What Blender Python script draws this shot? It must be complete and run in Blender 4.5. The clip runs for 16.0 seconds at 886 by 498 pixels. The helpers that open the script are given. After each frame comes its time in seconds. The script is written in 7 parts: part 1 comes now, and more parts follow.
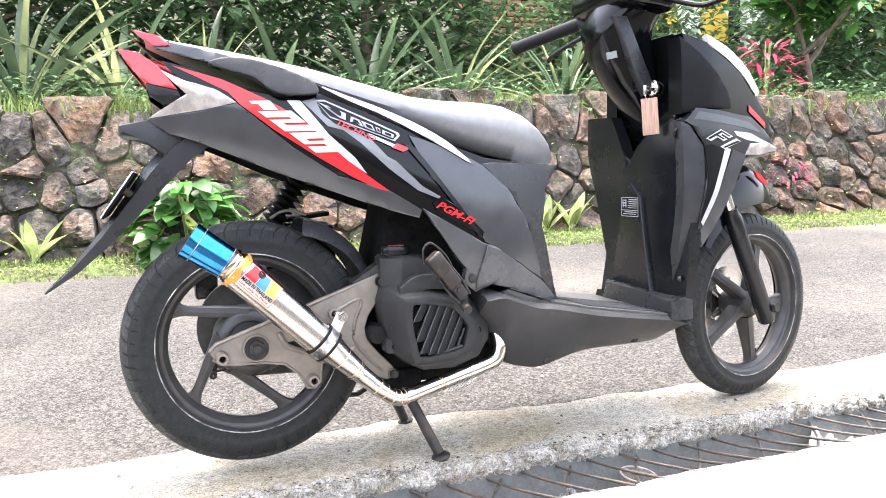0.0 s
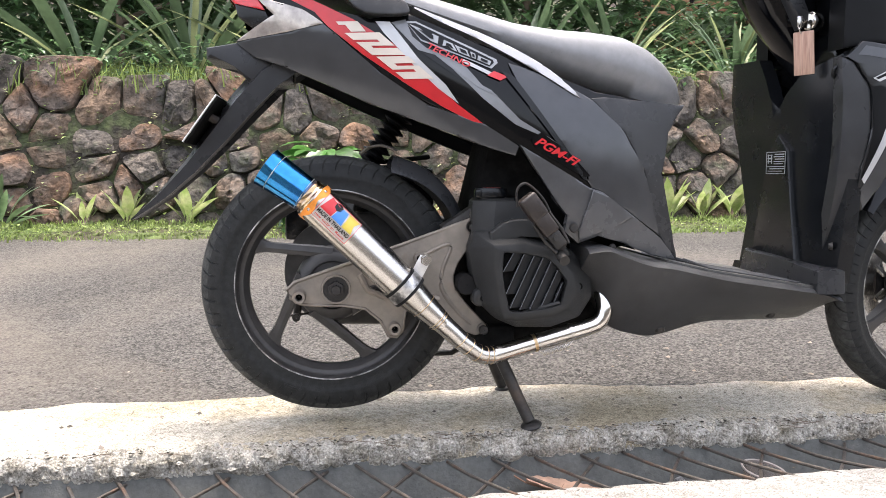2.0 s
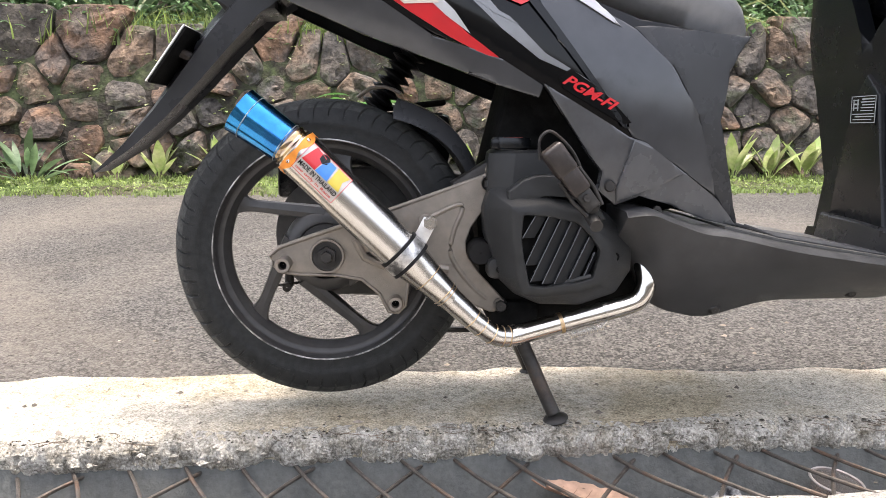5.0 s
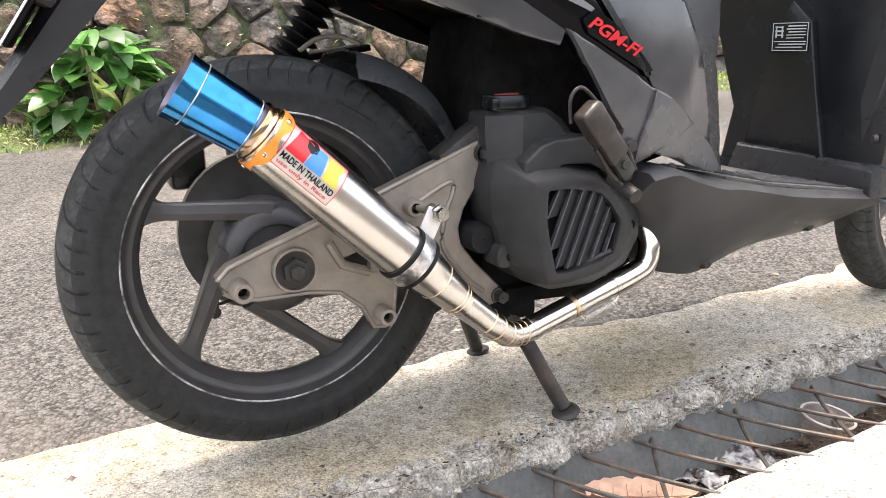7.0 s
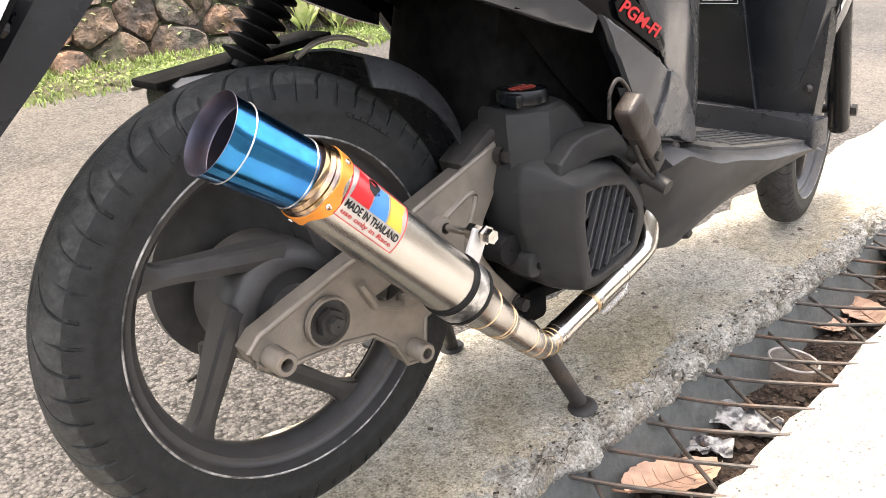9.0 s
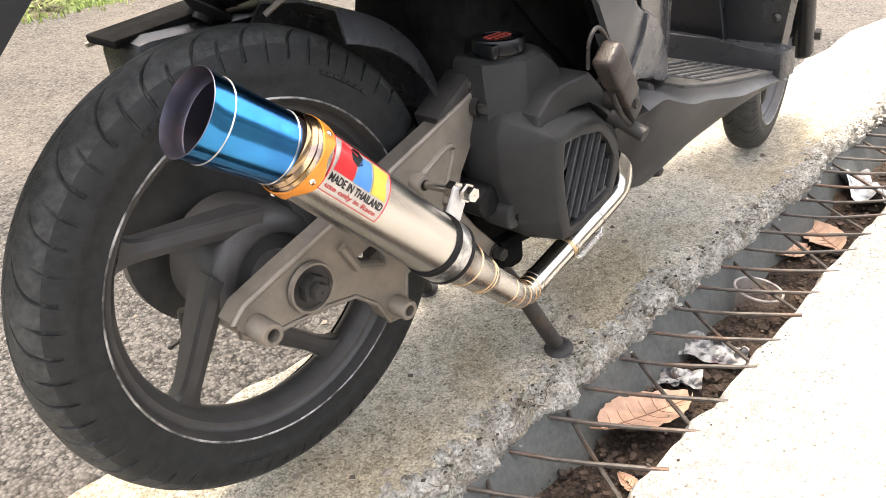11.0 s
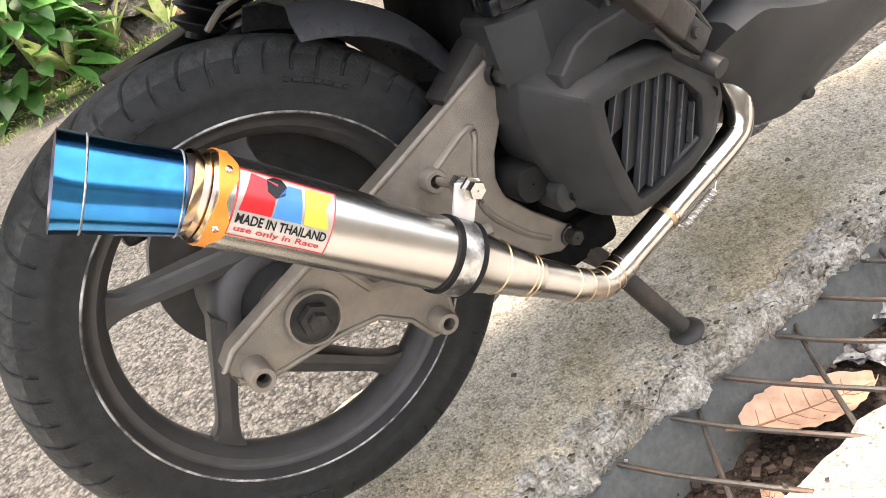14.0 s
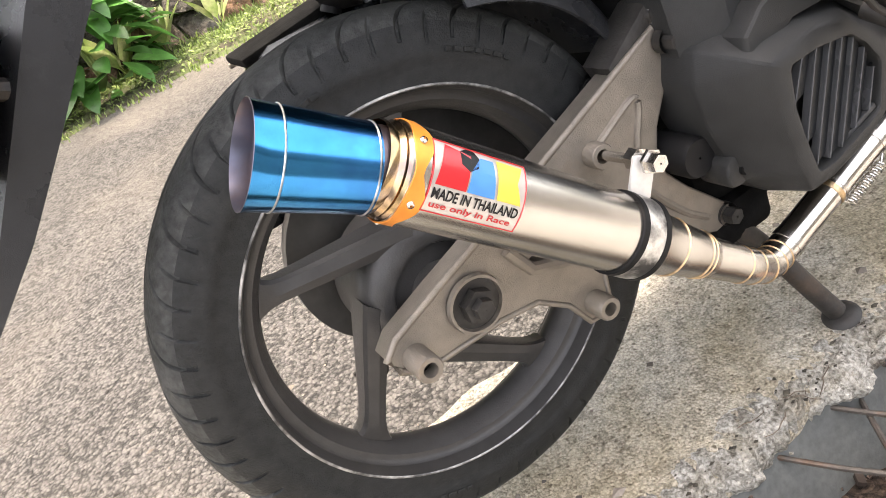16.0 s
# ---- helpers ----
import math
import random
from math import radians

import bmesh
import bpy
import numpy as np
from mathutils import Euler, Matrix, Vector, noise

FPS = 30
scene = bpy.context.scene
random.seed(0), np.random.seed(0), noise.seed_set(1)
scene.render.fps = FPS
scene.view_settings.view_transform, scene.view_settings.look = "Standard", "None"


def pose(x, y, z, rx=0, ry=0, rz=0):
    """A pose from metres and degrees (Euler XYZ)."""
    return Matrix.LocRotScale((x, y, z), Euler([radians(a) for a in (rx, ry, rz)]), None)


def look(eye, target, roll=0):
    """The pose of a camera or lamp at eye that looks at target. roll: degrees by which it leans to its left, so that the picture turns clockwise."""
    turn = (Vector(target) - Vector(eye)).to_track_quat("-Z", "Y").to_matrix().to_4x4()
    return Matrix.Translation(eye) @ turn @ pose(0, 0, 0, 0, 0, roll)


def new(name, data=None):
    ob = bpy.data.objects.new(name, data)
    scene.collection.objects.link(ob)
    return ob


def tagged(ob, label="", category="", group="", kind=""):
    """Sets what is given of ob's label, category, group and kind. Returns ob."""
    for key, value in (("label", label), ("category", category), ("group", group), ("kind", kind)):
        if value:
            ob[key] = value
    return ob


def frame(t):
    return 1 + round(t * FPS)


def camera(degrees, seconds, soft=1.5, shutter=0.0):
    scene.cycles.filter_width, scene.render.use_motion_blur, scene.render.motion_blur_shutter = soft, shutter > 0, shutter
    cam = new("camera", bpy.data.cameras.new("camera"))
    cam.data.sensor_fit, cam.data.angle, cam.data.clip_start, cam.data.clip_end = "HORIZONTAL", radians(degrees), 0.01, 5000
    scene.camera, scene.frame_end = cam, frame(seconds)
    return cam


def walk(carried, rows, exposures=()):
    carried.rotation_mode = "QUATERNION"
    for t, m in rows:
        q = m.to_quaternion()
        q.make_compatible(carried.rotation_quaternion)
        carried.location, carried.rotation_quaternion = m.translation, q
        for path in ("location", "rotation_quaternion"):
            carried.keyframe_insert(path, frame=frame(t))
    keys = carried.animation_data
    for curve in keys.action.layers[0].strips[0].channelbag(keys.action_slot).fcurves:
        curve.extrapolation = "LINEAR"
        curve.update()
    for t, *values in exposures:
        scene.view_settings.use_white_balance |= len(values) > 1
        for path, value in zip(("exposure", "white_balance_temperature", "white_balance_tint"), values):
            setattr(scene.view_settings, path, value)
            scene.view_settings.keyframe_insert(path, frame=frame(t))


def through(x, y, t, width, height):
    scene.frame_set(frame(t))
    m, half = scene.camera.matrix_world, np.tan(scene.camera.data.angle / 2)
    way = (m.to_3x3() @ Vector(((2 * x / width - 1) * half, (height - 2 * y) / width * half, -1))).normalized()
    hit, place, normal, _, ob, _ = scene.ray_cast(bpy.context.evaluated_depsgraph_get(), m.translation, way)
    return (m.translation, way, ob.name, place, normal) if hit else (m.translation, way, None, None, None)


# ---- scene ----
cam = camera(58.0, 16.0, soft=0.5)
PATH = [
    (0, (-0.154, -1.713, 0.608), (0.5, 0.167, 0.42), -1.9),
    (0.5, (-0.129, -1.71, 0.582), (0.448, 0.196, 0.395), -1.5),
    (1, (-0.095, -1.717, 0.564), (0.374, 0.218, 0.374), -0.9),
    (1.5, (-0.053, -1.694, 0.531), (0.327, 0.26, 0.341), -0.6),
    (2, (0.014, -1.604, 0.492), (0.269, 0.371, 0.3), -0.1),
    (2.5, (0.095, -1.537, 0.474), (0.265, 0.445, 0.263), 0.9),
    (3, (0.167, -1.47, 0.459), (0.308, 0.512, 0.238), 0.5),
    (3.5, (0.203, -1.423, 0.443), (0.294, 0.559, 0.19), -0.1),
    (4, (0.204, -1.401, 0.437), (0.244, 0.58, 0.167), -0.3),
    (4.2, (0.209, -1.399, 0.434), (0.239, 0.583, 0.162), -0.3),
    (6.3, (-0.152, -1.201, 0.555), (0.447, 0.668, 0.171), -0.8),
    (6.5, (-0.178, -1.149, 0.554), (0.523, 0.679, 0.149), -1.4),
    (7, (-0.231, -1.013, 0.541), (0.601, 0.729, 0.019), -2.4),
    (7.5, (-0.254, -0.925, 0.554), (0.683, 0.747, -0.016), -3.4),
    (8, (-0.315, -0.847, 0.581), (0.752, 0.733, -0.025), -3.4),
    (8.2, (-0.344, -0.81, 0.589), (0.79, 0.715, -0.034), -3.0),
    (10.3, (-0.399, -0.714, 0.676), (0.859, 0.589, -0.172), -5.0),
    (10.5, (-0.397, -0.711, 0.674), (0.852, 0.583, -0.2), -5.1),
    (11, (-0.384, -0.703, 0.673), (0.843, 0.571, -0.259), -5.1),
    (11.5, (-0.361, -0.714, 0.677), (0.843, 0.546, -0.304), -5.1),
    (12, (-0.353, -0.733, 0.679), (0.806, 0.571, -0.299), -6.1),
    (12.5, (-0.31, -0.738, 0.671), (0.719, 0.683, -0.288), -8.8),
    (13, (-0.216, -0.726, 0.663), (0.593, 0.839, -0.285), -12.9),
    (13.5, (-0.137, -0.735, 0.631), (0.601, 0.844, -0.349), -15.5),
    (14, (-0.09, -0.753, 0.621), (0.517, 0.913, -0.305), -23.5),
    (14.5, (-0.092, -0.751, 0.621), (0.423, 0.969, -0.26), -28.5),
    (15, (-0.103, -0.745, 0.619), (0.38, 0.99, -0.251), -30.0),
    (15.5, (-0.118, -0.728, 0.616), (0.367, 1.004, -0.259), -29.9),
    (16, (-0.181, -0.659, 0.634), (0.368, 1.035, -0.277), -25.3),
]
walk(cam, [(t, look(eye, target, roll)) for t, eye, target, roll in PATH], [(0, 3.25, 6600, 14), (0.5, 3.22, 6600, 14), (1, 2.48, 6700, 14), (1.5, 2.4, 6750, 14), (2, 2.35, 6800, 14), (2.5, 2.0, 6800, 14), (3, 2.22, 6800, 14), (4, 2.3, 6850, 14), (6.5, 2.66, 7000, 14), (8, 2.83, 7200, 14), (11, 2.74, 7400, 13), (12.5, 2.74, 7400, 13), (14, 2.88, 7450, 13), (16, 2.9, 7500, 14)])


# world, sun and exposure
world = bpy.data.worlds.new("sky")
world.use_nodes = True
scene.world = world
SUN_UP, SUN_AZ = 82.0, -14.0
wn, wl = world.node_tree.nodes, world.node_tree.links
sky = wn.new("ShaderNodeTexSky")
sky.sky_type, sky.sun_disc = "NISHITA", False
sky.sun_elevation, sky.sun_rotation = radians(SUN_UP), radians(SUN_AZ)
sky.air_density, sky.dust_density, sky.ozone_density = 1.0, 4.0, 1.0
haze = wn.new("ShaderNodeHueSaturation")
haze.inputs["Saturation"].default_value = 0.55
wl.new(sky.outputs[0], haze.inputs["Color"])
wl.new(haze.outputs[0], wn["Background"].inputs[0])
wn["Background"].inputs[1].default_value = 0.135
sun = new("sun", bpy.data.lights.new("sun", "SUN"))
sun.data.energy, sun.data.angle, sun.data.color = 0.95, radians(7.0), (1.0, 0.94, 0.85)
sun.matrix_world = look((math.sin(radians(SUN_AZ)) * 10, math.cos(radians(SUN_AZ)) * 10, 10 * math.tan(radians(SUN_UP))), (0, 0, 0))


# materials
def mat(name, base, rough=0.6, metal=0.0, var=0.0, scale=40.0, bump=0.0, bump_scale=300.0, second=None, mix_scale=3.0, coat=0.0, spec=0.5, alpha=1.0, rand=0.0, streak=(1, 1, 1), dirt=None, dirt_amount=0.0, rough_var=0.0, through=0.0):
    """A surface with grain (var, scale), a second colour in patches, a relief and dirt, all in object space."""
    m = bpy.data.materials.new(name)
    m.use_nodes = True
    n, l = m.node_tree.nodes, m.node_tree.links
    b = n["Principled BSDF"]
    tc = n.new("ShaderNodeTexCoord")
    mp = n.new("ShaderNodeMapping")
    mp.inputs["Scale"].default_value = streak
    l.new(tc.outputs["Object"], mp.inputs[0])

    def tex(sc, detail=6, rgh=0.6):
        t = n.new("ShaderNodeTexNoise")
        t.inputs["Scale"].default_value, t.inputs["Detail"].default_value, t.inputs["Roughness"].default_value = sc, detail, rgh
        l.new(mp.outputs[0], t.inputs["Vector"])
        return t

    def ramp(src, lo, hi, a=0.0, z=1.0):
        r = n.new("ShaderNodeMapRange")
        r.inputs[1].default_value, r.inputs[2].default_value, r.inputs[3].default_value, r.inputs[4].default_value = lo, hi, a, z
        l.new(src, r.inputs[0])
        return r.outputs[0]

    def mixc(fac, a, c):
        x = n.new("ShaderNodeMix")
        x.data_type = "RGBA"
        l.new(fac, x.inputs["Factor"])
        for s, v in ((6, a), (7, c)):
            if isinstance(v, tuple):
                x.inputs[s].default_value = (*v, 1)
            else:
                l.new(v, x.inputs[s])
        return x.outputs[2]

    col = base
    if second:
        col = mixc(ramp(tex(mix_scale, 5).outputs[0], 0.42, 0.6), col, second)
    if var:
        lo = tuple(c * (1 - var) for c in base)
        g = ramp(tex(scale).outputs[0], 0.3, 0.7, 1 - var, 1 + var)
        x = n.new("ShaderNodeMix")
        x.data_type, x.blend_type = "RGBA", "MULTIPLY"
        x.inputs["Factor"].default_value = 1.0
        if isinstance(col, tuple):
            x.inputs[6].default_value = (*col, 1)
        else:
            l.new(col, x.inputs[6])
        l.new(g, x.inputs[7])
        col = x.outputs[2]
    if rand:
        oi, ge = n.new("ShaderNodeObjectInfo"), n.new("ShaderNodeNewGeometry")
        ad = n.new("ShaderNodeMath")
        ad.operation = "ADD"
        l.new(oi.outputs["Random"], ad.inputs[0])
        l.new(ge.outputs["Random Per Island"], ad.inputs[1])
        fr = n.new("ShaderNodeMath")
        fr.operation = "FRACT"
        l.new(ad.outputs[0], fr.inputs[0])
        x = n.new("ShaderNodeMix")
        x.data_type, x.blend_type = "RGBA", "MULTIPLY"
        x.inputs["Factor"].default_value = 1.0
        if isinstance(col, tuple):
            x.inputs[6].default_value = (*col, 1)
        else:
            l.new(col, x.inputs[6])
        l.new(ramp(fr.outputs[0], 0, 1, 1 - rand, 1 + rand), x.inputs[7])
        col = x.outputs[2]
    if dirt:
        col = mixc(ramp(tex(7.0, 8, 0.7).outputs[0], 0.62 - dirt_amount, 0.8 - dirt_amount * 0.5), col, dirt)
    if isinstance(col, tuple):
        b.inputs["Base Color"].default_value = (*col, 1)
    else:
        l.new(col, b.inputs["Base Color"])
    b.inputs["Roughness"].default_value, b.inputs["Metallic"].default_value = rough, metal
    b.inputs["Specular IOR Level"].default_value = spec
    b.inputs["Coat Weight"].default_value, b.inputs["Alpha"].default_value = coat, alpha
    b.inputs["Coat Roughness"].default_value = 0.08
    if rough_var:
        l.new(ramp(tex(scale * 0.5).outputs[0], 0.3, 0.7, max(rough - rough_var, 0.02), min(rough + rough_var, 1)), b.inputs["Roughness"])
    if bump:
        bp = n.new("ShaderNodeBump")
        bp.inputs["Strength"].default_value, bp.inputs["Distance"].default_value = 1.0, bump
        l.new(tex(bump_scale, 4).outputs[0], bp.inputs["Height"])
        l.new(bp.outputs[0], b.inputs["Normal"])
    if through:
        tr, ms = n.new("ShaderNodeBsdfTranslucent"), n.new("ShaderNodeMixShader")
        ms.inputs[0].default_value = through
        if isinstance(col, tuple):
            tr.inputs[0].default_value = (*col, 1)
        else:
            l.new(col, tr.inputs[0])
        l.new(b.outputs[0], ms.inputs[1])
        l.new(tr.outputs[0], ms.inputs[2])
        l.new(ms.outputs[0], n["Material Output"].inputs[0])
    return m


def ground_mat(name, dark, light, grain, size, stain=None, bump=0.003, rough=0.9, patch=1.2, stain_to=0.66, pits=0.0, dust=None):
    """Aggregate: chips of many tones in a darker binder, fine grit, small dark pits, broad stains and drifts of dust; grain is the weight of the chips."""
    m = bpy.data.materials.new(name)
    m.use_nodes = True
    n, l = m.node_tree.nodes, m.node_tree.links
    b = n["Principled BSDF"]
    b.inputs["Roughness"].default_value = rough
    b.inputs["Specular IOR Level"].default_value = 0.25
    tc = n.new("ShaderNodeTexCoord")

    def tex(scale, detail, rgh):
        t = n.new("ShaderNodeTexNoise")
        t.inputs["Scale"].default_value, t.inputs["Detail"].default_value, t.inputs["Roughness"].default_value = scale, detail, rgh
        l.new(tc.outputs["Object"], t.inputs["Vector"])
        return t

    def calc(op, x, y):
        c = n.new("ShaderNodeMath")
        c.operation = op
        for i, v in enumerate((x, y)):
            if isinstance(v, (int, float)):
                c.inputs[i].default_value = v
            else:
                l.new(v, c.inputs[i])
        return c.outputs[0]

    def span(src, lo, hi, p=0.0, q=1.0):
        r = n.new("ShaderNodeMapRange")
        r.inputs[1].default_value, r.inputs[2].default_value, r.inputs[3].default_value, r.inputs[4].default_value = lo, hi, p, q
        l.new(src, r.inputs[0])
        return r.outputs[0]

    warp = n.new("ShaderNodeVectorMath")
    warp.operation = "MULTIPLY_ADD"
    wob = tex(size * 0.7, 2, 0.5)
    l.new(wob.outputs["Color"], warp.inputs[0])
    warp.inputs[1].default_value = (1.1 / size,) * 3
    l.new(tc.outputs["Object"], warp.inputs[2])
    v = n.new("ShaderNodeTexVoronoi")
    v.inputs["Scale"].default_value = size
    l.new(warp.outputs[0], v.inputs["Vector"])
    sep = n.new("ShaderNodeSeparateColor")
    l.new(v.outputs["Color"], sep.inputs[0])
    grit, mid, big = tex(size * 1.1, 5, 0.75), tex(size * 0.16, 5, 0.65), tex(patch, 7, 0.65)
    chip = span(v.outputs["Distance"], 0.7, 0.2)
    tone = calc("ADD", calc("MULTIPLY", sep.outputs[0], 0.62), calc("MULTIPLY", chip, 0.38))
    soft = calc("ADD", calc("MULTIPLY", grit.outputs[0], 0.6), calc("MULTIPLY", mid.outputs[0], 0.4))
    fac = calc("ADD", calc("MULTIPLY", tone, grain), calc("MULTIPLY", span(soft, 0.34, 0.66), 1 - grain))
    c = n.new("ShaderNodeMix")
    c.data_type = "RGBA"
    l.new(span(fac, 0.24, 0.76), c.inputs["Factor"])
    c.inputs[6].default_value, c.inputs[7].default_value = (*dark, 1), (*light, 1)
    out = c.outputs[2]
    if stain:
        s = n.new("ShaderNodeMix")
        s.data_type, s.blend_type = "RGBA", "MULTIPLY"
        l.new(span(big.outputs[0], 0.45, stain_to, 0.0, 0.85), s.inputs["Factor"])
        l.new(out, s.inputs[6])
        s.inputs[7].default_value = (*stain, 1)
        out = s.outputs[2]
    if dust:
        s = n.new("ShaderNodeMix")
        s.data_type = "RGBA"
        far = tex(0.55, 6, 0.62)
        l.new(calc("MULTIPLY", span(far.outputs[0], 0.46, 0.66), span(soft, 0.3, 0.55, 0.25, 0.75)), s.inputs["Factor"])
        l.new(out, s.inputs[6])
        s.inputs[7].default_value = (*dust, 1)
        out = s.outputs[2]
    if pits:
        pv = n.new("ShaderNodeTexVoronoi")
        pv.inputs["Scale"].default_value = size * 0.42
        l.new(warp.outputs[0], pv.inputs["Vector"])
        ps = n.new("ShaderNodeSeparateColor")
        l.new(pv.outputs["Color"], ps.inputs[0])
        hole = calc("MULTIPLY", span(pv.outputs["Distance"], 0.36, 0.16), span(ps.outputs[1], 0.55, 0.8))
        s = n.new("ShaderNodeMix")
        s.data_type, s.blend_type = "RGBA", "MULTIPLY"
        l.new(calc("MULTIPLY", hole, pits), s.inputs["Factor"])
        l.new(out, s.inputs[6])
        s.inputs[7].default_value = (0.22, 0.19, 0.16, 1)
        out = s.outputs[2]
    l.new(out, b.inputs["Base Color"])
    bp = n.new("ShaderNodeBump")
    bp.inputs["Distance"].default_value = bump
    l.new(calc("ADD", calc("MULTIPLY", chip, grain), calc("MULTIPLY", soft, 1.2)), bp.inputs["Height"])
    l.new(bp.outputs[0], b.inputs["Normal"])
    return m


ASPHALT = ground_mat("asphalt", (0.024, 0.023, 0.0215), (0.157, 0.149, 0.138), 0.74, 165, (0.7, 0.69, 0.67), 0.0045, rough=0.72, patch=0.8, pits=0.85, dust=(0.2, 0.175, 0.145))
CONCRETE = ground_mat("concrete", (0.24, 0.22, 0.175), (0.76, 0.71, 0.605), 0.42, 300, (0.76, 0.69, 0.56), 0.005, patch=2.6, stain_to=0.62, pits=0.75)
SLAB = ground_mat("pale_concrete", (0.27, 0.262, 0.242), (0.66, 0.645, 0.61), 0.4, 300, (0.85, 0.82, 0.77), 0.006, pits=0.6)
YARD = ground_mat("old_yard", (0.03, 0.029, 0.026), (0.14, 0.13, 0.115), 0.5, 150, (0.6, 0.58, 0.52), 0.005)
RUBBLE = ground_mat("broken_concrete", (0.18, 0.168, 0.142), (0.7, 0.68, 0.62), 0.3, 200, (0.62, 0.58, 0.5), 0.008, patch=22, stain_to=0.66, pits=0.6)
SOIL = ground_mat("soil", (0.016, 0.0125, 0.0105), (0.1, 0.072, 0.055), 0.5, 140, (0.6, 0.5, 0.4), 0.006)
DRAINWALL = mat("drain_wall", (0.098, 0.103, 0.098), 0.78, var=0.22, scale=120, bump=0.0012, bump_scale=160, spec=0.25, second=(0.086, 0.09, 0.086), mix_scale=30)
STONE = mat("wall_stone", (0.145, 0.1, 0.068), 0.92, var=0.65, scale=26, bump=0.03, bump_scale=42, second=(0.085, 0.078, 0.07), mix_scale=3.5, rand=0.35, dirt=(0.06, 0.075, 0.03), dirt_amount=0.1)
STONEGREY = mat("wall_stone_grey", (0.098, 0.083, 0.068), 0.92, var=0.65, scale=28, bump=0.03, bump_scale=42, second=(0.065, 0.058, 0.052), mix_scale=4, rand=0.35, dirt=(0.055, 0.07, 0.028), dirt_amount=0.08)
STONERUST = mat("wall_stone_rust", (0.165, 0.097, 0.06), 0.92, var=0.6, scale=24, bump=0.03, bump_scale=38, second=(0.095, 0.075, 0.062), mix_scale=5, rand=0.3, dirt=(0.05, 0.045, 0.04), dirt_amount=0.06)
MORTAR = mat("mossy_mortar", (0.024, 0.019, 0.014), 0.95, var=0.6, scale=24, bump=0.02, bump_scale=40, second=(0.045, 0.058, 0.022), mix_scale=6)
EARTH = mat("bank_earth", (0.06, 0.052, 0.03), 0.95, var=0.5, scale=12, bump=0.02, bump_scale=15, second=(0.08, 0.12, 0.03), mix_scale=3)
TYRE = mat("tyre_rubber", (0.0175, 0.0185, 0.0185), 0.55, var=0.3, scale=90, bump=0.0008, bump_scale=500, dirt=(0.04, 0.041, 0.039), dirt_amount=0.05, spec=0.22)
TREAD = mat("dusty_tread", (0.028, 0.0297, 0.029), 0.66, var=0.45, scale=110, bump=0.0012, bump_scale=300, second=(0.042, 0.043, 0.041), mix_scale=25, dirt=(0.085, 0.083, 0.076), dirt_amount=0.02, spec=0.3)
WHEEL = mat("wheel_paint", (0.05, 0.0488, 0.048), 0.38, metal=0.3, var=0.15, scale=50, bump=0.0003, bump_scale=600, dirt=(0.085, 0.08, 0.072), dirt_amount=0.04, spec=0.4)
ALLOY = mat("cast_alloy", (0.255, 0.228, 0.196), 0.55, metal=0.75, var=0.15, scale=40, bump=0.0006, bump_scale=700, dirt=(0.25, 0.19, 0.14), dirt_amount=0.06)
RIMEDGE = mat("worn_rim_edge", (0.06, 0.059, 0.057), 0.42, metal=0.4, var=0.5, scale=110, second=(0.4, 0.39, 0.375), mix_scale=30)
LIP = mat("bare_lip", (0.6, 0.59, 0.57), 0.35, metal=0.8, var=0.4, scale=70, second=(0.1, 0.1, 0.1), mix_scale=30)
PLASTIC = mat("grey_black_plastic", (0.024, 0.0252, 0.0275), 0.31, var=0.15, scale=30, bump=0.00025, bump_scale=1400, dirt=(0.055, 0.056, 0.058), dirt_amount=0.01, rough_var=0.12, spec=0.32)
SHROUDMAT = mat("matt_shroud_plastic", (0.026, 0.0267, 0.0268), 0.43, var=0.2, scale=30, bump=0.0004, bump_scale=900, dirt=(0.06, 0.055, 0.049), dirt_amount=0.04, rough_var=0.1, spec=0.2)
DARKPLASTIC = mat("black_plastic", (0.0055, 0.0065, 0.008), 0.24, var=0.15, scale=30, bump=0.0002, bump_scale=1200, dirt=(0.018, 0.019, 0.02), dirt_amount=-0.04, spec=0.34, rough_var=0.08)
GLOSS = mat("gloss_black_paint", (0.0025, 0.0028, 0.0035), 0.1, coat=0.0, spec=0.28, var=0.2, scale=8, dirt=(0.016, 0.016, 0.017), dirt_amount=-0.03)
GREYPAINT = mat("dark_grey_paint", (0.062, 0.065, 0.07), 0.2, metal=0.45, coat=0.0, spec=0.5, var=0.12, scale=20, dirt=(0.03, 0.031, 0.033), dirt_amount=-0.01, rough_var=0.08)
FAIRMAT = mat("charcoal_fairing_paint", (0.02, 0.0212, 0.023), 0.2, metal=0.2, spec=0.45, var=0.12, scale=20, dirt=(0.014, 0.0145, 0.015), dirt_amount=-0.01, rough_var=0.06)
SEATMAT = mat("seat_vinyl", (0.19, 0.193, 0.2), 0.33, var=0.12, scale=60, bump=0.0004, bump_scale=900, spec=0.65, rough_var=0.06)
RED = mat("red_decal", (0.5, 0.012, 0.018), 0.3, coat=0.4, var=0.1, scale=20)
WHITE = mat("white_decal", (0.8, 0.79, 0.78), 0.35, coat=0.3, var=0.04, scale=30)
SILVERDECAL = mat("silver_decal", (0.26, 0.27, 0.285), 0.35, metal=0.3, coat=0.3, var=0.08, scale=30)
PRINT = mat("grey_print", (0.36, 0.37, 0.38), 0.4, var=0.1, scale=60)
PALEDECAL = mat("pale_silver_decal", (0.46, 0.465, 0.475), 0.32, metal=0.25, coat=0.3, var=0.12, scale=12)
CREAM = mat("cream_decal", (0.6, 0.53, 0.46), 0.35, coat=0.3, var=0.05, scale=30)
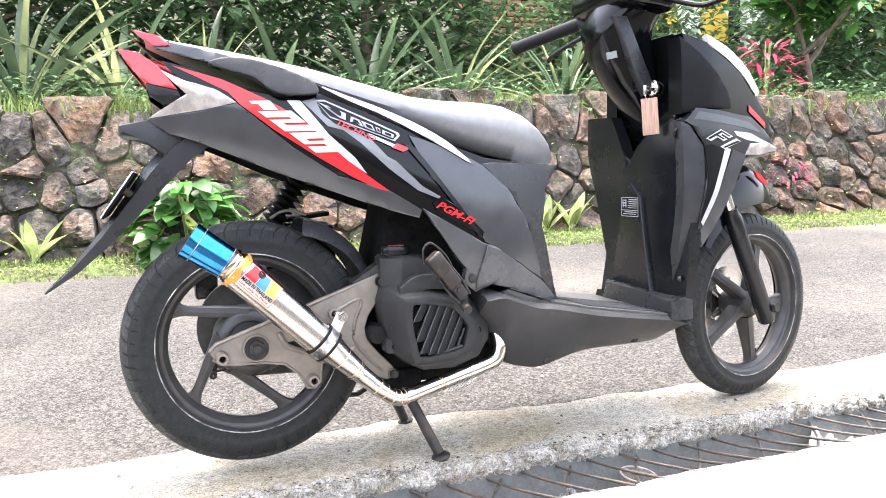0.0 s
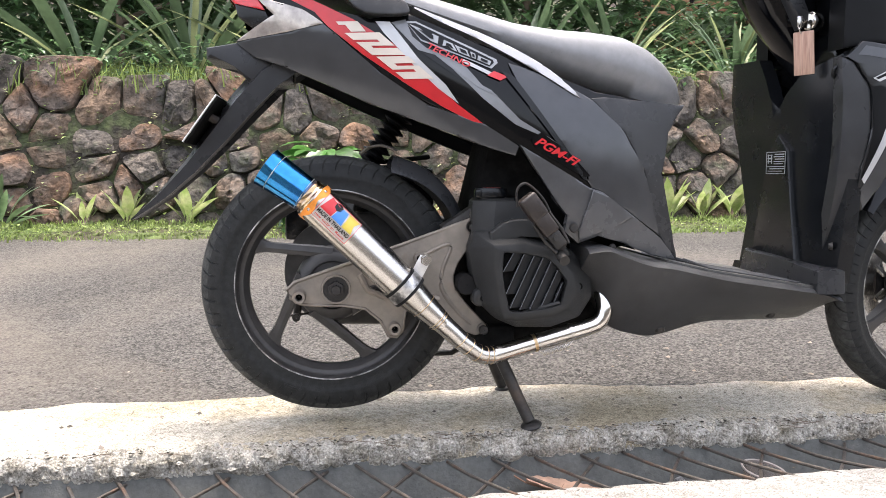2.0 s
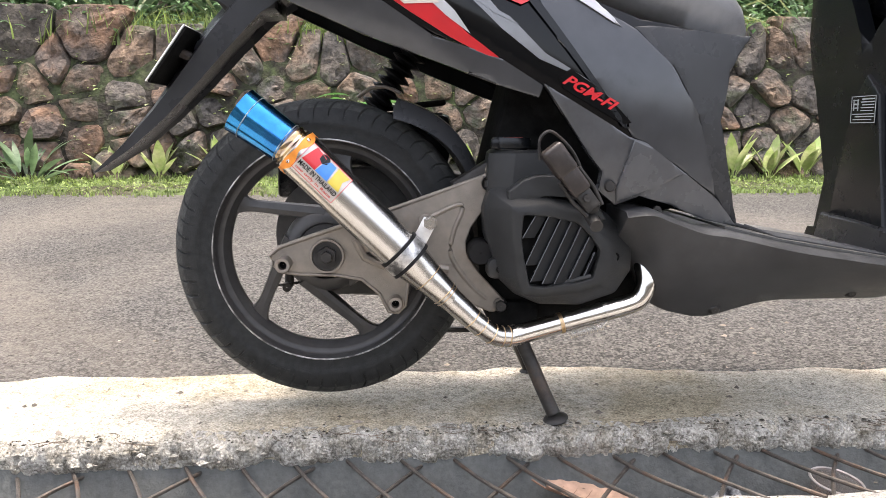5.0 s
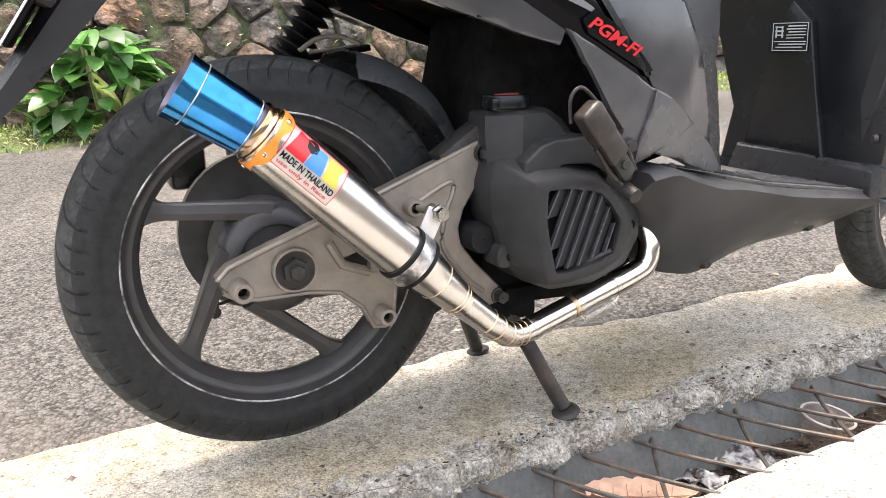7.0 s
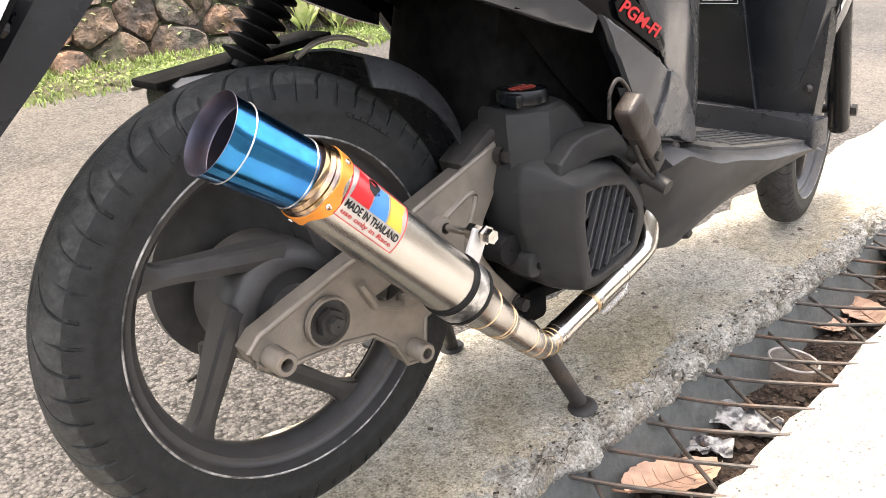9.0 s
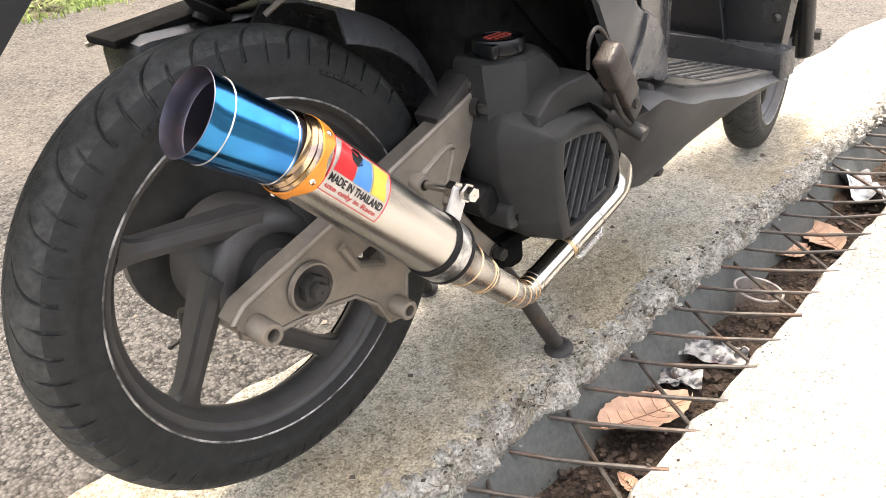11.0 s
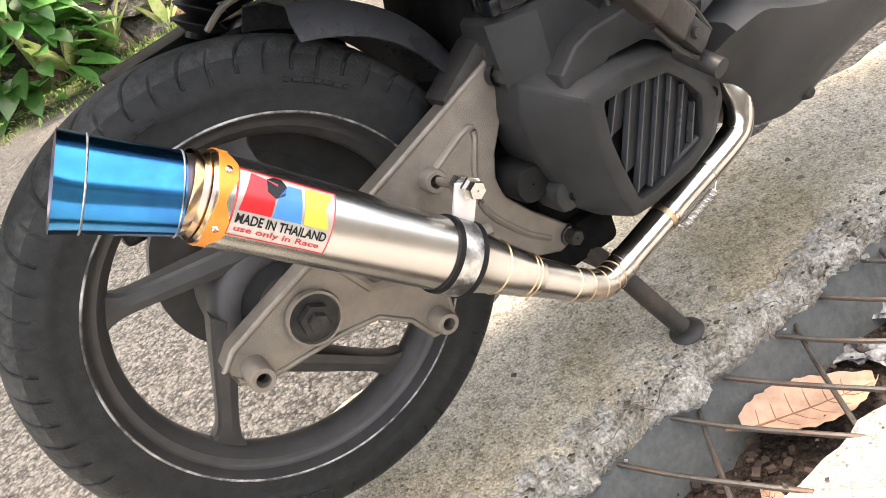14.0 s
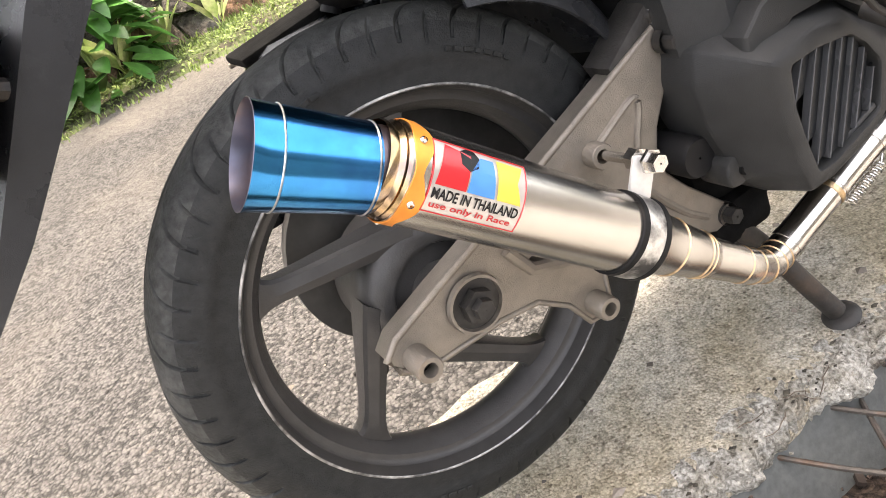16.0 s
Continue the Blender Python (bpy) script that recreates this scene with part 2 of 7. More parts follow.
GREYDECAL = mat("grey_decal", (0.17, 0.175, 0.185), 0.3, metal=0.3, coat=0.4, var=0.1, scale=30)
REDLENS = mat("red_lens", (0.5, 0.01, 0.02), 0.12, coat=0.7, var=0.15, scale=120)
CLEARLENS = mat("clear_lens", (0.42, 0.385, 0.355), 0.14, metal=0.4, coat=0.6, var=0.3, scale=45, second=(0.3, 0.27, 0.25), mix_scale=22)
STRIPLENS = mat("lamp_strip_lens", (0.7, 0.7, 0.69), 0.12, metal=0.3, coat=0.6, var=0.3, scale=40)
STEEL = mat("brushed_steel", (0.58, 0.56, 0.53), 0.24, metal=1.0, var=0.03, scale=60, rough_var=0.02)
CHROME = mat("chrome", (0.6, 0.58, 0.55), 0.15, metal=1.0, var=0.08, scale=60, rough_var=0.06)
BRONZE = mat("heat_tinted_collar", (0.5, 0.36, 0.2), 0.2, metal=1.0, var=0.35, scale=60, second=(0.3, 0.24, 0.24), mix_scale=35)
BLUETI = mat("burnt_blue_titanium", (0.04, 0.27, 0.6), 0.17, metal=1.0, var=0.3, scale=14, second=(0.03, 0.12, 0.42), mix_scale=9, streak=(1, 1, 1), dirt=(0.2, 0.12, 0.4), dirt_amount=-0.02, rough_var=0.06)
INNERTI = mat("burnt_tip_inside", (0.12, 0.12, 0.16), 0.36, metal=0.9, var=0.3, scale=14, second=(0.17, 0.11, 0.09), mix_scale=9)
WELD = mat("weld_straw", (0.55, 0.4, 0.24), 0.3, metal=1.0, var=0.4, scale=150, bump=0.0006, bump_scale=500)
ORANGE = mat("orange_anodised", (0.85, 0.3, 0.05), 0.35, metal=0.4, var=0.1, scale=60)
RUBBER = mat("black_rubber", (0.009, 0.009, 0.0095), 0.5, var=0.2, scale=80, spec=0.18)
IRON = mat("worn_black_iron", (0.035, 0.033, 0.031), 0.5, metal=0.3, var=0.4, scale=50, bump=0.0005, bump_scale=300, dirt=(0.1, 0.068, 0.048), dirt_amount=0.06, spec=0.35)
RUST = mat("rusty_rod", (0.07, 0.061, 0.053), 0.55, metal=0.4, var=0.4, scale=60, bump=0.0008, bump_scale=250, dirt=(0.16, 0.075, 0.035), dirt_amount=0.1)
# dirty engine black; also paints the shade inside openings and holes
ENGINEDARK = mat("dirty_engine_and_hollow_black", (0.009, 0.009, 0.0088), 0.8, var=0.5, scale=40, bump=0.001, bump_scale=200, spec=0.03)
LEAFMAT = mat("leaf_green", (0.06, 0.17, 0.035), 0.34, var=0.35, scale=25, rand=0.5, spec=0.5, through=0.35)
LEAFLIGHT = mat("leaf_light", (0.24, 0.33, 0.1), 0.42, var=0.25, scale=25, rand=0.35, second=(0.4, 0.43, 0.22), mix_scale=9, through=0.35)
LEAFDARK = mat("leaf_dark", (0.12, 0.185, 0.095), 0.45, var=0.35, scale=20, rand=0.6, through=0.35)
STRAP = mat("strap_leaf", (0.085, 0.13, 0.072), 0.42, var=0.25, scale=20, rand=0.35, through=0.35)
STRAPEDGE = mat("strap_leaf_cream", (0.3, 0.34, 0.17), 0.5, var=0.15, scale=20, rand=0.2, through=0.4)
GRASS = mat("grass", (0.2, 0.265, 0.08), 0.6, var=0.35, scale=10, rand=0.55, through=0.35)
BARK = mat("bark", (0.12, 0.09, 0.065), 0.9, var=0.4, scale=14, bump=0.01, bump_scale=30)
VEIN = mat("leaf_vein", (0.22, 0.12, 0.075), 0.8, var=0.2, scale=40)
DEADLEAF = mat("dead_leaf", (0.42, 0.27, 0.19), 0.7, var=0.3, scale=40, bump=0.001, bump_scale=120, rand=0.25)
REDLEAF = mat("red_leaf", (0.34, 0.045, 0.085), 0.5, var=0.3, scale=20, rand=0.4, through=0.4)
YELLOWWALL = mat("yellow_plaster", (0.75, 0.5, 0.06), 0.85, var=0.1, scale=6)
WHITEWALL = mat("white_plaster", (0.75, 0.74, 0.7), 0.85, var=0.1, scale=6)
BRICK = mat("brick", (0.3, 0.16, 0.1), 0.9, var=0.3, scale=20, rand=0.3)

FLOORMAT = mat("dusty_footboard_plastic", (0.036, 0.037, 0.0385), 0.4, var=0.2, scale=25, bump=0.0003, bump_scale=1200, dirt=(0.075, 0.073, 0.068), dirt_amount=0.01, rough_var=0.12, spec=0.34)
LOUVRE = mat("louvre_plastic", (0.0085, 0.0098, 0.0115), 0.45, var=0.2, scale=40, bump=0.0003, bump_scale=900, spec=0.25)
PILLARMAT = mat("scuffed_grey_cover", (0.06, 0.062, 0.066), 0.24, var=0.18, scale=25, bump=0.0002, bump_scale=1200, dirt=(0.13, 0.13, 0.126), dirt_amount=0.0, rough_var=0.1, spec=0.6)
MATTBLACK = mat("matt_black_plastic", (0.0032, 0.0035, 0.0042), 0.42, var=0.2, scale=30, spec=0.14)
# silver that stands in for the highlight on the darker seat trim
TRIMHIGHLIGHT = mat("trim_silver_highlight", (0.4, 0.405, 0.415), 0.25, metal=0.4, var=0.1, scale=25, spec=0.5)
UNDERLEAF = mat("undergrowth_leaf", (0.12, 0.21, 0.09), 0.4, var=0.35, scale=25, rand=0.55, second=(0.1, 0.19, 0.09), mix_scale=8, through=0.35)


# builders
def link(name, bm, material, parent=None, label="", smooth=True, angle=40):
    me = bpy.data.meshes.new(name)
    bmesh.ops.recalc_face_normals(bm, faces=bm.faces)
    bm.to_mesh(me)
    bm.free()
    for m in material if isinstance(material, (list, tuple)) else (material,):
        me.materials.append(m)
    if smooth:
        me.polygons.foreach_set("use_smooth", [True] * len(me.polygons))
        me.set_sharp_from_angle(angle=radians(angle))
    ob = new(name, me)
    if parent:
        ob.parent = parent
    if label:
        ob["label"] = label
    return ob


def part(name, bm, material, parent, label="", smooth=True, angle=40):
    return link(name, bm, material, parent, label, smooth, angle)


def ring_frame(d, up=(0, 0, 1)):
    d = Vector(d).normalized()
    u = Vector(up) - d * d.dot(Vector(up))
    if u.length < 1e-3:
        u = Vector((1, 0, 0)) - d * d.x
    u.normalize()
    return d, u, d.cross(u)


def tube(bm, pts, radii, seg=12, flat=1.0, cap=True, up=(0, 0, 1)):
    """A round or flattened bar along a line of points."""
    pts = [Vector(p) for p in pts]
    if not isinstance(radii, (list, tuple)):
        radii = [radii] * len(pts)
    rings = []
    for i, p in enumerate(pts):
        d = pts[min(i + 1, len(pts) - 1)] - pts[max(i - 1, 0)]
        d, u, v = ring_frame(d, up)
        rings.append([bm.verts.new(p + (u * math.cos(a) * flat + v * math.sin(a)) * radii[i]) for a in [2 * math.pi * k / seg for k in range(seg)]])
    for a, b in zip(rings, rings[1:]):
        for k in range(seg):
            bm.faces.new((a[k], a[(k + 1) % seg], b[(k + 1) % seg], b[k]))
    if cap:
        bm.faces.new(rings[0][::-1])
        bm.faces.new(rings[-1])
    return rings


def spline(pts, n=8):
    """Points on a smooth line through the given ones."""
    p = [Vector(q) for q in pts]
    p = [p[0] * 2 - p[1]] + p + [p[-1] * 2 - p[-2]]
    out = []
    for i in range(1, len(p) - 2):
        for k in range(n):
            t = k / n
            out.append(0.5 * (2 * p[i] + (p[i + 1] - p[i - 1]) * t + (2 * p[i - 1] - 5 * p[i] + 4 * p[i + 1] - p[i + 2]) * t * t + (3 * p[i] - p[i - 1] - 3 * p[i + 1] + p[i + 2]) * t ** 3))
    return out + [p[-2]]


def lathe(bm, prof, origin, axis, seg=32, closed=False, up=(0, 0, 1)):
    """A profile of (radius, distance along the axis) turned round it."""
    o = Vector(origin)
    d, u, v = ring_frame(axis, up)
    rings = []
    for r, h in prof:
        rings.append([bm.verts.new(o + d * h + (u * math.cos(a) + v * math.sin(a)) * max(r, 1e-4)) for a in [2 * math.pi * k / seg for k in range(seg)]])
    pairs = list(zip(rings, rings[1:])) + ([(rings[-1], rings[0])] if closed else [])
    for a, b in pairs:
        for k in range(seg):
            bm.faces.new((a[k], a[(k + 1) % seg], b[(k + 1) % seg], b[k]))
    return rings


def prism(bm, poly, y0, y1, bevel=0.0, segments=2):
    """A plate with an outline in x and z, between y0 and y1."""
    a = [bm.verts.new((x, y0, z)) for x, z in poly]
    b = [bm.verts.new((x, y1, z)) for x, z in poly]
    fs = [bm.faces.new(a), bm.faces.new(b[::-1])]
    n = len(poly)
    for i in range(n):
        fs.append(bm.faces.new((a[i], b[i], b[(i + 1) % n], a[(i + 1) % n])))
    if bevel:
        es = list(fs[0].edges) + list(fs[1].edges)
        bmesh.ops.bevel(bm, geom=es, offset=bevel, segments=segments, affect="EDGES", profile=0.5)


def box(bm, c, size, bevel=0.0, rot=None, segments=2):
    m = Matrix.Translation(c) @ (rot if rot else Matrix()) @ Matrix.Diagonal((*size, 1))
    r = bmesh.ops.create_cube(bm, size=1.0, matrix=m)
    if bevel:
        es = {e for v in r["verts"] for e in v.link_edges}
        bmesh.ops.bevel(bm, geom=list(es), offset=bevel, segments=segments, affect="EDGES", profile=0.5)


def grid_skin(bm, rows, thick=0.0, close=False):
    """A sheet through rows of points; with thick it is doubled along its normals and closed at the rim."""
    vs = [[bm.verts.new(p) for p in r] for r in rows]
    nr, nc = len(vs), len(vs[0])
    for i in range(nr - 1):
        for j in range(nc - 1 + (1 if close else 0)):
            bm.faces.new((vs[i][j], vs[i][(j + 1) % nc], vs[i + 1][(j + 1) % nc], vs[i + 1][j]))
    if thick:
        bmesh.ops.recalc_face_normals(bm, faces=bm.faces)
        bmesh.ops.solidify(bm, geom=list(bm.faces), thickness=thick)
    return vs


def drape(poly, surf, lift=0.0, thick=0.002, step=0.02, side=-1):
    """A piece with an outline in x and z, laid on the surface whose half-width at (x, z) is surf; side -1 is the right."""
    bm = bmesh.new()
    bm.faces.new([bm.verts.new((x, 0, z)) for x, z in poly])
    xs, zs = [p[0] for p in poly], [p[1] for p in poly]
    for lo, hi, no in ((min(xs), max(xs), (1, 0, 0)), (min(zs), max(zs), (0, 0, 1))):
        k = lo + step
        while k < hi - step * 0.3:
            co = (k, 0, 0) if no[0] else (0, 0, k)
            bmesh.ops.bisect_plane(bm, geom=list(bm.verts) + list(bm.edges) + list(bm.faces), plane_co=co, plane_no=no)
            k += step
    bmesh.ops.triangulate(bm, faces=[f for f in bm.faces if len(f.verts) > 4])
    for v in bm.verts:
        v.co.y = side * (surf(v.co.x, v.co.z) + lift)
    if thick:
        rim = [e for e in bm.edges if e.is_boundary]
        r = bmesh.ops.extrude_edge_only(bm, edges=rim)
        for v in [g for g in r["geom"] if isinstance(g, bmesh.types.BMVert)]:
            v.co.y -= side * thick
        if thick > 0.005:
            bmesh.ops.bevel(bm, geom=[e for e in rim if e.is_valid], offset=min(0.003, thick * 0.4), segments=2, affect="EDGES", profile=0.5)
    return bm


def smoothpoly(pts, n=5):
    """A closed outline rounded through the given corners."""
    m = len(pts)
    out = []
    for i in range(m):
        p = [Vector((*pts[(i + k) % m], 0)) for k in (-1, 0, 1, 2)]
        for k in range(n):
            t = k / n
            q = 0.5 * (2 * p[1] + (p[2] - p[0]) * t + (2 * p[0] - 5 * p[1] + 4 * p[2] - p[3]) * t * t + (3 * p[1] - p[0] - 3 * p[2] + p[3]) * t ** 3)
            out.append((q.x, q.y))
    return out


def thing(name, label, category, group="", at=(0, 0, 0)):
    e = new(name)
    e.empty_display_size = 0.05
    e.location = at
    return tagged(e, label, category, group)


def lerp_table(tab, x):
    for (a, *va), (b, *vb) in zip(tab, tab[1:]):
        if x <= b:
            t = min(max((x - a) / (b - a), 0), 1)
            return [p + (q - p) * t for p, q in zip(va, vb)]
    return list(tab[-1][1:])


def plate_x(bm, poly, x0, x1, bevel):
    """A plate with an outline in y and z, between x0 and x1."""
    prism(bm, poly, x0, x1, bevel, 2)
    for v in bm.verts:
        v.co = Vector((v.co.y, v.co.x, v.co.z))


# the setting: road, kerbs, drain, wall and bank
def road_z(y):
    return max(0.0, 0.075 * (y - 0.1))


def asphalt_edge(x):
    return 0.14 + 0.012 * math.sin(x * 3.1 + 1) + 0.05 * (noise.noise(Vector((x * 3.3, 2, 0)))) + 0.018 * noise.noise(Vector((x * 14, 5, 0)))


def drain_edge(x):
    return -0.18 + 0.03 * max(0, x - 0.5) + 0.016 * noise.noise(Vector((x * 4.0, 9, 0))) + 0.014 * noise.noise(Vector((x * 17.0, 3, 0))) - 0.04 * max(0, -x)


def slab_edge(x):
    return -0.325 + 0.03 * (x - 0.5) + 0.014 * noise.noise(Vector((x * 5.0, 21, 0))) + 0.01 * noise.noise(Vector((x * 21.0, 31, 0)))


def xs_line():
    out, x = [], -3.0
    while x < 6.0:
        out.append(x)
        x += 0.02 if -0.6 < x < 2.2 else 0.12
    return out


LINE = xs_line()
bm = bmesh.new()
rows = []
for x in [-60, -20, -8] + LINE + [9, 20, 60]:
    rows.append([(x, y, road_z(y) - 0.012 if y > 0.05 else -0.02) for y in (-0.1, 0.05, 0.3, 0.6, 1.0, 1.6, 2.4, 2.9, 4.0, 60.0)])
grid_skin(bm, rows)
tagged(link("road", bm, ASPHALT), "weathered grey asphalt lane with coarse chippings", "road", kind="structure")

bm = bmesh.new()
rows = []
for x in [-60, -20, -8] + LINE + [9, 20, 60]:
    e, d = asphalt_edge(x), drain_edge(x)
    ys = [e + 0.01, e, 0.1, 0.0, -0.08, d + 0.03, d + 0.008, d, d + 0.004]
    zs = [-0.03, 0.001, 0.002, 0.0, 0.001, 0.0, -0.01, -0.03, -0.3]
    rows.append([(x, y, z + (0.004 * noise.noise(Vector((x * 9, y * 9, 1))) if z > -0.02 else 0)) for y, z in zip(ys, zs)])
grid_skin(bm, rows)
tagged(link("pavement", bm, CONCRETE), "worn beige concrete road shoulder with stains", "pavement", kind="structure")

bm = bmesh.new()
rows = []
for x in [-60, -20, -8] + LINE + [9, 20, 60]:
    e = slab_edge(x)
    ys = [e + 0.004, e, e - 0.008, e - 0.03, e - 0.12, -0.7, -1.05, -1.06]
    zs = [-0.3, -0.06, -0.042, -0.038, -0.036, -0.036, -0.036, -0.1]
    rows.append([(x, y, z + (0.004 * noise.noise(Vector((x * 9, y * 9, 4))) if y > -1 else 0)) for y, z in zip(ys, zs)])
grid_skin(bm, rows)
tagged(link("slab", bm, SLAB), "pale rough concrete slab in full daylight", "pavement", kind="structure")
bm = bmesh.new()
grid_skin(bm, [[(x, y, -0.05) for y in (-1.03, -2, -6, -60)] for x in (-60, -10, 0, 10, 60)])
tagged(link("ground", bm, YARD), "dark worn yard surface beside the slab", "ground", kind="structure")
bm = bmesh.new()
rows = [[(x, y, -0.115 + 0.016 * noise.noise(Vector((x * 6, y * 8, 0))) + 0.006 * noise.noise(Vector((x * 40, y * 40, 0)))) for y in (-0.1, -0.15, -0.2, -0.22, -0.24, -0.26, -0.28, -0.3, -0.32, -0.4)] for x in [-60, -8] + LINE + [9, 60]]
grid_skin(bm, rows)
tagged(link("drain_floor", bm, SOIL), "dark wet soil on the drain floor", "ground", kind="structure")
bm = bmesh.new()
rows = []
for x in [-60, -8] + LINE + [9, 60]:
    d = drain_edge(x) + 0.006
    rows.append([(x, d + 0.03, -0.004), (x, d, -0.022)] + [(x, d - 0.042 * f + 0.0025 * noise.noise(Vector((x * 14, f * 3, 5))), -0.022 - 0.098 * f) for f in (0.15, 0.35, 0.55, 0.75, 0.9, 1.05)])
grid_skin(bm, rows)
tagged(link("drain_wall", bm, DRAINWALL), "grey cement side of the open drain", "drain", kind="structure")

bm = bmesh.new()
rows = [[(x, y, z) for y, z in ((2.75, 0.1), (2.91, 0.18), (3.01, 0.5), (3.115, 0.8), (3.19, 0.9), (3.6, 0.95), (5, 1.15), (8.4, 1.6), (14, 5.5), (60, 16))] for x in [-60, -10] + [v * 0.25 for v in range(-16, 34)] + [12, 60]]
grid_skin(bm, rows)
tagged(link("retaining_wall", bm, MORTAR), "dark mossy mortar of a volcanic stone retaining wall", "wall", kind="structure")

# added wall, out of view: blocks low sky light and darkens reflections
bm = bmesh.new()
box(bm, (0, -9.0, 0.9), (120, 0.3, 2.0), 0.02)
tagged(link("wall_south", bm, mat("old_plaster", (0.16, 0.15, 0.13), 0.9, var=0.3, scale=3, bump=0.01, bump_scale=20)), "unseen grey wall added to dim low sky light and reflections", "wall", kind="structure")


# the scooter: x runs to its front, its right side faces -y
scooter = thing("scooter", "black and dark grey motor scooter with red decals, parked", "scooter")

BODY = [(-0.22, 0.05, 0.80, 0.13), (-0.1, 0.105, 0.78, 0.13), (0.0, 0.14, 0.75, 0.14), (0.13, 0.17, 0.70, 0.15), (0.25, 0.19, 0.63, 0.17), (0.36, 0.197, 0.56, 0.2), (0.45, 0.195, 0.5, 0.22), (0.55, 0.17, 0.48, 0.26), (0.66, 0.125, 0.46, 0.3)]


def body_w(x, z):
    w, zm, zh = lerp_table(BODY, x)
    return w * (1 - 0.3 * min(((z - zm) / zh) ** 2, 1.6))


def in_poly(p, poly):
    c = False
    for (x1, z1), (x2, z2) in zip(poly, poly[1:] + poly[:1]):
        if (z1 > p[1]) != (z2 > p[1]) and p[0] < (x2 - x1) * (p[1] - z1) / (z2 - z1) + x1:
            c = not c
    return c


def drape_hole(poly, hole, surf, depth, step=0.02):
    bm = bmesh.new()
    bm.faces.new([bm.verts.new((x, 0, z)) for x, z in poly])
    for (x1, z1), (x2, z2) in zip(hole, hole[1:] + hole[:1]):
        bmesh.ops.bisect_plane(bm, geom=list(bm.verts) + list(bm.edges) + list(bm.faces), plane_co=(x1, 0, z1), plane_no=Vector((z2 - z1, 0, x1 - x2)).normalized())
    xs, zs = [p[0] for p in poly], [p[1] for p in poly]
    for lo, hi, no in ((min(xs), max(xs), (1, 0, 0)), (min(zs), max(zs), (0, 0, 1))):
        k = lo + step
        while k < hi:
            bmesh.ops.bisect_plane(bm, geom=list(bm.verts) + list(bm.edges) + list(bm.faces), plane_co=(k, 0, 0) if no[0] else (0, 0, k), plane_no=no)
            k += step
    bmesh.ops.delete(bm, geom=[f for f in bm.faces if in_poly((f.calc_center_median().x, f.calc_center_median().z), hole)], context="FACES")
    bmesh.ops.triangulate(bm, faces=[f for f in bm.faces if len(f.verts) > 4])
    for v in bm.verts:
        v.co.y = -surf(v.co.x, v.co.z)
    rim = [e for e in bm.edges if e.is_boundary]
    for v in [g for g in bmesh.ops.extrude_edge_only(bm, edges=rim)["geom"] if isinstance(g, bmesh.types.BMVert)]:
        v.co.y = v.co.y + depth
    return bm


def lettering(text, size, place, shear=0.0, bold=0.0, spacing=1.0):
    """Built-in letters as a mesh; place(u, v) gives the point of u along and v up, with u from 0 to 1 over the text."""
    cu = bpy.data.curves.new("letters", "FONT")
    cu.body, cu.size, cu.shear, cu.offset, cu.space_character, cu.resolution_u = text, 1.0, shear, bold, spacing, 3
    tmp = bpy.data.objects.new("letters", cu)
    me = bpy.data.meshes.new_from_object(tmp)
    bm = bmesh.new()
    bm.from_mesh(me)
    bpy.data.objects.remove(tmp)
    bpy.data.meshes.remove(me)
    bmesh.ops.subdivide_edges(bm, edges=[e for e in bm.edges if e.calc_length() > 0.25], cuts=1)
    lo, hi = min(v.co.x for v in bm.verts), max(v.co.x for v in bm.verts)
    b, t = min(v.co.y for v in bm.verts), max(v.co.y for v in bm.verts)
    for v in bm.verts:
        v.co = Vector(place((v.co.x - lo) / (hi - lo), (v.co.y - b) / (t - b)))
    return bm


def quad_place(corners, surf, lift, side=-1):
    """Corners (x, z): lower left, lower right, upper right, upper left; laid on the side."""
    def f(u, v):
        a, b, c, d = [Vector(p) for p in corners]
        p = (a * (1 - u) + b * u) * (1 - v) + (d * (1 - u) + c * u) * v
        return (p.x, side * (surf(p.x, p.y) + lift), p.y)
    return f


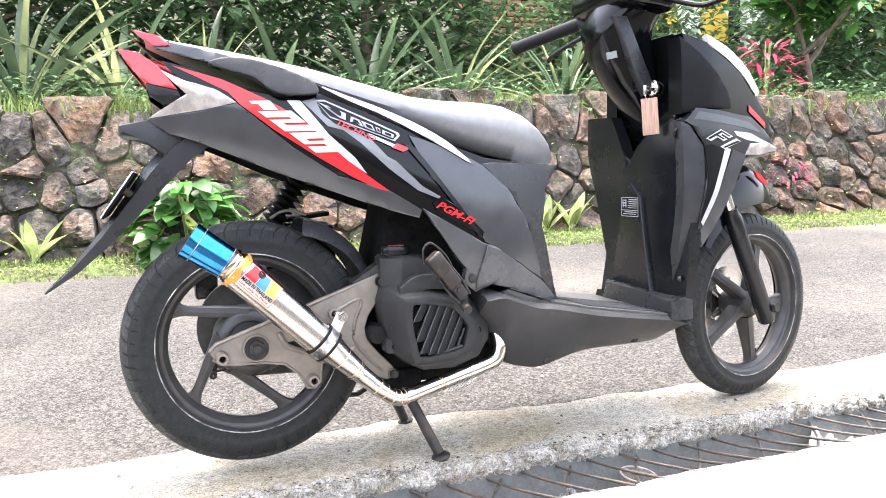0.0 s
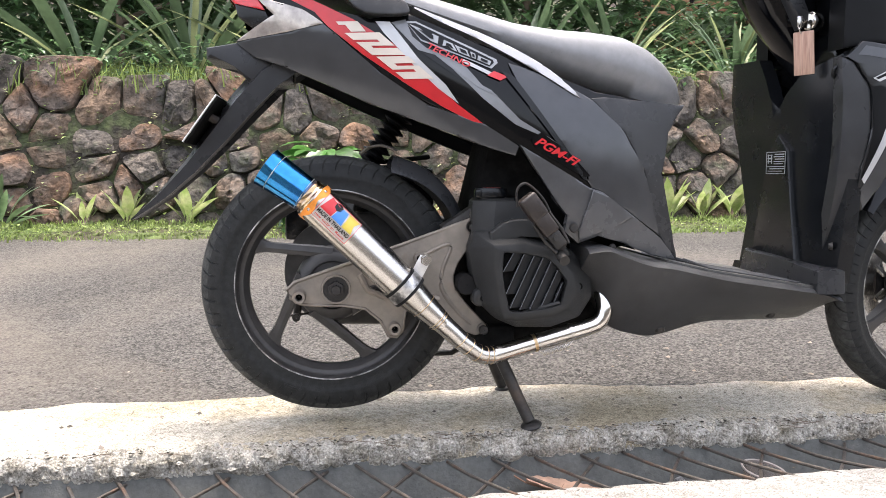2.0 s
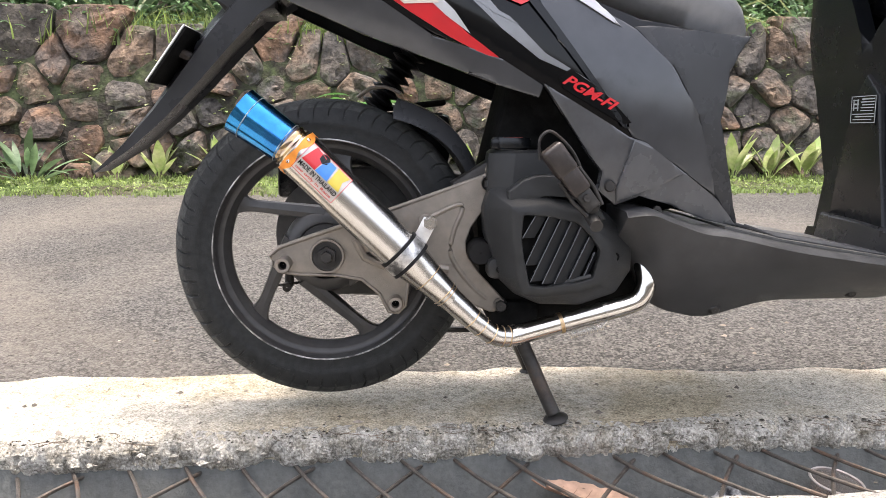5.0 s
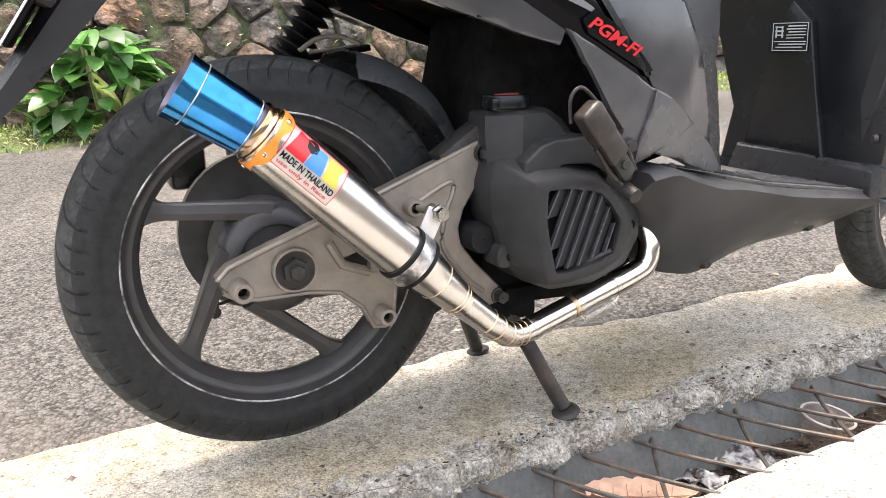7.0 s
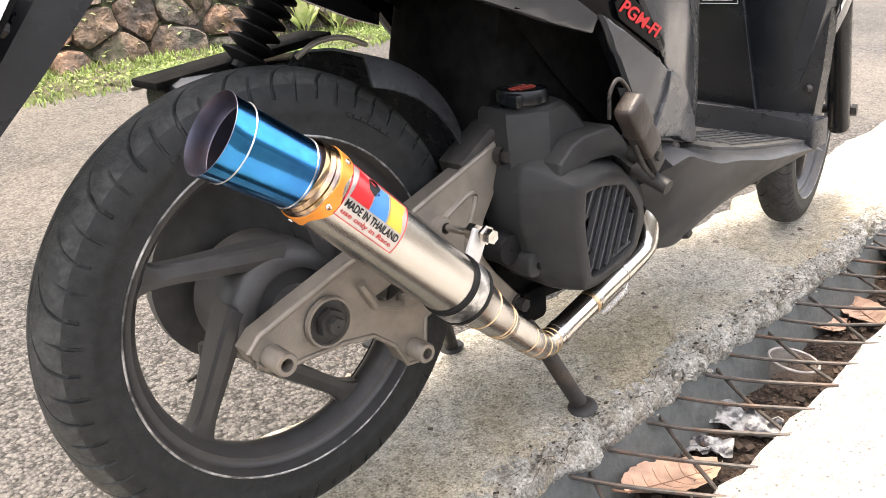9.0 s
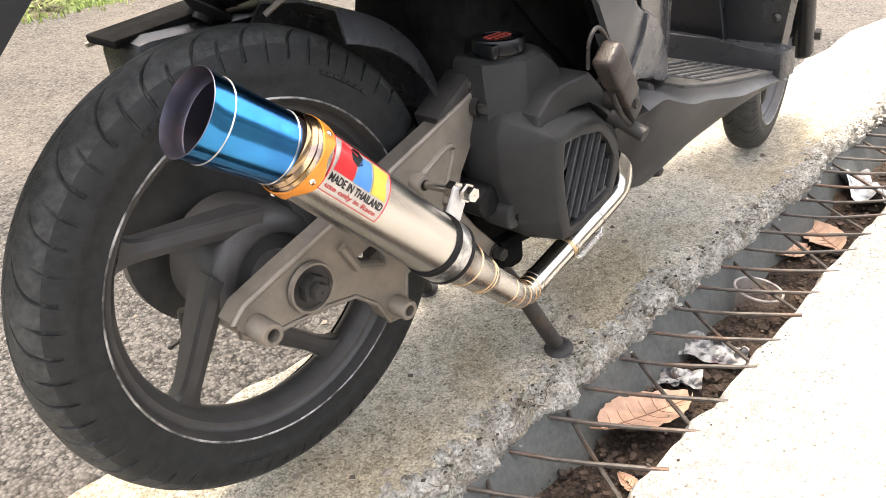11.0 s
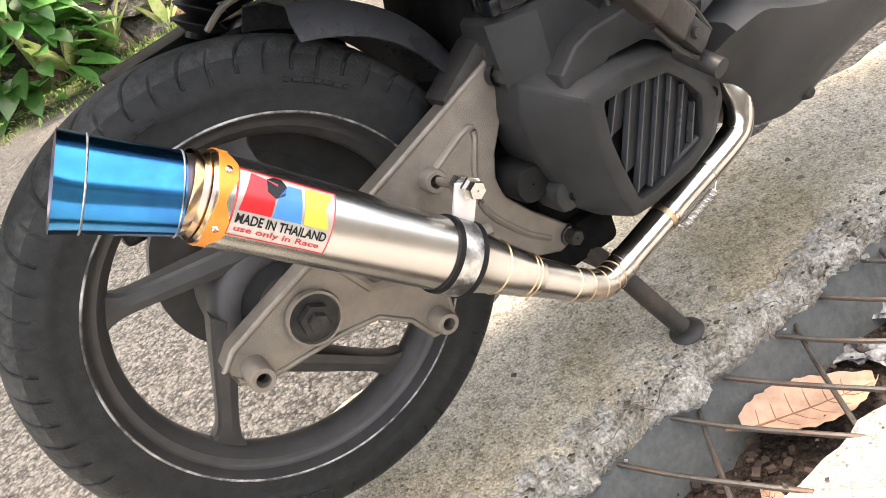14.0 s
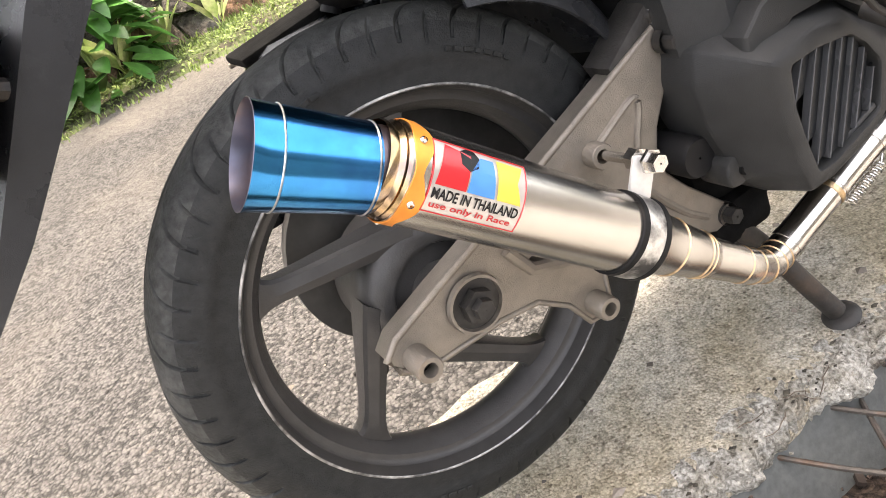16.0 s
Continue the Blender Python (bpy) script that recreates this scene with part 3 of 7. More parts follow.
# wheels
def tyre_bm(r, half, lip, pairs):
    """A tyre whose mesh lines are swept along its curved tread cuts, a long and a short one in turn."""
    cols = [(0.0, 0), (0.05, 0), (0.062, 1), (0.128, 1), (0.14, 0), (0.24, 0), (0.34, 0), (0.44, 0), (0.53, 0), (0.555, 0), (0.567, 2), (0.622, 2), (0.634, 0), (0.75, 0), (0.88, 0)]
    prof, n = [], 56
    for i in range(n + 1):
        a = math.pi * i / n
        c = -math.cos(a)
        prof.append((lip + (r - lip) * math.sin(a) ** 0.65 if 0 < i < n else lip, half * math.copysign(abs(c) ** 0.8, c) * (1.0 if abs(c) < 0.985 else 0.93)))
    step = 2 * math.pi / pairs
    bm = bmesh.new()
    rings = []
    for rr, y in prof:
        t = abs(y) / half
        ring = []
        for p in range(pairs):
            jit = 0.05 * noise.noise(Vector((p * 1.7, 3 if y < 0 else 8, r)))
            for u, kind in cols:
                a = step * (p + u + 0.95 * (1 - (1 - t) ** 2) + (0 if y < 0 else 0.45) + (jit if kind else 0))
                q = rr
                f = (rr - lip) / (r - lip)
                if kind == 1 and 0.16 < t < 0.93 and f > 0.5:
                    q -= 0.0055 * min(1, (t - 0.16) / 0.12, (0.93 - t) / 0.05)
                if kind == 2 and 0.55 < t < 0.96 and f > 0.45:
                    q -= 0.0045 * min(1, (t - 0.55) / 0.1, (0.96 - t) / 0.05)
                q += 0.0005 * noise.noise(Vector((a * 9, y * 40, r)))
                ring.append(bm.verts.new((q * math.cos(a), y + (0.0012 * math.copysign(1, y) if 0.3 < f < 0.36 or 0.1 < f < 0.14 else 0), q * math.sin(a))))
        rings.append(ring)
    seg = len(rings[0])
    for a, b, (rr, y) in zip(rings, rings[1:], prof):
        for k in range(seg):
            f = bm.faces.new((a[k], b[k], b[(k + 1) % seg], a[(k + 1) % seg]))
            f.material_index = 1 if rr > lip + (r - lip) * 0.74 else 0
    return bm


def rim_bm(lip, half):
    """Flange, step and sloping well of a cast rim."""
    bm = bmesh.new()
    side = [(lip - 0.001, half), (lip - 0.004, half + 0.0012), (lip - 0.0065, half + 0.0006), (lip - 0.0085, half - 0.003), (lip - 0.0125, half - 0.0055), (lip - 0.0165, half - 0.006), (lip - 0.0185, half - 0.0085), (lip - 0.023, half - 0.015), (lip - 0.0262, half - 0.02)]
    prof = [(q, -y) for q, y in side] + [(lip - 0.027, 0.0)] + side[::-1] + [(lip + 0.002, half - 0.001), (lip - 0.004, half - 0.01), (lip - 0.02, 0.006), (lip - 0.02, -0.006), (lip - 0.004, -half + 0.01)]
    lathe(bm, prof, (0, 0, 0), (0, 1, 0), 112, closed=True)
    return bm


def spoke_bm(r0, r1, side, flare):
    """One cast spoke along +x that runs off the hub plate at a tangent, with a ridged face and a small fillet at the rim."""
    def mid(x):
        return -side * (1 - (x - r0) / (r1 - r0))

    stations = [(0.0, 0.0125), (0.2, 0.0128), (0.45, 0.0122), (0.7, 0.0112), (0.84, 0.0115), (0.92, 0.0135), (0.965, 0.0165), (1.0, flare)]
    rows = []
    for f, w in stations:
        x = r0 + f * (r1 - r0)
        c = mid(x)
        front, back = -0.03 + 0.021 * f, 0.014 + 0.002 * f
        rows.append([(x, front + dy if k < 5 else back, c + w * dz) for k, (dz, dy) in enumerate([(1.0, 0.007), (0.86, 0.0025), (0.12, 0.0), (-0.8, 0.002), (-1.0, 0.007), (-0.8, 0), (0.8, 0)])])
    bm = bmesh.new()
    vs = grid_skin(bm, rows, close=True)
    bm.faces.new(vs[0]), bm.faces.new(vs[-1][::-1])
    return bm


def wheel(name, centre, r, half, lip, rimhalf, first, pairs, label, side):
    w = new(name)
    w.parent, w.location = scooter, centre
    w["label"] = label
    part("tyre", tyre_bm(r, half, lip - 0.003, pairs), (TYRE, TREAD), w, "worn black rubber tyre with curved tread cuts", angle=28)
    part("rim", rim_bm(lip, rimhalf), WHEEL, w)
    bm = bmesh.new()
    edge = half * 0.93
    lathe(bm, [(lip - 0.0075, -rimhalf + 0.001), (lip - 0.006, -rimhalf - 0.004), (lip - 0.0042, -edge + 0.002), (lip - 0.0034, -edge - 0.0004)], (0, 0, 0), (0, 1, 0), 112)
    part("rim_flange", bm, WHEEL, w)
    bm = bmesh.new()
    lathe(bm, [(lip - 0.0034, -edge - 0.0004), (lip - 0.0024, -edge - 0.0012), (lip - 0.001, -edge - 0.0008), (lip - 0.0004, -edge + 0.003)], (0, 0, 0), (0, 1, 0), 112)
    part("rim_lip", bm, RIMEDGE, w, "scuffed rim edge worn to bare metal in places")
    data = None
    for k in range(5):
        if data is None:
            s = part("spoke", spoke_bm(0.03, lip - 0.0255, side, 0.021), WHEEL, w, angle=25)
            data = s.data
        else:
            s = new("spoke", data)
            s.parent = w
        s.rotation_euler = (0, -radians(first + 72 * k), 0)
    return w


rear = wheel("rear_wheel", (-0.002, -0.02, 0.2735), 0.2515, 0.0395, 0.187, 0.026, 152, 29, "dark grey five-spoke cast rear wheel", 0.055)
bm = bmesh.new()
lathe(bm, [(0.001, -0.05), (0.026, -0.05), (0.028, -0.046), (0.029, -0.03), (0.045, -0.029), (0.047, -0.0335), (0.051, -0.034), (0.064, -0.028), (0.071, -0.019), (0.073, 0.0), (0.072, 0.014), (0.07, 0.06), (0.001, 0.06)], (0, 0, 0), (0, 1, 0), 48)
part("hub", bm, WHEEL, rear)
STEER = radians(12.9)
AXLE = Vector((1.268, -0.004, 0.241))
for a0, n in ((118, 9), (64, 7), (252, 4)):
    for k in range(n):
        a = radians(a0 - 2.6 * k)
        bm = bmesh.new()
        box(bm, (0.2135 * math.cos(a), -0.0396, 0.2135 * math.sin(a)), (0.0085 if k % 3 else 0.006, 0.0016, 0.0045), 0.0005, Matrix.Rotation(-a + math.pi / 2, 4, "Y"), 1)
        part("sidewall_mark", bm, TYRE, rear, smooth=False)
front = wheel("front_wheel", AXLE, 0.2385, 0.0365, 0.186, 0.024, 69, 34, "dark grey five-spoke cast front wheel, steered to its left", 0.008)
front.rotation_euler = (0, 0, STEER)


def steered(ob):
    """Turns a part of the front end with the handlebar."""
    m = Matrix.Translation(AXLE) @ Matrix.Rotation(STEER, 4, "Z") @ Matrix.Translation((-1.268, 0, -0.241))
    ob.data.transform(m)
    return ob



bm = bmesh.new()
lathe(bm, [(0.001, -0.045), (0.022, -0.045), (0.026, -0.04), (0.034, -0.02), (0.036, 0.03), (0.03, 0.05), (0.001, 0.05)], (0, 0, 0), (0, 1, 0), 40)
part("hub", bm, WHEEL, front)
bm = bmesh.new()
lathe(bm, [(0.06, 0.052), (0.095, 0.052), (0.095, 0.056), (0.06, 0.056)], (0, 0, 0), (0, 1, 0), 48, closed=True)
for k in range(12):
    a = 2 * math.pi * k / 12
    tube(bm, [(0.079 * math.cos(a), 0.0515, 0.079 * math.sin(a)), (0.079 * math.cos(a), 0.0565, 0.079 * math.sin(a))], 0.006, 8)
for k in range(5):
    a = 2 * math.pi * k / 5
    tube(bm, [(0.03 * math.cos(a), 0.054, 0.03 * math.sin(a)), (0.065 * math.cos(a), 0.054, 0.065 * math.sin(a))], 0.007, 6)
part("brake_disc", bm, STEEL, front, "drilled steel brake disc")
bm = bmesh.new()
tube(bm, [(0.055, 0, -0.15), (0.058, 0, -0.128)], [0.004, 0.003], 8)
part("valve", bm, RUBBER, front)
bm = bmesh.new()
box(bm, (1.2, 0.075, 0.262), (0.05, 0.04, 0.09), 0.01)
tube(bm, [(1.19, 0.08, 0.29), (1.165, 0.08, 0.4)], 0.012, 8)
steered(part("brake_caliper", bm, IRON, scooter))

# fork and front mudguard
for y in (-0.078, 0.078):
    bm = bmesh.new()
    tube(bm, spline([(1.122, y, 0.5), (1.134, y, 0.476), (1.19, y, 0.36), (1.252, y, 0.236), (1.266, y, 0.206)], 4), [0.017] * 4 + [0.0215] * 12 + [0.019], 20)
    leg = steered(part("fork_leg", bm, DARKPLASTIC, scooter, "black lower fork leg"))
    bm = bmesh.new()
    tube(bm, [(1.075, y, 0.6), (1.126, y, 0.49)], 0.013, 16)
    steered(part("fork_tube", bm, CHROME, leg, "chromed fork tube"))
bm = bmesh.new()
tube(bm, [(1.268, -0.1, 0.244), (1.268, 0.1, 0.244)], 0.009, 12)
lathe(bm, [(0.001, -0.108), (0.012, -0.108), (0.012, -0.098), (0.001, -0.098)], (1.268, 0, 0.244), (0, 1, 0), 6)
steered(part("front_axle", bm, IRON, scooter))
rows = []
for i in range(25):
    f = i / 24
    a = radians(142 - 71 * f)
    ridge = 0.285 + 0.081 * math.sin(min(f / 0.66, 1) * math.pi / 2) ** 1.5 - 0.083 * max(0, (f - 0.66) / 0.34) ** 1.3
    hw = 0.068 - 0.042 * max(0, (f - 0.5) / 0.5) ** 2
    row = []
    for k in range(17):
        t = k / 8 - 1
        r = ridge - (ridge - 0.262) * abs(t) ** 2.6
        row.append((1.268 + r * math.cos(a), hw * math.sin(t * 1.4) / math.sin(1.4), 0.244 + r * math.sin(a)))
    rows.append(row)
bm = bmesh.new()
grid_skin(bm, rows, 0.003)
guard = steered(part("front_mudguard", bm, GLOSS, scooter, "gloss black front mudguard"))
bm = bmesh.new()
prism(bm, [(1.235, 0.588), (1.258, 0.58), (1.29, 0.552), (1.27, 0.556), (1.245, 0.572)], -0.064, -0.058)
steered(part("stripe", bm, RED, guard, "red stripe decal"))

# body: side panels with decals on both sides
BASE = [(-0.14, 0.84), (-0.076, 0.818), (-0.028, 0.79), (0.022, 0.775), (0.073, 0.762), (0.138, 0.772), (0.201, 0.745), (0.290, 0.71), (0.395, 0.668), (0.484, 0.637), (0.570, 0.626), (0.675, 0.618), (0.637, 0.567), (0.621, 0.487), (0.640, 0.411), (0.666, 0.318), (0.576, 0.353), (0.501, 0.376), (0.450, 0.363), (0.425, 0.383), (0.428, 0.412), (0.396, 0.450), (0.334, 0.537), (0.269, 0.578), (0.173, 0.613), (0.070, 0.676), (-0.014, 0.745), (-0.1, 0.79)]
LOWER = [(-0.171, 0.729), (-0.132, 0.736), (-0.072, 0.743), (-0.010, 0.755), (0.030, 0.719), (0.090, 0.667), (0.173, 0.610), (0.269, 0.578), (0.334, 0.537), (0.328, 0.521), (0.281, 0.535), (0.174, 0.576), (0.070, 0.616), (-0.003, 0.649), (-0.084, 0.684), (-0.134, 0.701)]
STRIPE = [(-0.123, 0.829), (-0.035, 0.800), (0.042, 0.761), (0.110, 0.719), (0.173, 0.660), (0.223, 0.612), (0.268, 0.578), (0.25, 0.58), (0.197, 0.608), (0.137, 0.646), (0.058, 0.700), (-0.003, 0.750), (-0.026, 0.776)]
FRONTMID = [(0.498, 0.628), (0.570, 0.624), (0.676, 0.619), (0.639, 0.567), (0.623, 0.487), (0.642, 0.411), (0.668, 0.318), (0.622, 0.370), (0.581, 0.495), (0.533, 0.569), (0.471, 0.625)]
GREYSIDE = [(0.315, 0.686), (0.395, 0.661), (0.471, 0.624), (0.533, 0.569), (0.581, 0.495), (0.622, 0.370), (0.491, 0.455), (0.470, 0.463), (0.409, 0.545), (0.353, 0.603)]
PILLAR = [(0.334, 0.540), (0.465, 0.463), (0.491, 0.455), (0.622, 0.366), (0.668, 0.318), (0.592, 0.338), (0.537, 0.36), (0.487, 0.374), (0.450, 0.360), (0.423, 0.383), (0.426, 0.412), (0.405, 0.437)]
PILLARTOP = [(0.47, 0.459), (0.5, 0.448), (0.556, 0.407), (0.487, 0.378), (0.45, 0.365), (0.447, 0.385)]
WING = [(0.139, 0.787), (0.2, 0.764), (0.27, 0.737), (0.335, 0.708), (0.4, 0.67), (0.45, 0.624), (0.395, 0.656), (0.325, 0.695), (0.26, 0.728), (0.195, 0.757)]
FADE = [(0.081, 0.757), (0.106, 0.756), (0.156, 0.69), (0.203, 0.645), (0.226, 0.612), (0.191, 0.638), (0.15, 0.676), (0.095, 0.737)]
FADE2 = [(0.109, 0.755), (0.134, 0.76), (0.145, 0.73), (0.183, 0.698), (0.155, 0.706)]
STREAK4 = [(0.169, 0.71), (0.211, 0.692), (0.239, 0.676), (0.267, 0.644), (0.296, 0.625), (0.26, 0.641), (0.211, 0.676)]
STREAK = [(0.085, 0.755), (0.137, 0.752), (0.176, 0.705), (0.239, 0.663), (0.305, 0.619), (0.348, 0.567), (0.282, 0.620), (0.196, 0.677)]
STREAK2 = [(0.217, 0.671), (0.283, 0.636), (0.335, 0.584), (0.396, 0.548), (0.432, 0.523), (0.384, 0.551), (0.326, 0.576), (0.270, 0.620)]
STREAK3 = [(0.30, 0.672), (0.325, 0.66), (0.4, 0.56), (0.462, 0.475), (0.452, 0.478), (0.385, 0.565)]
for side in (-1, 1):
    panel = part("side_panel", drape(BASE, body_w, 0, 0.012, 0.018, side), GLOSS, scooter, "gloss black side panel with red and grey decals")
    part("tail_cover", drape(LOWER, body_w, 0.003, 0.012, 0.018, side), GREYPAINT, scooter, "satin dark grey lower tail cover")
    part("red_stripe", drape(STRIPE, body_w, 0.0025, 0.002, 0.018, side), RED, panel, "long red stripe decal")
    part("centre_cover", drape(FRONTMID, body_w, 0.0035, 0.01, 0.018, side), PLASTIC, scooter, "matt black cover under the seat nose")
    part("grey_panel", drape(GREYSIDE, body_w, 0.004, 0.008, 0.018, side), GREYPAINT, scooter, "dark grey satin side panel")
    part("pillar_cover", drape(PILLAR, body_w, 0.008, 0.02, 0.018, side), PILLARMAT, scooter, "scuffed grey plastic lower body cover")
    part("pillar_rib", drape(PILLARTOP, body_w, 0.013, 0.006, 0.018, side), PILLARMAT, scooter)
    # narrow strip: the trim's bright edge is put into its silver colour
    part("seat_trim", drape(smoothpoly(WING, 3), body_w, 0.007, 0.008, 0.012, side), TRIMHIGHLIGHT, scooter, "satin trim under the seat, its highlight painted silver")
    part("decal_streak", drape(STREAK, body_w, 0.0015, 0.001, 0.018, side), DARKPLASTIC, panel)
    part("decal_streak", drape(FADE, body_w, 0.0032, 0.001, 0.018, side), PALEDECAL, panel, "pale silver streak on the fairing")
    part("decal_streak", drape(FADE2, body_w, 0.0028, 0.001, 0.018, side), GREYDECAL, panel, "grey streak decal")
    part("decal_streak", drape(STREAK4, body_w, 0.0028, 0.001, 0.018, side), GREYDECAL, panel, "grey streak decal")
    part("decal_streak", drape(STREAK2, body_w, 0.0018, 0.001, 0.018, side), GREYDECAL, panel, "grey streak decal")
    part("decal_streak", drape(STREAK3, body_w, 0.0048, 0.001, 0.018, side), DARKPLASTIC, panel)
panel = [o for o in scooter.children if o.name.startswith("side_panel")][0]
DIGITS = (([(0.027, 0.739), (0.064, 0.739), (0.05, 0.757), (0.012, 0.757)], [(0.3, 0.0), (1.0, 0.0), (1.0, 1.0), (0.0, 1.0), (0.0, 0.68), (0.3, 0.68)]),
          ([(0.075, 0.698), (0.132, 0.697), (0.088, 0.737), (0.027, 0.737)], [(0, 1), (1, 1), (1, 0.42), (0.3, 0.42), (0.3, 0.31), (1, 0.31), (1, 0), (0, 0), (0, 0.58), (0.7, 0.58), (0.7, 0.69), (0, 0.69)]),
          ([(0.13, 0.656), (0.181, 0.656), (0.137, 0.695), (0.082, 0.695)], [(0, 1), (1, 1), (1, 0.69), (0.3, 0.69), (0.3, 0.58), (1, 0.58), (1, 0), (0, 0), (0, 0.31), (0.7, 0.31), (0.7, 0.42), (0, 0.42)]))
for corners, glyph in DIGITS:
    spot = quad_place(corners, body_w, 0.0)
    part("decal_number", drape([(p[0], p[2]) for p in [spot(*q) for q in glyph]], body_w, 0.0045, 0.0012, 0.018), CREAM, panel, "cream block digit of the number 125")
part("decal_patch", drape([(0.354, 0.55), (0.372, 0.562), (0.42, 0.53), (0.466, 0.484), (0.452, 0.482), (0.362, 0.533)], body_w, 0.0048, 0.002, 0.018), GLOSS, panel, "gloss black patch behind the red lettering")
part("decal_lettering", lettering("PGM-FI", 1, quad_place([(0.359, 0.541), (0.437, 0.5), (0.446, 0.513), (0.368, 0.555)], body_w, 0.0058), 0.3, 0.03, 1.0), RED, panel, "red PGM-FI lettering")
part("decal_lettering", lettering("TECHNO", 1, quad_place([(0.17, 0.709), (0.243, 0.674), (0.247, 0.683), (0.174, 0.719)], body_w, 0.0052), 0.2, 0.02), RED, panel, "small red TECHNO lettering")
for grow, lift, m in ((0.0, 0.0026, SILVERDECAL), (0.0035, 0.0032, GLOSS)):
    part("decal_shape", drape([(0.133 + grow, 0.757 - grow), (0.152, 0.757 - grow), (0.294 - 2 * grow, 0.691 - 0.3 * grow), (0.296 - 2 * grow, 0.685), (0.284 - grow, 0.674 + grow), (0.16, 0.722 + grow)], body_w, lift, 0.0006, 0.02), m, panel)
place = quad_place([(0.166, 0.727), (0.28, 0.68), (0.288, 0.688), (0.14, 0.752)], body_w, 0.0)
SHAPES = [[(0.0, 1.0), (0.13, 1.0), (0.17, 0.45), (0.27, 1.0), (0.34, 1.0), (0.2, 0.0), (0.1, 0.0)], [(0.28, 0.0), (0.4, 0.85), (0.5, 0.85), (0.5, 0.0), (0.42, 0.0), (0.4, 0.25)], [(0.53, 0.0), (0.53, 0.82), (0.68, 0.82), (0.68, 0.4), (0.7, 0.0)], [(0.73, 0.05), (0.72, 0.8), (0.78, 0.8), (0.79, 0.05)], [(0.82, 0.05), (0.82, 0.75), (0.98, 0.75), (1.0, 0.05)]]
for poly in SHAPES:
    c = Vector((sum(p[0] for p in poly) / len(poly), sum(p[1] for p in poly) / len(poly)))
    for grow, lift, m in ((1.05, 0.0042, SILVERDECAL), (0.55, 0.0052, GLOSS)):
        pts = [place(*(c + (Vector(p) - c) * grow)) for p in poly]
        part("decal_shape", drape([(p[0], p[2]) for p in pts], body_w, lift, 0.0008, 0.02), m, panel)
part("decal_shape", drape([(0.234, 0.69), (0.285, 0.667), (0.28, 0.662), (0.231, 0.685)], body_w, 0.004, 0.001, 0.02), PALEDECAL, panel)
part("decal_shape", drape([(0.288, 0.67), (0.314, 0.66), (0.299, 0.653), (0.276, 0.662)], body_w, 0.0045, 0.001, 0.02), RED, panel)

# inner mass under the seat, floor tunnel
bm = bmesh.new()
prism(bm, [(-0.12, 0.72), (-0.12, 0.82), (0.1, 0.76), (0.3, 0.7), (0.62, 0.6), (0.6, 0.35), (0.5, 0.33), (0.42, 0.45), (0.3, 0.57), (0.16, 0.61), (0, 0.67)], -0.095, 0.095, 0.02)
part("inner_frame", bm, ENGINEDARK, scooter)

# seat
SEAT = [(-0.17, 0.893, 0.878, 0.035), (-0.1, 0.878, 0.85, 0.085), (-0.02, 0.861, 0.825, 0.12), (0.06, 0.845, 0.795, 0.135), (0.14, 0.828, 0.77, 0.142), (0.25, 0.799, 0.73, 0.146), (0.34, 0.774, 0.7, 0.147), (0.42, 0.765, 0.672, 0.146), (0.5, 0.762, 0.645, 0.142), (0.56, 0.755, 0.63, 0.135), (0.61, 0.735, 0.622, 0.122), (0.65, 0.708, 0.62, 0.1), (0.68, 0.678, 0.62, 0.075), (0.698, 0.645, 0.621, 0.045)]
rows = []
for x, zt, zb, hw in SEAT:
    r = []
    for k in range(25):
        a = -0.5 * math.pi + math.pi * k / 24
        y = hw * math.copysign(abs(math.sin(a)) ** 0.55, math.sin(a))
        z = zb + (zt - zb) * abs(math.cos(a)) ** 0.42
        r.append((x, y, z))
    rows.append(r)
fine = []
for a, b in zip(rows, rows[1:]):
    for k in range(3):
        fine.append([Vector(p).lerp(Vector(q), k / 3) for p, q in zip(a, b)])
fine.append(rows[-1])
bm = bmesh.new()
vs = grid_skin(bm, fine)
bm.faces.new(vs[0])
bm.faces.new(vs[-1][::-1])
for i in range(len(vs) - 1):
    bm.faces.new((vs[i][0], vs[i + 1][0], vs[i + 1][-1], vs[i][-1]))
bmesh.ops.smooth_vert(bm, verts=bm.verts, factor=0.4, use_axis_x=True, use_axis_y=True, use_axis_z=True)
part("seat", bm, SEATMAT, scooter, "long black vinyl seat", angle=60)

# grab rail, lamps

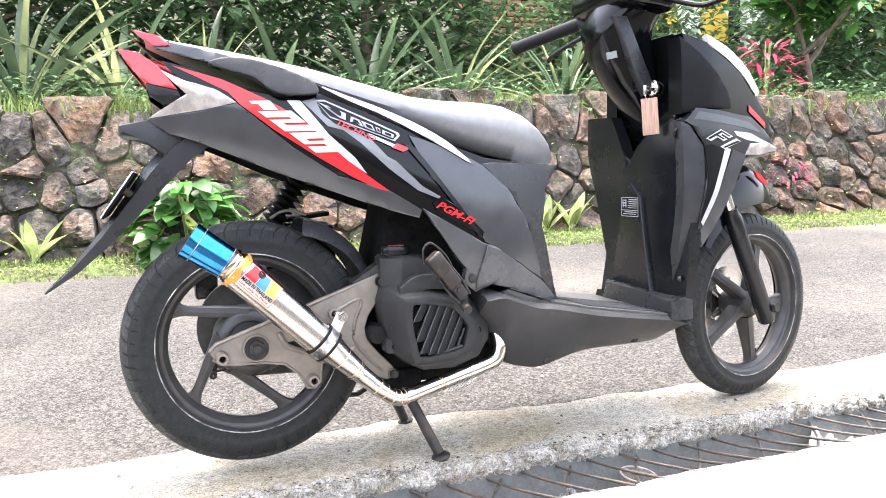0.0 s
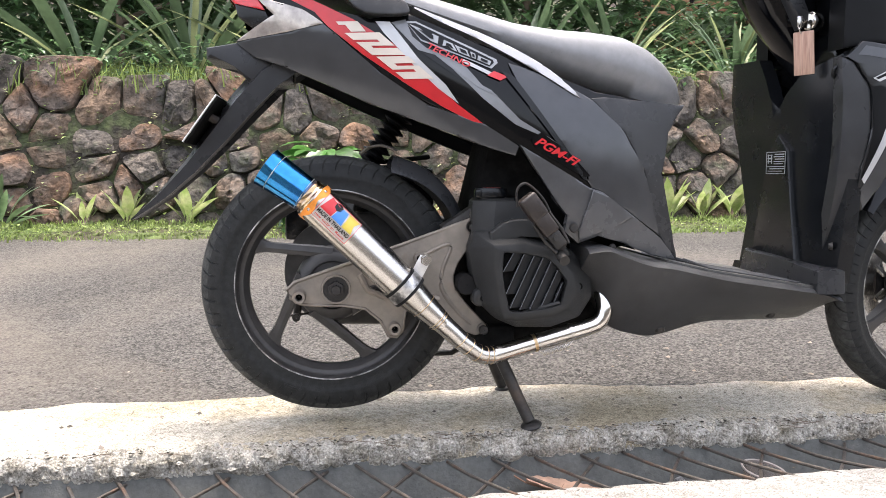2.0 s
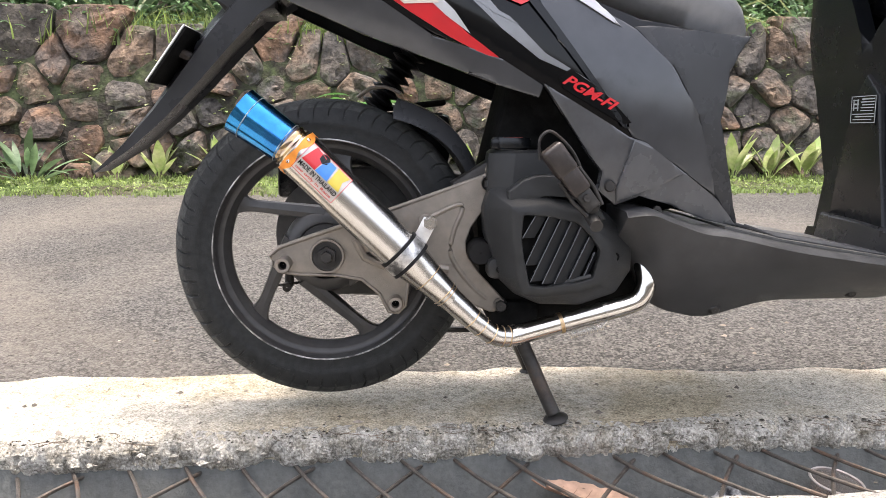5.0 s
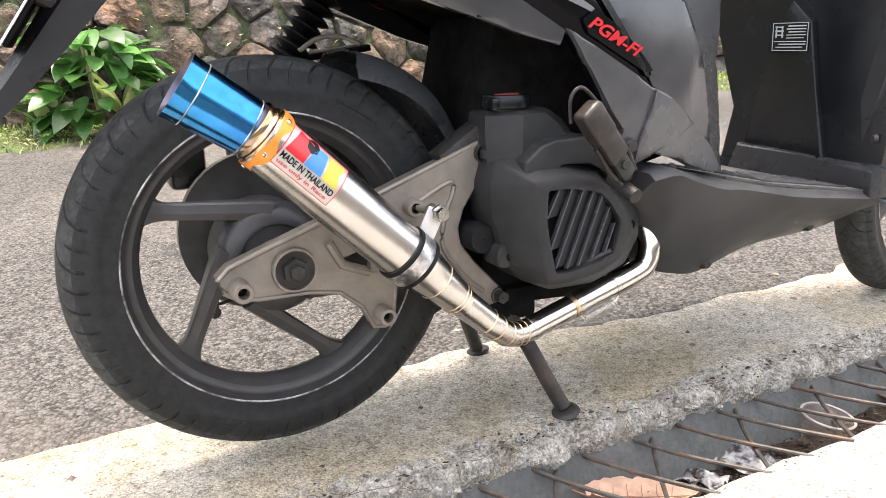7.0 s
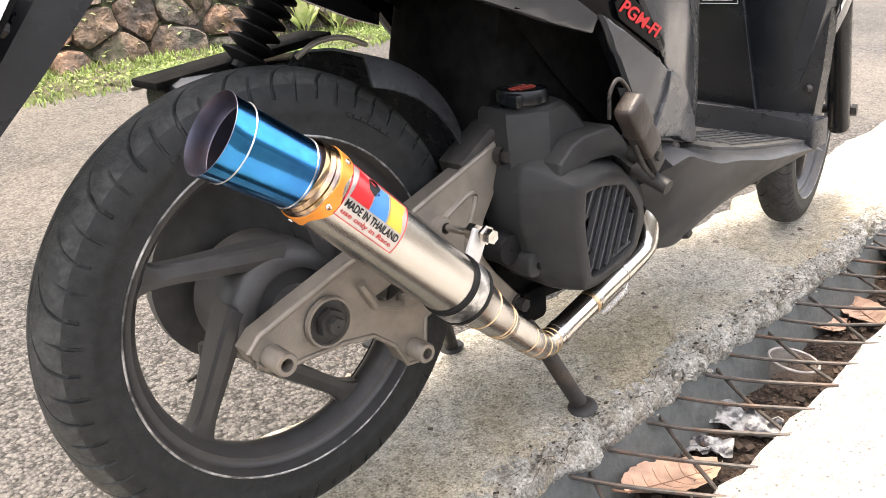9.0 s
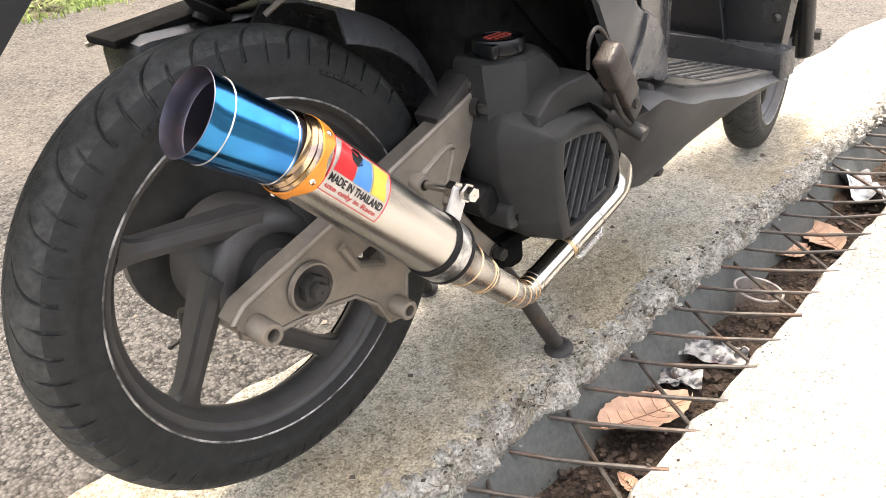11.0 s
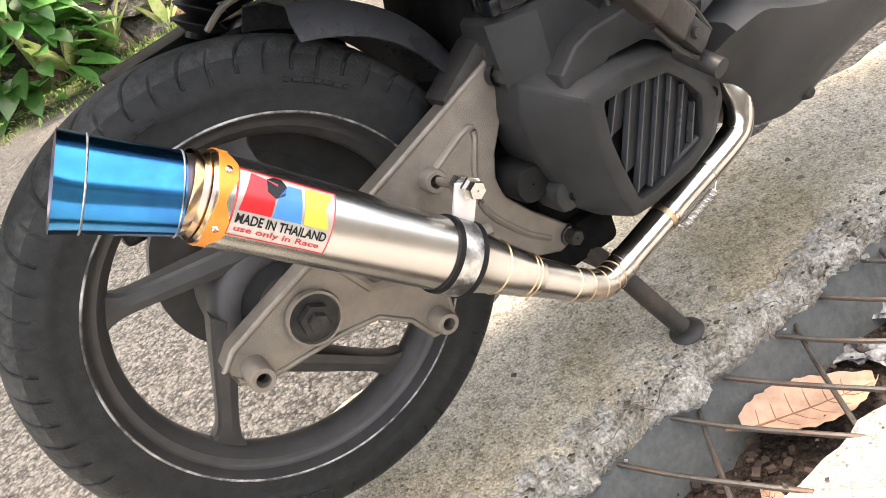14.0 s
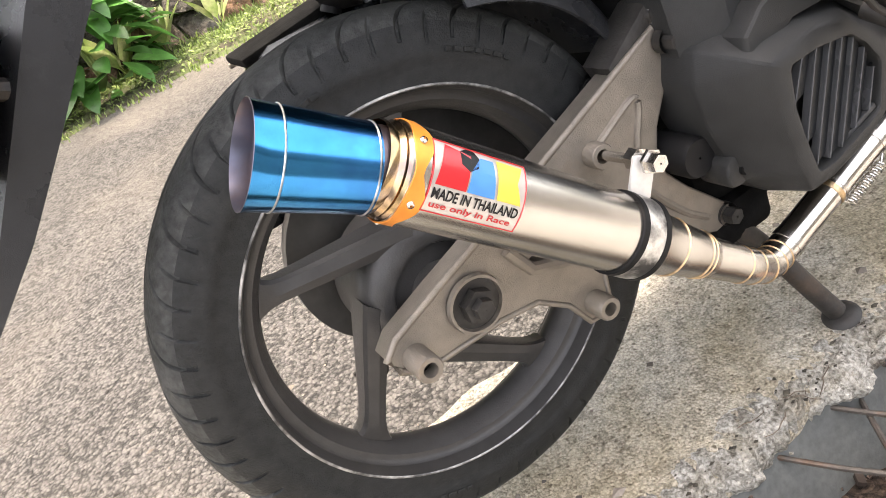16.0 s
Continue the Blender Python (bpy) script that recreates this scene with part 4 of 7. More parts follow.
GRIP = [(-0.057, 0.832), (0.008, 0.838), (0.115, 0.800), (0.139, 0.776), (0.128, 0.766), (0.062, 0.769), (0.020, 0.800), (-0.038, 0.818)]
ARM = [(-0.183, 0.893), (-0.123, 0.874), (-0.043, 0.85), (0.01, 0.838), (0.03, 0.82), (0.01, 0.818), (-0.08, 0.838), (-0.149, 0.862)]
for side in (-1, 1):
    part("grab_rail", drape(smoothpoly(GRIP, 3), lambda x, z: body_w(x, z) + 0.012, 0.014, 0.03, 0.02, side), PLASTIC, scooter, "dark grey pillion grab rail")
    part("tail_wing", drape(ARM, lambda x, z: body_w(x, z) * 1.05, 0.006, 0.02, 0.02, side), GREYPAINT, scooter)
    part("tail_tip", drape([(-0.19, 0.899), (-0.14, 0.884), (-0.122, 0.865), (-0.155, 0.866)], lambda x, z: body_w(x, z) * 1.05, 0.01, 0.015, 0.02, side), REDLENS, scooter, "red tail tip")
    part("tail_lamp", drape([(-0.218, 0.864), (-0.182, 0.857), (-0.149, 0.830), (-0.114, 0.782), (-0.171, 0.798), (-0.198, 0.832)], body_w, 0.006, 0.03, 0.015, side), REDLENS, scooter, "red tail lamp lens")
    part("lamp_base", drape([(-0.171, 0.798), (-0.114, 0.782), (-0.108, 0.765), (-0.139, 0.755), (-0.165, 0.775)], body_w, 0.002, 0.02, 0.02, side), DARKPLASTIC, scooter)
    part("indicator", drape([(-0.145, 0.822), (-0.103, 0.800), (-0.045, 0.780), (-0.010, 0.755), (-0.072, 0.743), (-0.171, 0.731), (-0.135, 0.753), (-0.099, 0.774), (-0.117, 0.792)], body_w, 0.005, 0.02, 0.015, side), CLEARLENS, scooter, "clear indicator lens")
bm = bmesh.new()
prism(bm, [(-0.21, 0.858), (-0.1, 0.83), (-0.1, 0.76), (-0.165, 0.79)], -0.05, 0.05, 0.006)
part("lamp_core", bm, REDLENS, scooter)

# tail mudguard with plate
rows = []
for x, z, t, hw in [(-0.07, 0.7, 0.05, 0.075), (-0.115, 0.672, 0.055, 0.075), (-0.165, 0.62, 0.052, 0.068), (-0.215, 0.56, 0.042, 0.062), (-0.265, 0.502, 0.03, 0.056), (-0.32, 0.448, 0.018, 0.05), (-0.377, 0.404, 0.004, 0.035)]:
    n = Vector((-0.72, 0, 0.69))
    c = Vector((x, 0, z))
    rows.append([c + Vector((0, hw * s, 0)) + n * t * h for s, h in ((-1, -0.5), (-1, 0.2), (-0.6, 0.5), (0.6, 0.5), (1, 0.2), (1, -0.5), (0.85, -0.3), (-0.85, -0.3))])
bm = bmesh.new()
vs = grid_skin(bm, rows, close=True)
bm.faces.new(vs[0]), bm.faces.new(vs[-1][::-1])
part("tail_mudguard", bm, PLASTIC, scooter, "long matt grey tail mudguard", angle=30)
bm = bmesh.new()
prism(bm, [(-0.225, 0.72), (-0.225, 0.70), (-0.17, 0.694), (-0.15, 0.655), (-0.07, 0.66), (-0.07, 0.72), (-0.17, 0.73)], -0.07, 0.07, 0.008)
part("tail_bracket", bm, PLASTIC, scooter)
bm = bmesh.new()
tilt = Matrix.Rotation(radians(-54), 4, "Y")
box(bm, (-0.234, 0, 0.589), (0.105, 0.22, 0.0025), 0.0008, tilt)
plate = part("number_plate", bm, WHITE, scooter, "pale metal number plate")
bm = bmesh.new()
for k in range(7):
    c = Vector((-0.234, -0.08 + 0.0265 * k, 0.589)) + tilt.to_3x3() @ Vector((0, 0, 0.002))
    box(bm, c, (0.05, 0.016, 0.0012), 0, tilt)
part("plate_bars", bm, DARKPLASTIC, plate)
bm = bmesh.new()
box(bm, Vector((-0.234, 0, 0.589)) + tilt.to_3x3() @ Vector((0, 0, -0.004)), (0.103, 0.216, 0.004), 0.001, tilt)
part("plate_back", bm, ENGINEDARK, plate)
for y in (-0.05, 0.05):
    bm = bmesh.new()
    tube(bm, [(-0.235, y, 0.6), (-0.205, y, 0.585)], 0.008, 8)
    part("plate_bracket", bm, IRON, scooter)


# floorboard
FLOOR = [(0.461, 0.35, 0.29), (0.5, 0.353, 0.25), (0.53, 0.342, 0.195), (0.58, 0.325, 0.176), (0.627, 0.318, 0.173), (0.72, 0.297, 0.196), (0.82, 0.28, 0.196), (0.93, 0.262, 0.194), (0.965, 0.252, 0.205), (0.985, 0.245, 0.225)]
rows = []
for x, zt, zb in [tuple(p) for p in spline(FLOOR, 4)]:
    wide = 0.212 - 0.034 * min(max((x - 0.72) / 0.24, 0), 1)

    def hw(z):
        return wide - 0.088 * ((zt - z) / (zt - zb)) ** 1.35 if z < zt else wide
    w = [(-0.1, zt + 0.004), (-0.17, zt + 0.003), (0.012 - wide, zt + 0.002), (-wide, zt - 0.006)] + [(-hw(zt - (zt - zb) * k / 5), zt - (zt - zb) * k / 5) for k in range(1, 6)] + [(-hw(zb) + 0.02, zb - 0.002)]
    rows.append([(x, y, z) for y, z in w] + [(x, -y, z) for y, z in w[::-1]])
bm = bmesh.new()
vs = grid_skin(bm, rows, close=True)
bm.faces.new(vs[0]), bm.faces.new(vs[-1][::-1])
part("floorboard", bm, FLOORMAT, scooter, "scuffed grey plastic footboard", angle=35)
bm = bmesh.new()
grid_skin(bm, [[(x, y, zt + 0.0075) for y in (-0.17, -0.1, 0.0, 0.1, 0.17)] for x, zt, zb in FLOOR if 0.6 < x < 0.94], 0.004)
part("floor_mat", bm, mat("dusty_floor_mat", (0.075, 0.074, 0.07), 0.5, var=0.35, scale=30, bump=0.0006, bump_scale=300, second=(0.055, 0.054, 0.052), mix_scale=9), scooter, "dusty scuffed floor surface")
for k in range(7):
    bm = bmesh.new()
    y = -0.03 - 0.02 * k
    pts = [(0.63 + 0.006 * k, y, 0.3255), (0.72, y, 0.3065), (0.82, y, 0.2895), (0.91, y, 0.2745)]
    tube(bm, pts, 0.0016, 6)
    part("floor_rib", bm, PILLARMAT, scooter)
for x, z, y in ((0.631, 0.186, -0.133), (0.868, 0.208, -0.118)):
    bm = bmesh.new()
    lathe(bm, [(0.001, -0.006), (0.006, -0.006), (0.009, -0.002), (0.012, 0.004)], (x, y, z), (0, 1, 0.3), 14)
    part("screw", bm, IRON, scooter)
bm = bmesh.new()
lathe(bm, [(0.001, -0.001), (0.007, -0.001), (0.009, 0.003)], (0.437, -0.195, 0.39), (0, 1, 0), 14)
part("screw", bm, IRON, scooter)
bm = bmesh.new()
lathe(bm, [(0.001, -0.001), (0.006, -0.001), (0.007, 0.003)], (0.515, -0.182, 0.352), (0, 1, 0), 14)
part("screw", bm, IRON, scooter)

# leg shield: rear face towards the rider
SHIELD = [(y if y > 0 else y * 0.69, z) for y, z in [(0.242, 0.722), (0.196, 0.739), (0.082, 0.735), (0.05, 0.69), (0.014, 0.624), (-0.019, 0.651), (-0.09, 0.69), (-0.215, 0.717), (-0.234, 0.703), (-0.244, 0.599), (-0.235, 0.375), (-0.223, 0.272), (-0.12, 0.262), (0.166, 0.256), (0.135, 0.382), (0.188, 0.53), (0.225, 0.64)]]
bm = bmesh.new()
f = bm.faces.new([bm.verts.new((0, y, z)) for y, z in SHIELD])
for lo, hi, no in ((-0.25, 0.25, (0, 1, 0)), (0.25, 0.75, (0, 0, 1))):
    k = lo + 0.025
    while k < hi:
        bmesh.ops.bisect_plane(bm, geom=list(bm.verts) + list(bm.edges) + list(bm.faces), plane_co=(0, k, k), plane_no=no)
        k += 0.025
bmesh.ops.triangulate(bm, faces=[g for g in bm.faces if len(g.verts) > 4])


def shield_x(y, z):
    pocket = 0.02 * min(max((z - 0.55) / 0.1, 0), 1) * (1 if y > 0.02 else 0.4)
    bend = 0.03 * max(0, (y - 0.19) / 0.05) ** 2 if y > 0 else 0.042 * (-y / 0.165) ** 2.2
    return 0.945 + bend - pocket + 0.02 * (z - 0.3)


for v in bm.verts:
    v.co.x = shield_x(v.co.y, v.co.z)
rim = [e for e in bm.edges if e.is_boundary]
for v in [g for g in bmesh.ops.extrude_edge_only(bm, edges=rim)["geom"] if isinstance(g, bmesh.types.BMVert)]:
    v.co.x += 0.03
part("leg_shield", bm, DARKPLASTIC, scooter, "black plastic leg shield facing the rider", angle=30)
bm = bmesh.new()
prism(bm, [(0.925, 0.255), (0.935, 0.285), (0.97, 0.285), (0.975, 0.25), (0.925, 0.25)], -0.165, 0.17, 0.006)
part("shield_foot", bm, DARKPLASTIC, scooter)
bm = bmesh.new()
box(bm, (0.94, 0.008, 0.51), (0.0015, 0.078, 0.05), 0, Matrix.Rotation(radians(4), 4, "X"))
sticker = part("warning_label", bm, DARKPLASTIC, scooter, "black warning label with white print")
bm = bmesh.new()
for k, (y, z, w, h) in enumerate([(0.047, 0.5215, 0.022, 0.003), (0.047, 0.5285, 0.022, 0.002), (0.055, 0.52, 0.003, 0.02), (0.039, 0.52, 0.003, 0.02), (0.047, 0.515, 0.022, 0.002), (0.0, 0.53, 0.046, 0.0022), (0.002, 0.525, 0.05, 0.0018), (0.0, 0.52, 0.044, 0.0018), (0.002, 0.515, 0.05, 0.0014), (0.005, 0.51, 0.045, 0.0014), (0.018, 0.504, 0.084, 0.0014), (0.012, 0.4995, 0.07, 0.0018), (0.02, 0.4945, 0.07, 0.0014), (0.018, 0.535, 0.092, 0.0012), (0.018, 0.489, 0.092, 0.0012), (0.064, 0.512, 0.0012, 0.047), (-0.028, 0.512, 0.0012, 0.047)]):
    box(bm, (0.9389, 0.008 + (y - 0.018) * 0.8, z - 0.002), (0.001, w * 0.8, h), 0)
part("label_print", bm, PRINT, sticker)
bm = bmesh.new()
plate_x(bm, [(0.007, 0.571), (0.042, 0.532), (0.074, 0.422), (0.1, 0.317), (-0.075, 0.308), (-0.05, 0.42), (-0.033, 0.535)], 0.941, 0.975, 0.004)
tunnel = part("shield_tunnel", bm, DARKPLASTIC, scooter, angle=30)
bm = bmesh.new()
plate_x(bm, [(0.103, 0.319), (-0.04, 0.312), (-0.12, 0.304), (-0.181, 0.3), (-0.183, 0.255), (0.13, 0.255)], 0.925, 0.985, 0.005)
part("shield_collar", bm, PLASTIC, scooter, "grey plastic collar at the foot of the shield", angle=30)
for z in (0.345, 0.47):
    bm = bmesh.new()
    lathe(bm, [(0.001, -0.003), (0.006, -0.003), (0.008, 0.004)], (0.972, -0.146, z), (1, -0.5, 0), 12)
    part("screw", bm, IRON, scooter)
bm = bmesh.new()
tube(bm, spline([(0.98, -0.15, 0.7), (0.96, -0.155, 0.69), (0.96, -0.15, 0.675), (0.975, -0.145, 0.675)], 4), 0.004, 8)
part("bag_hook", bm, DARKPLASTIC, scooter)

# front fairing
FAIR = [(0.97, 0.708), (1.004, 0.738), (1.074, 0.731), (1.179, 0.717), (1.235, 0.682), (1.274, 0.645), (1.25, 0.632), (1.159, 0.628), (1.095, 0.522), (1.03, 0.415), (1.011, 0.44), (1.012, 0.5), (1.027, 0.575), (1.022, 0.651), (0.99, 0.698)]


def fair_w(x, z):
    return 0.178 - 0.35 * max(0, x - 1.045) ** 1.2 - 0.5 * max(0, 0.55 - z) ** 1.5 - 0.1 * max(0, z - 0.68)


for side in (-1, 1):
    part("front_fairing", drape(FAIR, fair_w, 0, 0.05, 0.02, side), FAIRMAT, scooter, "charcoal front side fairing")
    part("fairing_edge", drape([(0.962, 0.709), (0.982, 0.702), (1.02, 0.651), (1.026, 0.575), (1.009, 0.467), (0.996, 0.38), (0.984, 0.27), (0.97, 0.28), (0.967, 0.45), (0.966, 0.6)], fair_w, -0.003, 0.03, 0.025, side), PLASTIC, scooter)
    part("fairing_panel", drape([(1.021, 0.652), (1.04, 0.655), (1.08, 0.64), (1.055, 0.565), (1.019, 0.47), (1.015, 0.48), (1.03, 0.575)], fair_w, 0.001, 0.001, 0.02, side), MATTBLACK, scooter, "black inset panel on the fairing")
    part("fairing_decal", drape([(1.081, 0.645), (1.101, 0.643), (1.066, 0.56), (1.023, 0.468), (1.016, 0.476), (1.05, 0.56)], fair_w, 0.0015, 0.001, 0.02, side), PALEDECAL, scooter, "silver streak on the fairing")
    part("fairing_decal", drape([(1.108, 0.641), (1.155, 0.628), (1.09, 0.52), (1.03, 0.42), (1.014, 0.45), (1.06, 0.545)], fair_w, 0.0012, 0.001, 0.02, side), GREYPAINT, scooter)
    part("fairing_decal", drape([(0.992, 0.712), (1.008, 0.73), (1.08, 0.72), (1.17, 0.706), (1.215, 0.68), (1.14, 0.694), (1.07, 0.703), (1.012, 0.711)], fair_w, 0.001, 0.001, 0.02, side), GREYPAINT, scooter)
    part("fairing_decal", drape([(1.112, 0.684), (1.17, 0.68), (1.225, 0.662), (1.262, 0.65), (1.215, 0.657), (1.16, 0.663), (1.122, 0.674)], fair_w, 0.001, 0.001, 0.02, side), PALEDECAL, scooter, "pale silver streak along the fairing")
    part("front_indicator", drape([(1.152, 0.629), (1.17, 0.655), (1.22, 0.658), (1.268, 0.648), (1.277, 0.638), (1.208, 0.628)], fair_w, 0.004, 0.03, 0.015, side), CLEARLENS, scooter, "clear front indicator lens")
part("fairing_lettering", lettering("FI", 1, quad_place([(1.022, 0.668), (1.095, 0.635), (1.136, 0.66), (1.046, 0.697)], fair_w, 0.0018), 0.3, 0.05, 1.25), PALEDECAL, scooter, "silver outlined FI lettering")
part("fairing_lettering", lettering("FI", 1, quad_place([(1.027, 0.6685), (1.094, 0.6385), (1.131, 0.659), (1.049, 0.693)], fair_w, 0.0026), 0.3, -0.01, 1.32), MATTBLACK, scooter)

rows = []
for x, hw, zt, zb in [(x, hw * 0.88, zt, zb) for x, hw, zt, zb in [(0.985, 0.13, 0.75, 0.68), (0.995, 0.15, 0.79, 0.66), (1.015, 0.158, 0.84, 0.65), (1.035, 0.16, 0.885, 0.64), (1.055, 0.16, 0.922, 0.63), (1.075, 0.16, 0.918, 0.628), (1.12, 0.157, 0.895, 0.622), (1.19, 0.138, 0.845, 0.615), (1.24, 0.118, 0.797, 0.615), (1.29, 0.092, 0.727, 0.62), (1.325, 0.062, 0.675, 0.625), (1.345, 0.03, 0.645, 0.632)]]:
    r = []
    for k in range(32):
        a = 2 * math.pi * k / 32
        c, s = math.cos(a), math.sin(a)
        r.append((x, hw * math.copysign(abs(c) ** 0.6, c), (zt + zb) / 2 + (zt - zb) / 2 * math.copysign(abs(s) ** 1.1, s)))
    rows.append(r)
bm = bmesh.new()
vs = grid_skin(bm, rows, close=True)
bm.faces.new(vs[0]), bm.faces.new(vs[-1][::-1])
cowl = part("front_cowl", bm, GLOSS, scooter, "gloss black nose cowl", angle=50)


def cowl_w(x, z):
    return 0.156 - 0.34 * max(0, x - 1.05) ** 1.2 - 0.12 * max(0, z - 0.84)


COWLSIDE = [(0.985, 0.908), (1.054, 0.888), (1.12, 0.855), (1.178, 0.818), (1.228, 0.757), (1.284, 0.682), (1.262, 0.645), (1.168, 0.635), (1.129, 0.663), (1.017, 0.73), (0.99, 0.73)]
INNERSIDE = [(0.972, 0.9), (1.041, 0.848), (1.085, 0.803), (1.112, 0.768), (1.118, 0.738), (1.013, 0.735), (0.97, 0.725)]
for side in (-1, 1):
    part("cowl_side", drape(COWLSIDE, cowl_w, 0, 0.05, 0.02, side), GLOSS, cowl)
    part("lamp_strip", drape([(1.05, 0.906), (1.12, 0.876), (1.18, 0.833), (1.228, 0.778), (1.214, 0.768), (1.168, 0.814), (1.11, 0.853), (1.05, 0.884)], cowl_w, 0.003, 0.02, 0.02, side), STRIPLENS, cowl, "clear lamp strip along the top of the cowl")
    part("inner_cowl", drape(INNERSIDE, cowl_w, 0.006, 0.05, 0.02, side), MATTBLACK, cowl, "black inner cowl panel")
bm = bmesh.new()
plate_x(bm, [(-0.148, 0.73), (-0.148, 0.88), (-0.1, 0.915), (0.1, 0.915), (0.148, 0.88), (0.148, 0.73)], 0.99, 1.004, 0.003)
part("inner_cowl_back", bm, MATTBLACK, cowl, "black inner cowl facing the rider")
part("badge", drape([(1.185, 0.747), (1.25, 0.706), (1.25, 0.692), (1.185, 0.731)], cowl_w, 0.003, 0.001, 0.02), RED, cowl, "red badge decal")

# steering column and handlebar
rows = []
for z, xl, xr, hy in [(0.66, 0.99, 1.03, 0.035), (0.715, 0.957, 1.02, 0.045), (0.762, 0.915, 1.01, 0.052), (0.808, 0.876, 1.0, 0.056), (0.868, 0.838, 0.985, 0.062), (0.905, 0.828, 0.975, 0.07), (0.94, 0.826, 0.98, 0.078), (0.97, 0.84, 1.0, 0.085), (1.03, 0.87, 1.03, 0.085)]:
    r = []
    for k in range(16):
        a = 2 * math.pi * k / 16
        c, q = math.cos(a), math.sin(a)
        r.append(((xl + xr) / 2 + (xr - xl) / 2 * math.copysign(abs(c) ** 0.6, c), hy * math.copysign(abs(q) ** 0.6, q), z))
    rows.append(r)
bm = bmesh.new()
vs = grid_skin(bm, rows, close=True)
bm.faces.new(vs[0]), bm.faces.new(vs[-1][::-1])
column = part("steering_column_cover", bm, GLOSS, scooter, "gloss black steering column cover", angle=45)
# grey slab puts the column cover's reflecting facet into colour
bm = bmesh.new()
prism(bm, [(0.845, 0.955), (0.883, 0.956), (0.952, 0.8), (0.935, 0.775), (0.9, 0.835)], -0.082, -0.04, 0.006)
part("column_trim", bm, PLASTIC, column, "satin grey slab standing in for the column cover's highlight")
bm = bmesh.new()
box(bm, (0.848, -0.0665, 0.868), (0.028, 0.002, 0.016), 0, Matrix.Rotation(radians(-12), 4, "Y"))
part("column_label", bm, GREYDECAL, column, "small grey printed label")
bm = bmesh.new()
box(bm, (0.92, 0.005, 1.0), (0.15, 0.26, 0.06), 0.025, Matrix.Rotation(radians(10), 4, "Y"), 3)
part("handlebar_cover", bm, GLOSS, scooter)
bm = bmesh.new()
tube(bm, [(0.785, 0.33, 0.942), (0.795, 0.316, 0.946), (0.9, 0.165, 0.984)], [0.02, 0.017, 0.017], 14)
part("left_grip", bm, RUBBER, scooter, "black ribbed rubber handlebar grip")
bm = bmesh.new()
box(bm, (0.915, 0.14, 0.988), (0.06, 0.06, 0.055), 0.012, Matrix.Rotation(radians(-50), 4, "Z"))
part("switch_block", bm, DARKPLASTIC, scooter)
bm = bmesh.new()
tube(bm, spline([(0.94, 0.15, 0.965), (0.9, 0.23, 0.94), (0.875, 0.28, 0.918), (0.872, 0.3, 0.905)], 4), 0.006, 8)
part("brake_lever", bm, DARKPLASTIC, scooter)
bm = bmesh.new()
tube(bm, [(0.93, -0.14, 1.0), (0.87, -0.33, 0.985)], 0.017, 14)
part("right_grip", bm, RUBBER, scooter)
bm = bmesh.new()
tube(bm, spline([(0.96, -0.13, 0.985), (0.98, -0.22, 0.955), (0.97, -0.31, 0.95)], 5), 0.006, 8)
part("brake_lever", bm, DARKPLASTIC, scooter)
bm = bmesh.new()
lathe(bm, [(0.001, -0.012), (0.014, -0.012), (0.02, -0.006), (0.022, 0.01)], (0.955, -0.075, 0.79), (1, 0.55, 0), 20)
part("ignition_lock", bm, CHROME, scooter, "worn metal ignition lock")
bm = bmesh.new()
tube(bm, [(0.935, -0.085, 0.79), (0.925, -0.09, 0.785)], 0.005, 8)
box(bm, (0.922, -0.092, 0.786), (0.012, 0.003, 0.022), 0.001)
tube(bm, spline([(0.92, -0.093, 0.78), (0.916, -0.1, 0.77), (0.922, -0.098, 0.762)], 4), 0.0015, 6)
key = part("key", bm, STEEL, scooter, "steel ignition key")
bm = bmesh.new()
box(bm, (0.928, -0.1, 0.724), (0.004, 0.038, 0.085), 0.0015, Matrix.Rotation(radians(48), 4, "Z") @ Matrix.Rotation(radians(-3), 4, "X"))
part("key_tag", bm, mat("tag_wood", (0.42, 0.27, 0.2), 0.55, var=0.25, scale=30, streak=(1, 30, 1), second=(0.3, 0.17, 0.12), mix_scale=5), key, "brown wooden key tag")


# engine, swing arm, stand
bm = bmesh.new()
prism(bm, [(0.27, 0.2), (0.26, 0.4), (0.3, 0.56), (0.45, 0.5), (0.5, 0.36), (0.56, 0.3), (0.56, 0.2), (0.45, 0.15), (0.32, 0.16)], -0.085, 0.12, 0.02)
tube(bm, [(0.3, -0.1, 0.245), (0.3, -0.06, 0.245)], 0.018, 16)
box(bm, (0.31, -0.02, 0.17), (0.08, 0.16, 0.05), 0.01)
part("engine_block", bm, ENGINEDARK, scooter, "oily black engine block")
bm = bmesh.new()
lathe(bm, [(0.001, 0.135), (0.07, 0.132), (0.1, 0.118), (0.112, 0.09), (0.112, 0.075), (0.001, 0.075)], (0.01, 0, 0.285), (0, 1, 0), 40)
prism(bm, [(0.0, 0.17), (-0.02, 0.4), (0.1, 0.41), (0.42, 0.38), (0.44, 0.2), (0.3, 0.16)], 0.08, 0.13, 0.015)
part("drive_case", bm, mat("drive_case_paint", (0.075, 0.073, 0.07), 0.6, metal=0.3, var=0.3, scale=25, dirt=(0.2, 0.18, 0.15), dirt_amount=0.05), scooter, "dusty grey drive case")
bm = bmesh.new()
box(bm, (-0.075, 0.12, 0.385), (0.05, 0.05, 0.07), 0.008)
box(bm, (0.1, 0.15, 0.455), (0.24, 0.1, 0.1), 0.02)
part("air_box", bm, DARKPLASTIC, scooter)
bm = bmesh.new()
